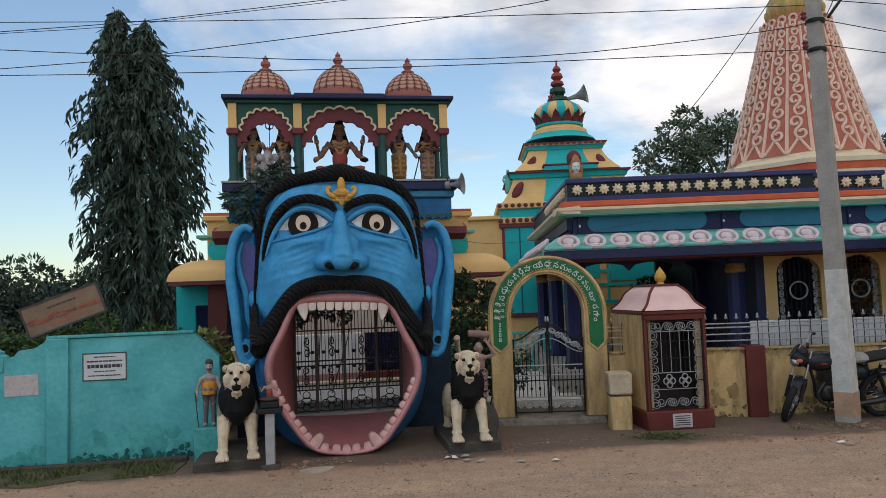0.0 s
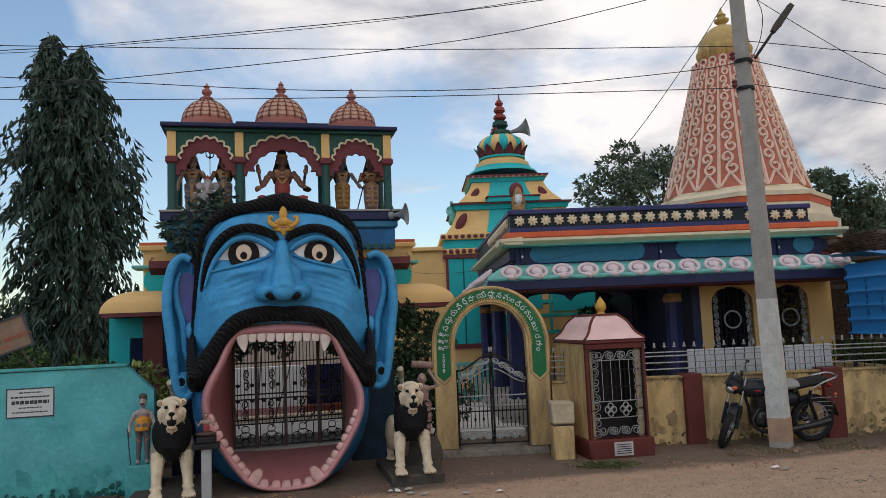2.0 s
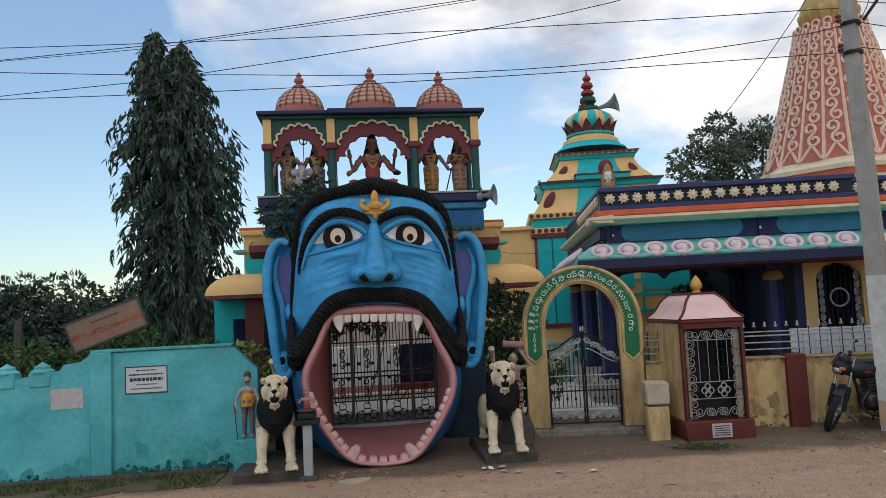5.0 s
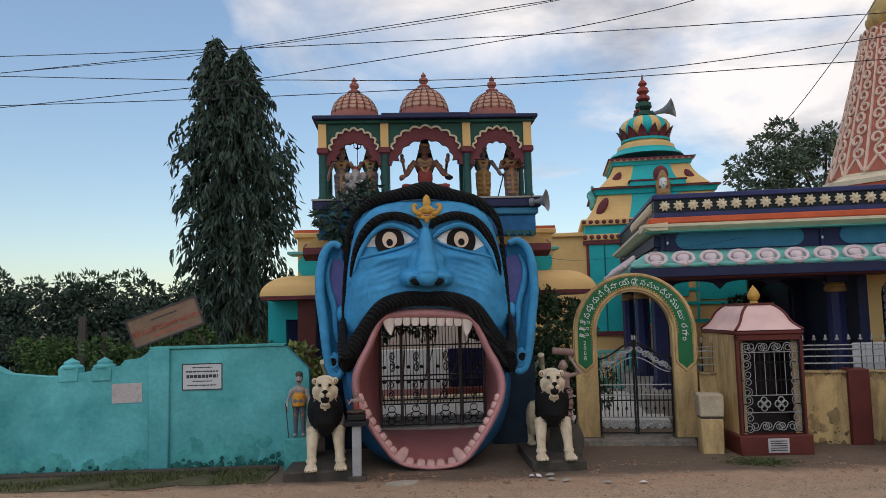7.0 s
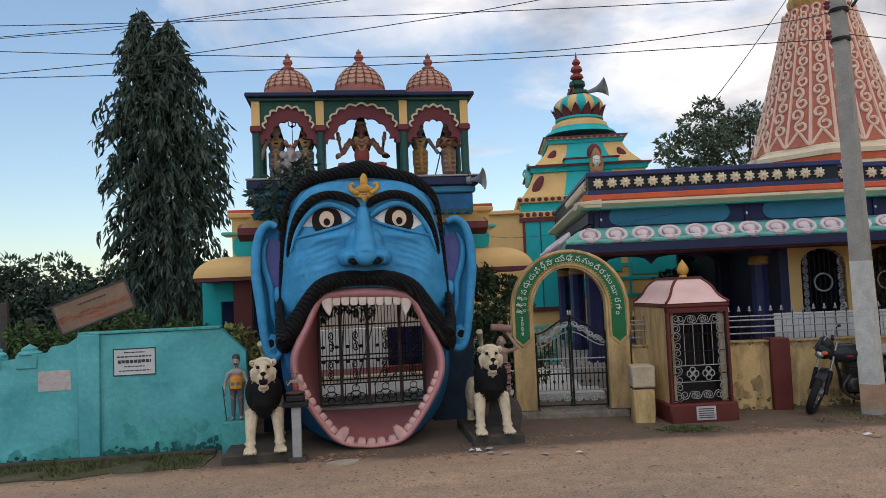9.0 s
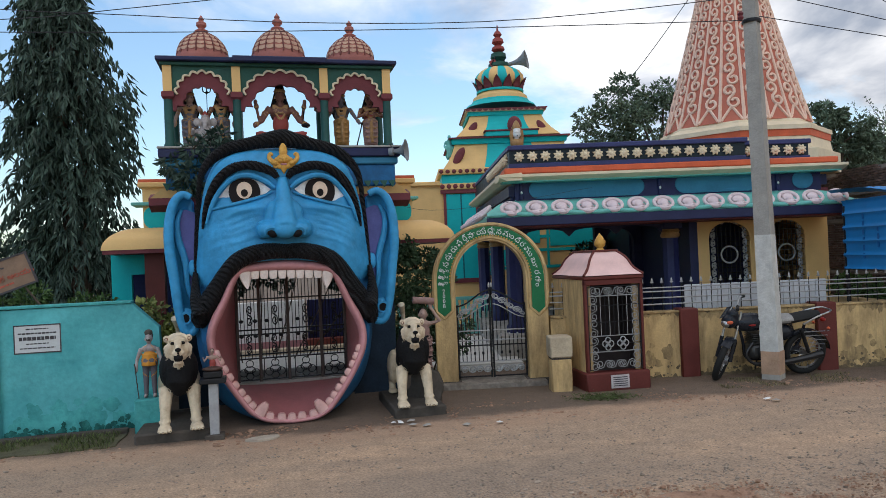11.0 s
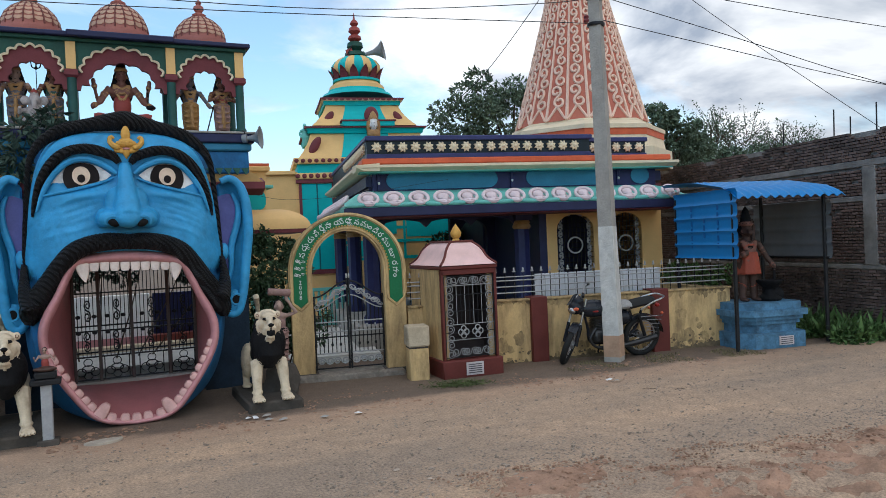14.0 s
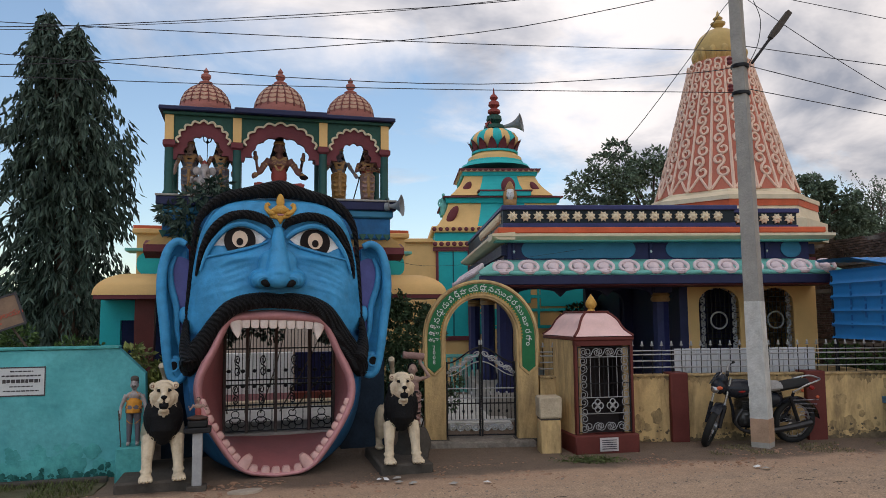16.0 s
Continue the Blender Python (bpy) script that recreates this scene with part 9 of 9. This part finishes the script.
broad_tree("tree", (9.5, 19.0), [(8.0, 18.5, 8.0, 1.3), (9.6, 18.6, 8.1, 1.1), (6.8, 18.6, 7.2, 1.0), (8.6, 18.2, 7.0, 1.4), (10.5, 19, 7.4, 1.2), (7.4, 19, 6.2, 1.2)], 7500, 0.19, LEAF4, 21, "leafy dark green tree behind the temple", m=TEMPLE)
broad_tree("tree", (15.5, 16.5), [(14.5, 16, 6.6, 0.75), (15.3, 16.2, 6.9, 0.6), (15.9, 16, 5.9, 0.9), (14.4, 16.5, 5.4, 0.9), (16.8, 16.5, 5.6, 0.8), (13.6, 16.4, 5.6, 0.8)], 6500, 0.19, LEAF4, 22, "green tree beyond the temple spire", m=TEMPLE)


def feathery(name, u, v, h, w, seed):
    """A thin thorn tree: fans of fine twigs with sparse leaflets."""
    t = thing(name, TEMPLE @ AT((u, v, 0)), "thin feathery thorn tree on the skyline", "tree")
    rr = np.random.RandomState(seed)
    tw = Geo()
    P, D = [], []
    for i in range(70):
        a = rr.uniform(-1.25, 1.25)
        L = h * rr.uniform(0.25, 0.42)
        b = np.array([rr.normal() * w * 0.3, rr.normal() * 0.4, h * rr.uniform(0.6, 0.78)])
        e = b + np.array([sin(a) * L * 0.8, rr.normal() * 0.2, cos(a) * L * 0.6])
        tw.tube([tuple(b), tuple((b + e) / 2 + rr.normal(size=3) * 0.05), tuple(e)], [0.025, 0.016, 0.006], 4)
        for s_ in np.linspace(0.3, 1, 16):
            for q in range(2):
                P.append(b + (e - b) * s_ + rr.normal(size=3) * 0.1); D.append(rr.normal(size=3))
    part("trunk", Geo().tube([(0, 0, -0.1), (0.1, 0, h * 0.4), (0, 0, h * 0.68)], [0.12, 0.1, 0.06], 6), BARK, t)
    part("twig_growth", tw, BARK, t, kind="stuff")
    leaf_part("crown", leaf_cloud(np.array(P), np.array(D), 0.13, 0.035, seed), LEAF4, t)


feathery("thorn_tree", 20.6, 20, 8.3, 2.6, 31)
feathery("thorn_tree", 24.4, 20, 7.6, 2.4, 32)
feathery("thorn_tree", 18.0, 21, 7.4, 2.2, 33)
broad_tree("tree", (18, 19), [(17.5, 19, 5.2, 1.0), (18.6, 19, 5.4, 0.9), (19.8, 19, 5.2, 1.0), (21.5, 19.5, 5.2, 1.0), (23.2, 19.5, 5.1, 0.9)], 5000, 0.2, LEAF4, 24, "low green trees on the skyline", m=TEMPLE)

# wood on the west side
rr = random.Random(8)
cs = []
for i in range(26):
    x = -18 + i * 0.5 + rr.uniform(-0.3, 0.3)
    cs.append((x, 26 + rr.uniform(-1, 1), 1.95 + 0.5 * noise.noise((x * 0.6, 0, 0)) + (0.45 if x < -9 else 0.2), 1.05))
    cs.append((x, 25 + rr.uniform(-1, 1), 1.2, 1.2))
t = thing("wood", AT((-12, 26, 0)), "dark mixed wood beyond the turquoise wall", "wood", kind="stuff")
small = []
for x, y, z, r_ in cs:
    for _ in range(8):
        v = np.array([rr.gauss(0, 1) for _ in range(3)]); v /= np.linalg.norm(v)
        small.append((x + 12 + v[0] * r_ * 0.8, y - 26 + v[1] * r_ * 0.8, max(z + v[2] * r_ * 0.7, 0.2), r_ * rr.uniform(0.25, 0.5)))
p, d = clumps(42000, small, 41)
leaf_part("leaves", leaf_cloud(p, d, 0.17, 0.06, 42), LEAF, t, "stuff")
p, d = clumps(1500, [(c[0] + 12, c[1] - 26, c[2] + 0.95, 0.35) for c in cs[::4]], 43)
leaf_part("sprays", leaf_cloud(p, d + np.array([0, 0, 0.6]), 0.2, 0.035, 44), LEAF2, t, "stuff")


def bush(name, m, centres, n, leaf, material, seed, label):
    t = thing(name, m, label, "bush")
    rr = np.random.RandomState(seed)
    for c in centres:
        part("stem", Geo().tube([(c[0] * 0.4, c[1] * 0.4, -0.05), (c[0] * 0.8, c[1], c[2] * 0.6), (c[0], c[1], c[2])], [0.014, 0.011, 0.006], 5), BARK, t)
    small = []
    for c in centres:
        for _ in range(7):
            v = rr.normal(size=3); v /= np.linalg.norm(v)
            small.append((c[0] + v[0] * c[3] * 0.7, c[1] + v[1] * c[3] * 0.7, max(c[2] + v[2] * c[3] * 0.7, 0.05), c[3] * 0.45))
    p, d = clumps(n, small, seed)
    leaf_part("leaves", leaf_cloud(p, d, leaf, leaf * 0.3, seed), material, t)
    return t


bush("bush", AT((-4.2, 12.2, 0)), [(-1.4, 0, 1.25, 0.5), (-0.6, -0.2, 1.35, 0.5), (0.3, -0.3, 1.5, 0.45), (1.1, -0.2, 1.45, 0.5), (1.7, 0.1, 1.3, 0.5), (0.0, 0.4, 1.1, 0.6)], 7600, 0.085, LEAF3, 51, "yellow-green bushes behind the turquoise wall")
bush("bush", AT((-7.0, 12.6, 0)), [(-1.4, 0, 1.2, 0.6), (-0.4, -0.2, 1.35, 0.6), (0.7, -0.1, 1.3, 0.6), (1.4, 0.2, 1.2, 0.5)], 6000, 0.085, LEAF3, 52, "green bushes behind the turquoise wall")
bush("bush", AT((-1.55, 10.75, 0)), [(0.0, 0, 1.35, 0.25), (0.25, 0.05, 1.2, 0.25), (0.1, 0, 0.9, 0.3)], 900, 0.12, mat("leaf_variegated", (0.20, 0.22, 0.06), 0.5, 0.35, 5, 0.05, per_island=0.5), 53, "yellow-green croton bush beside the head gateway")
bush("bush", AT((2.45, 11.9, 0)), [(0.0, 0, 2.2, 0.36), (-0.2, 0, 1.7, 0.42), (0.3, 0.1, 1.75, 0.42), (0.0, 0.1, 1.15, 0.45), (-0.15, -0.2, 0.7, 0.45), (0.4, -0.1, 0.8, 0.45)], 6500, 0.085, LEAF2, 54, "dark green shrub between the gatehouse and the arched gate")
bush("bush", AT((-0.2, 13.8, 0.2)), [(-0.5, 0, 1.7, 0.5), (0.2, 0, 1.85, 0.5), (0.8, 0, 1.6, 0.45), (1.6, 0.2, 1.8, 0.5), (2.1, 0.2, 1.55, 0.4)], 5500, 0.09, LEAF, 55, "dark shrubs in the courtyard behind the gate")
bush("bush", TEMPLE @ AT((3.4, 7.2, 0.5)), [(0, 0, 1.2, 0.5), (0.5, 0.1, 1.5, 0.4), (-0.3, 0, 0.8, 0.5)], 1500, 0.12, LEAF2, 57, "potted shrub in the open hall")
# creeper on the pavilion ledge
cr = thing("creeper", AT((-0.95, 10.72, 3.1)), "small fig creeper rooted in the pavilion ledge", "creeper")
part("stem", Geo().tube(spline([(0.0, 0.05, 0.45), (0.1, 0.02, 0.62), (0.25, 0.0, 0.78), (0.4, 0.0, 0.9)], 8), 0.012, 5), BARK, cr)
p, d = clumps(620, [(-0.2, 0, 0.35, 0.16), (-0.02, -0.02, 0.22, 0.16), (0.0, 0, 0.05, 0.14), (0.1, 0, 0.55, 0.16), (0.3, 0, 0.62, 0.17), (0.45, 0, 0.75, 0.13), (0.55, 0.02, 0.6, 0.12)], 61)
leaf_part("leaves", leaf_cloud(p, d + np.array([0, 0, -0.5]), 0.13, 0.03, 62), LEAF, cr)
# broad-leaved weeds beside the shelter
wd = thing("weeds", TEMPLE @ AT((8.95, 0.0, 0)), "broad-leaved green weeds along the brick wall", "weeds", kind="stuff")
rr = np.random.RandomState(71)
P, D = [], []
for i in range(26):
    c = np.array([rr.uniform(-0.55, 0.25), rr.uniform(-0.9, 0.9), 0])
    for j in range(9):
        P.append(c + rr.normal(size=3) * 0.02 * np.array([1, 1, 0])); D.append(np.array([rr.normal() * 0.5, rr.normal() * 0.5, 1.1]))
leaf_part("blades", leaf_cloud(np.array(P), np.array(D), 0.5, 0.05, 72, curl=0.5), LEAF3, wd, "stuff")
p, d = clumps(2200, [(rr.uniform(-0.7, 0.2), rr.uniform(-1.0, 0.8), 0.1, 0.22) for _ in range(22)], 73)
p[:, 2] = np.abs(p[:, 2])
leaf_part("low_leaves", leaf_cloud(p, d + np.array([0, 0, 0.4]), 0.10, 0.03, 74), LEAF3, wd, "stuff")
bush("bush", TEMPLE @ AT((7.4, 2.6, 0)), [(-0.6, 0, 0.9, 0.45), (0.2, 0, 1.0, 0.45), (0.9, 0, 0.85, 0.45)], 1800, 0.11, LEAF3, 58, "green bushes behind the shelter")

# ---------------------------------------------------------------- courtyard behind the gates
PAVING = mat("pale_courtyard_paving", (0.55, 0.53, 0.50), 0.7, 0.15, 2, 0.2, dirt=0.3, dirt_col=(0.3, 0.28, 0.25))
whole("courtyard_floor", Geo().span(-3.0, 2.7, 12.7, 17.0, -0.1, 0.26), PAVING, Matrix(), "grey paved temple courtyard floor", "floor", kind="structure")
cw = thing("courtyard_wall", AT((0.3, 15.2, 0.26)), "white low courtyard wall with pink foot", "wall", kind="structure")
part("wall_face", Geo().span(-1.6, 0.5, 0, 0.2, 0.12, 1.0), mat("fresh_whitewash", (0.84, 0.83, 0.82), 0.7, 0.06, 3, 0.2), cw)
part("wall_foot", Geo().span(-1.6, 1.8, -0.04, 0.22, 0, 0.2), PINK, cw)
part("dark_door", Geo().span(0.55, 1.4, 0.02, 0.1, 0.15, 1.0), INDIGO, cw)
for i in range(7):
    part("door_bar", Geo().span(0.58 + 0.12 * i, 0.61 + 0.12 * i, -0.02, 0.02, 0.15, 1.0), NAVY, cw)
part("block", Geo().span(0.5, 1.6, -0.3, 0.0, 0.0, 0.22), REDBLOCK, cw)
part("step_band", Geo().span(-1.6, 1.8, -0.6, -0.3, 0, 0.1), CREAM, cw)
whole("hall_floor", Geo().span(-0.9, 0.75, 1.5, 6.0, 0.02, 0.12), PAVING, TEMPLE, "pale paved path inside the side gate", "floor", kind="structure")
gr = thing("inner_balustrade", TEMPLE @ AT((0.3, 6.5, 0)), "pale turquoise balustrade behind the side gate", "balustrade")
for i in range(22):
    part("baluster", Geo().lathe([(0.03, 0.12), (0.05, 0.3), (0.025, 0.5), (0.05, 0.75), (0.03, 0.95)], (-2.2 + i * 0.14, 0, 0), 8), SEAGREEN, gr)
for z in (0.12, 0.95):
    part("rail", Geo().span(-2.3, 0.85, -0.05, 0.05, z, z + 0.08, 0.01), SEAGREEN, gr)

# ---------------------------------------------------------------- litter and small things
for x, y, w, d_, rz, mm, lab in ((-0.08, 8.82, 0.19, 0.10, 12, mat("pale_weathered_board", (0.42, 0.36, 0.29), 0.85, 0.2, 5), "flat pale stone slab lying on the road edge"),):
    whole("flat_stone", Geo().plan([(w * cos(a) * (1 + 0.15 * sin(3 * a)), d_ * sin(a)) for a in np.linspace(0, 2 * pi, 14)[:-1]], 0.0, 0.025), mm, AT((x, y, 0.0)) @ pose(0, 0, 0, 0, 0, rz), lab, "stone", smooth=False)
rnd = random.Random(17)
for i in range(9):
    x, y = (1.55 + rnd.uniform(-0.35, 0.6), 8.85 + rnd.uniform(-0.25, 0.2)) if i < 5 else (rnd.uniform(2, 6.5), rnd.uniform(8.0, 8.6))
    g = Geo().add([(-0.05, -0.03, 0.004), (0.05, -0.025, 0.012), (0.055, 0.03, 0.02), (-0.04, 0.035, 0.006), (0, 0, 0.03)], [(0, 1, 4), (1, 2, 4), (2, 3, 4), (3, 0, 4)])
    whole("scrap", g, WHITE if i % 2 else CONC, AT((x, y, 0.012)) @ pose(0, 0, 0, 0, 0, rnd.uniform(0, 360)), "crumpled scrap of pale litter on the road edge", "litter", "litter")
mo = thing("grass_clump", TEMPLE @ AT((1.4, -1.35, 0)), "flattened clump of dry green grass", "grass", kind="stuff")
r = np.random.RandomState(5)
p = np.stack([r.normal(size=700) * 0.2, r.normal(size=700) * 0.09, np.abs(r.normal(size=700)) * 0.015], 1)
leaf_part("blades", leaf_cloud(p, r.normal(size=(700, 3)) * np.array([1, 1, 0.35]) + np.array([0, 0, 0.2]), 0.09, 0.006, 6), GRASSM, mo, "stuff")
for i in range(4):
    x, y = rnd.uniform(2.8, 7.0), rnd.uniform(6.6, 7.6)
    whole("twig", Geo().tube([(0, 0, 0), (0.06, 0.012, 0.012), (0.13, 0.0, 0.006), (0.18, 0.024, 0.006)], [0.003, 0.0035, 0.003, 0.002], 5), BARK, AT((x, y, ground_height(x, y) + 0.01)) @ pose(0, 0, 0, 0, 0, rnd.uniform(-40, 40)), "dry brown twig lying on the road", "twig", "twigs")
for x, z in ((-5.16, 2.08), (-4.81, 1.82)):
    whole("fence_post", Geo().span(-0.05, 0.05, -0.05, 0.05, 0, z, 0.01), CONC_DK, AT((x, 12.0, 0)), "old dark stone fence post among the bushes", "post", "fence posts")

# ---------------------------------------------------------------- the bricks that the walk passes nearest
for x, y, z, t in LAST_BRICKS:
    again(brick_me, "brick", bw, AT((x, y, z)) @ pose(0, 0, 0, t))
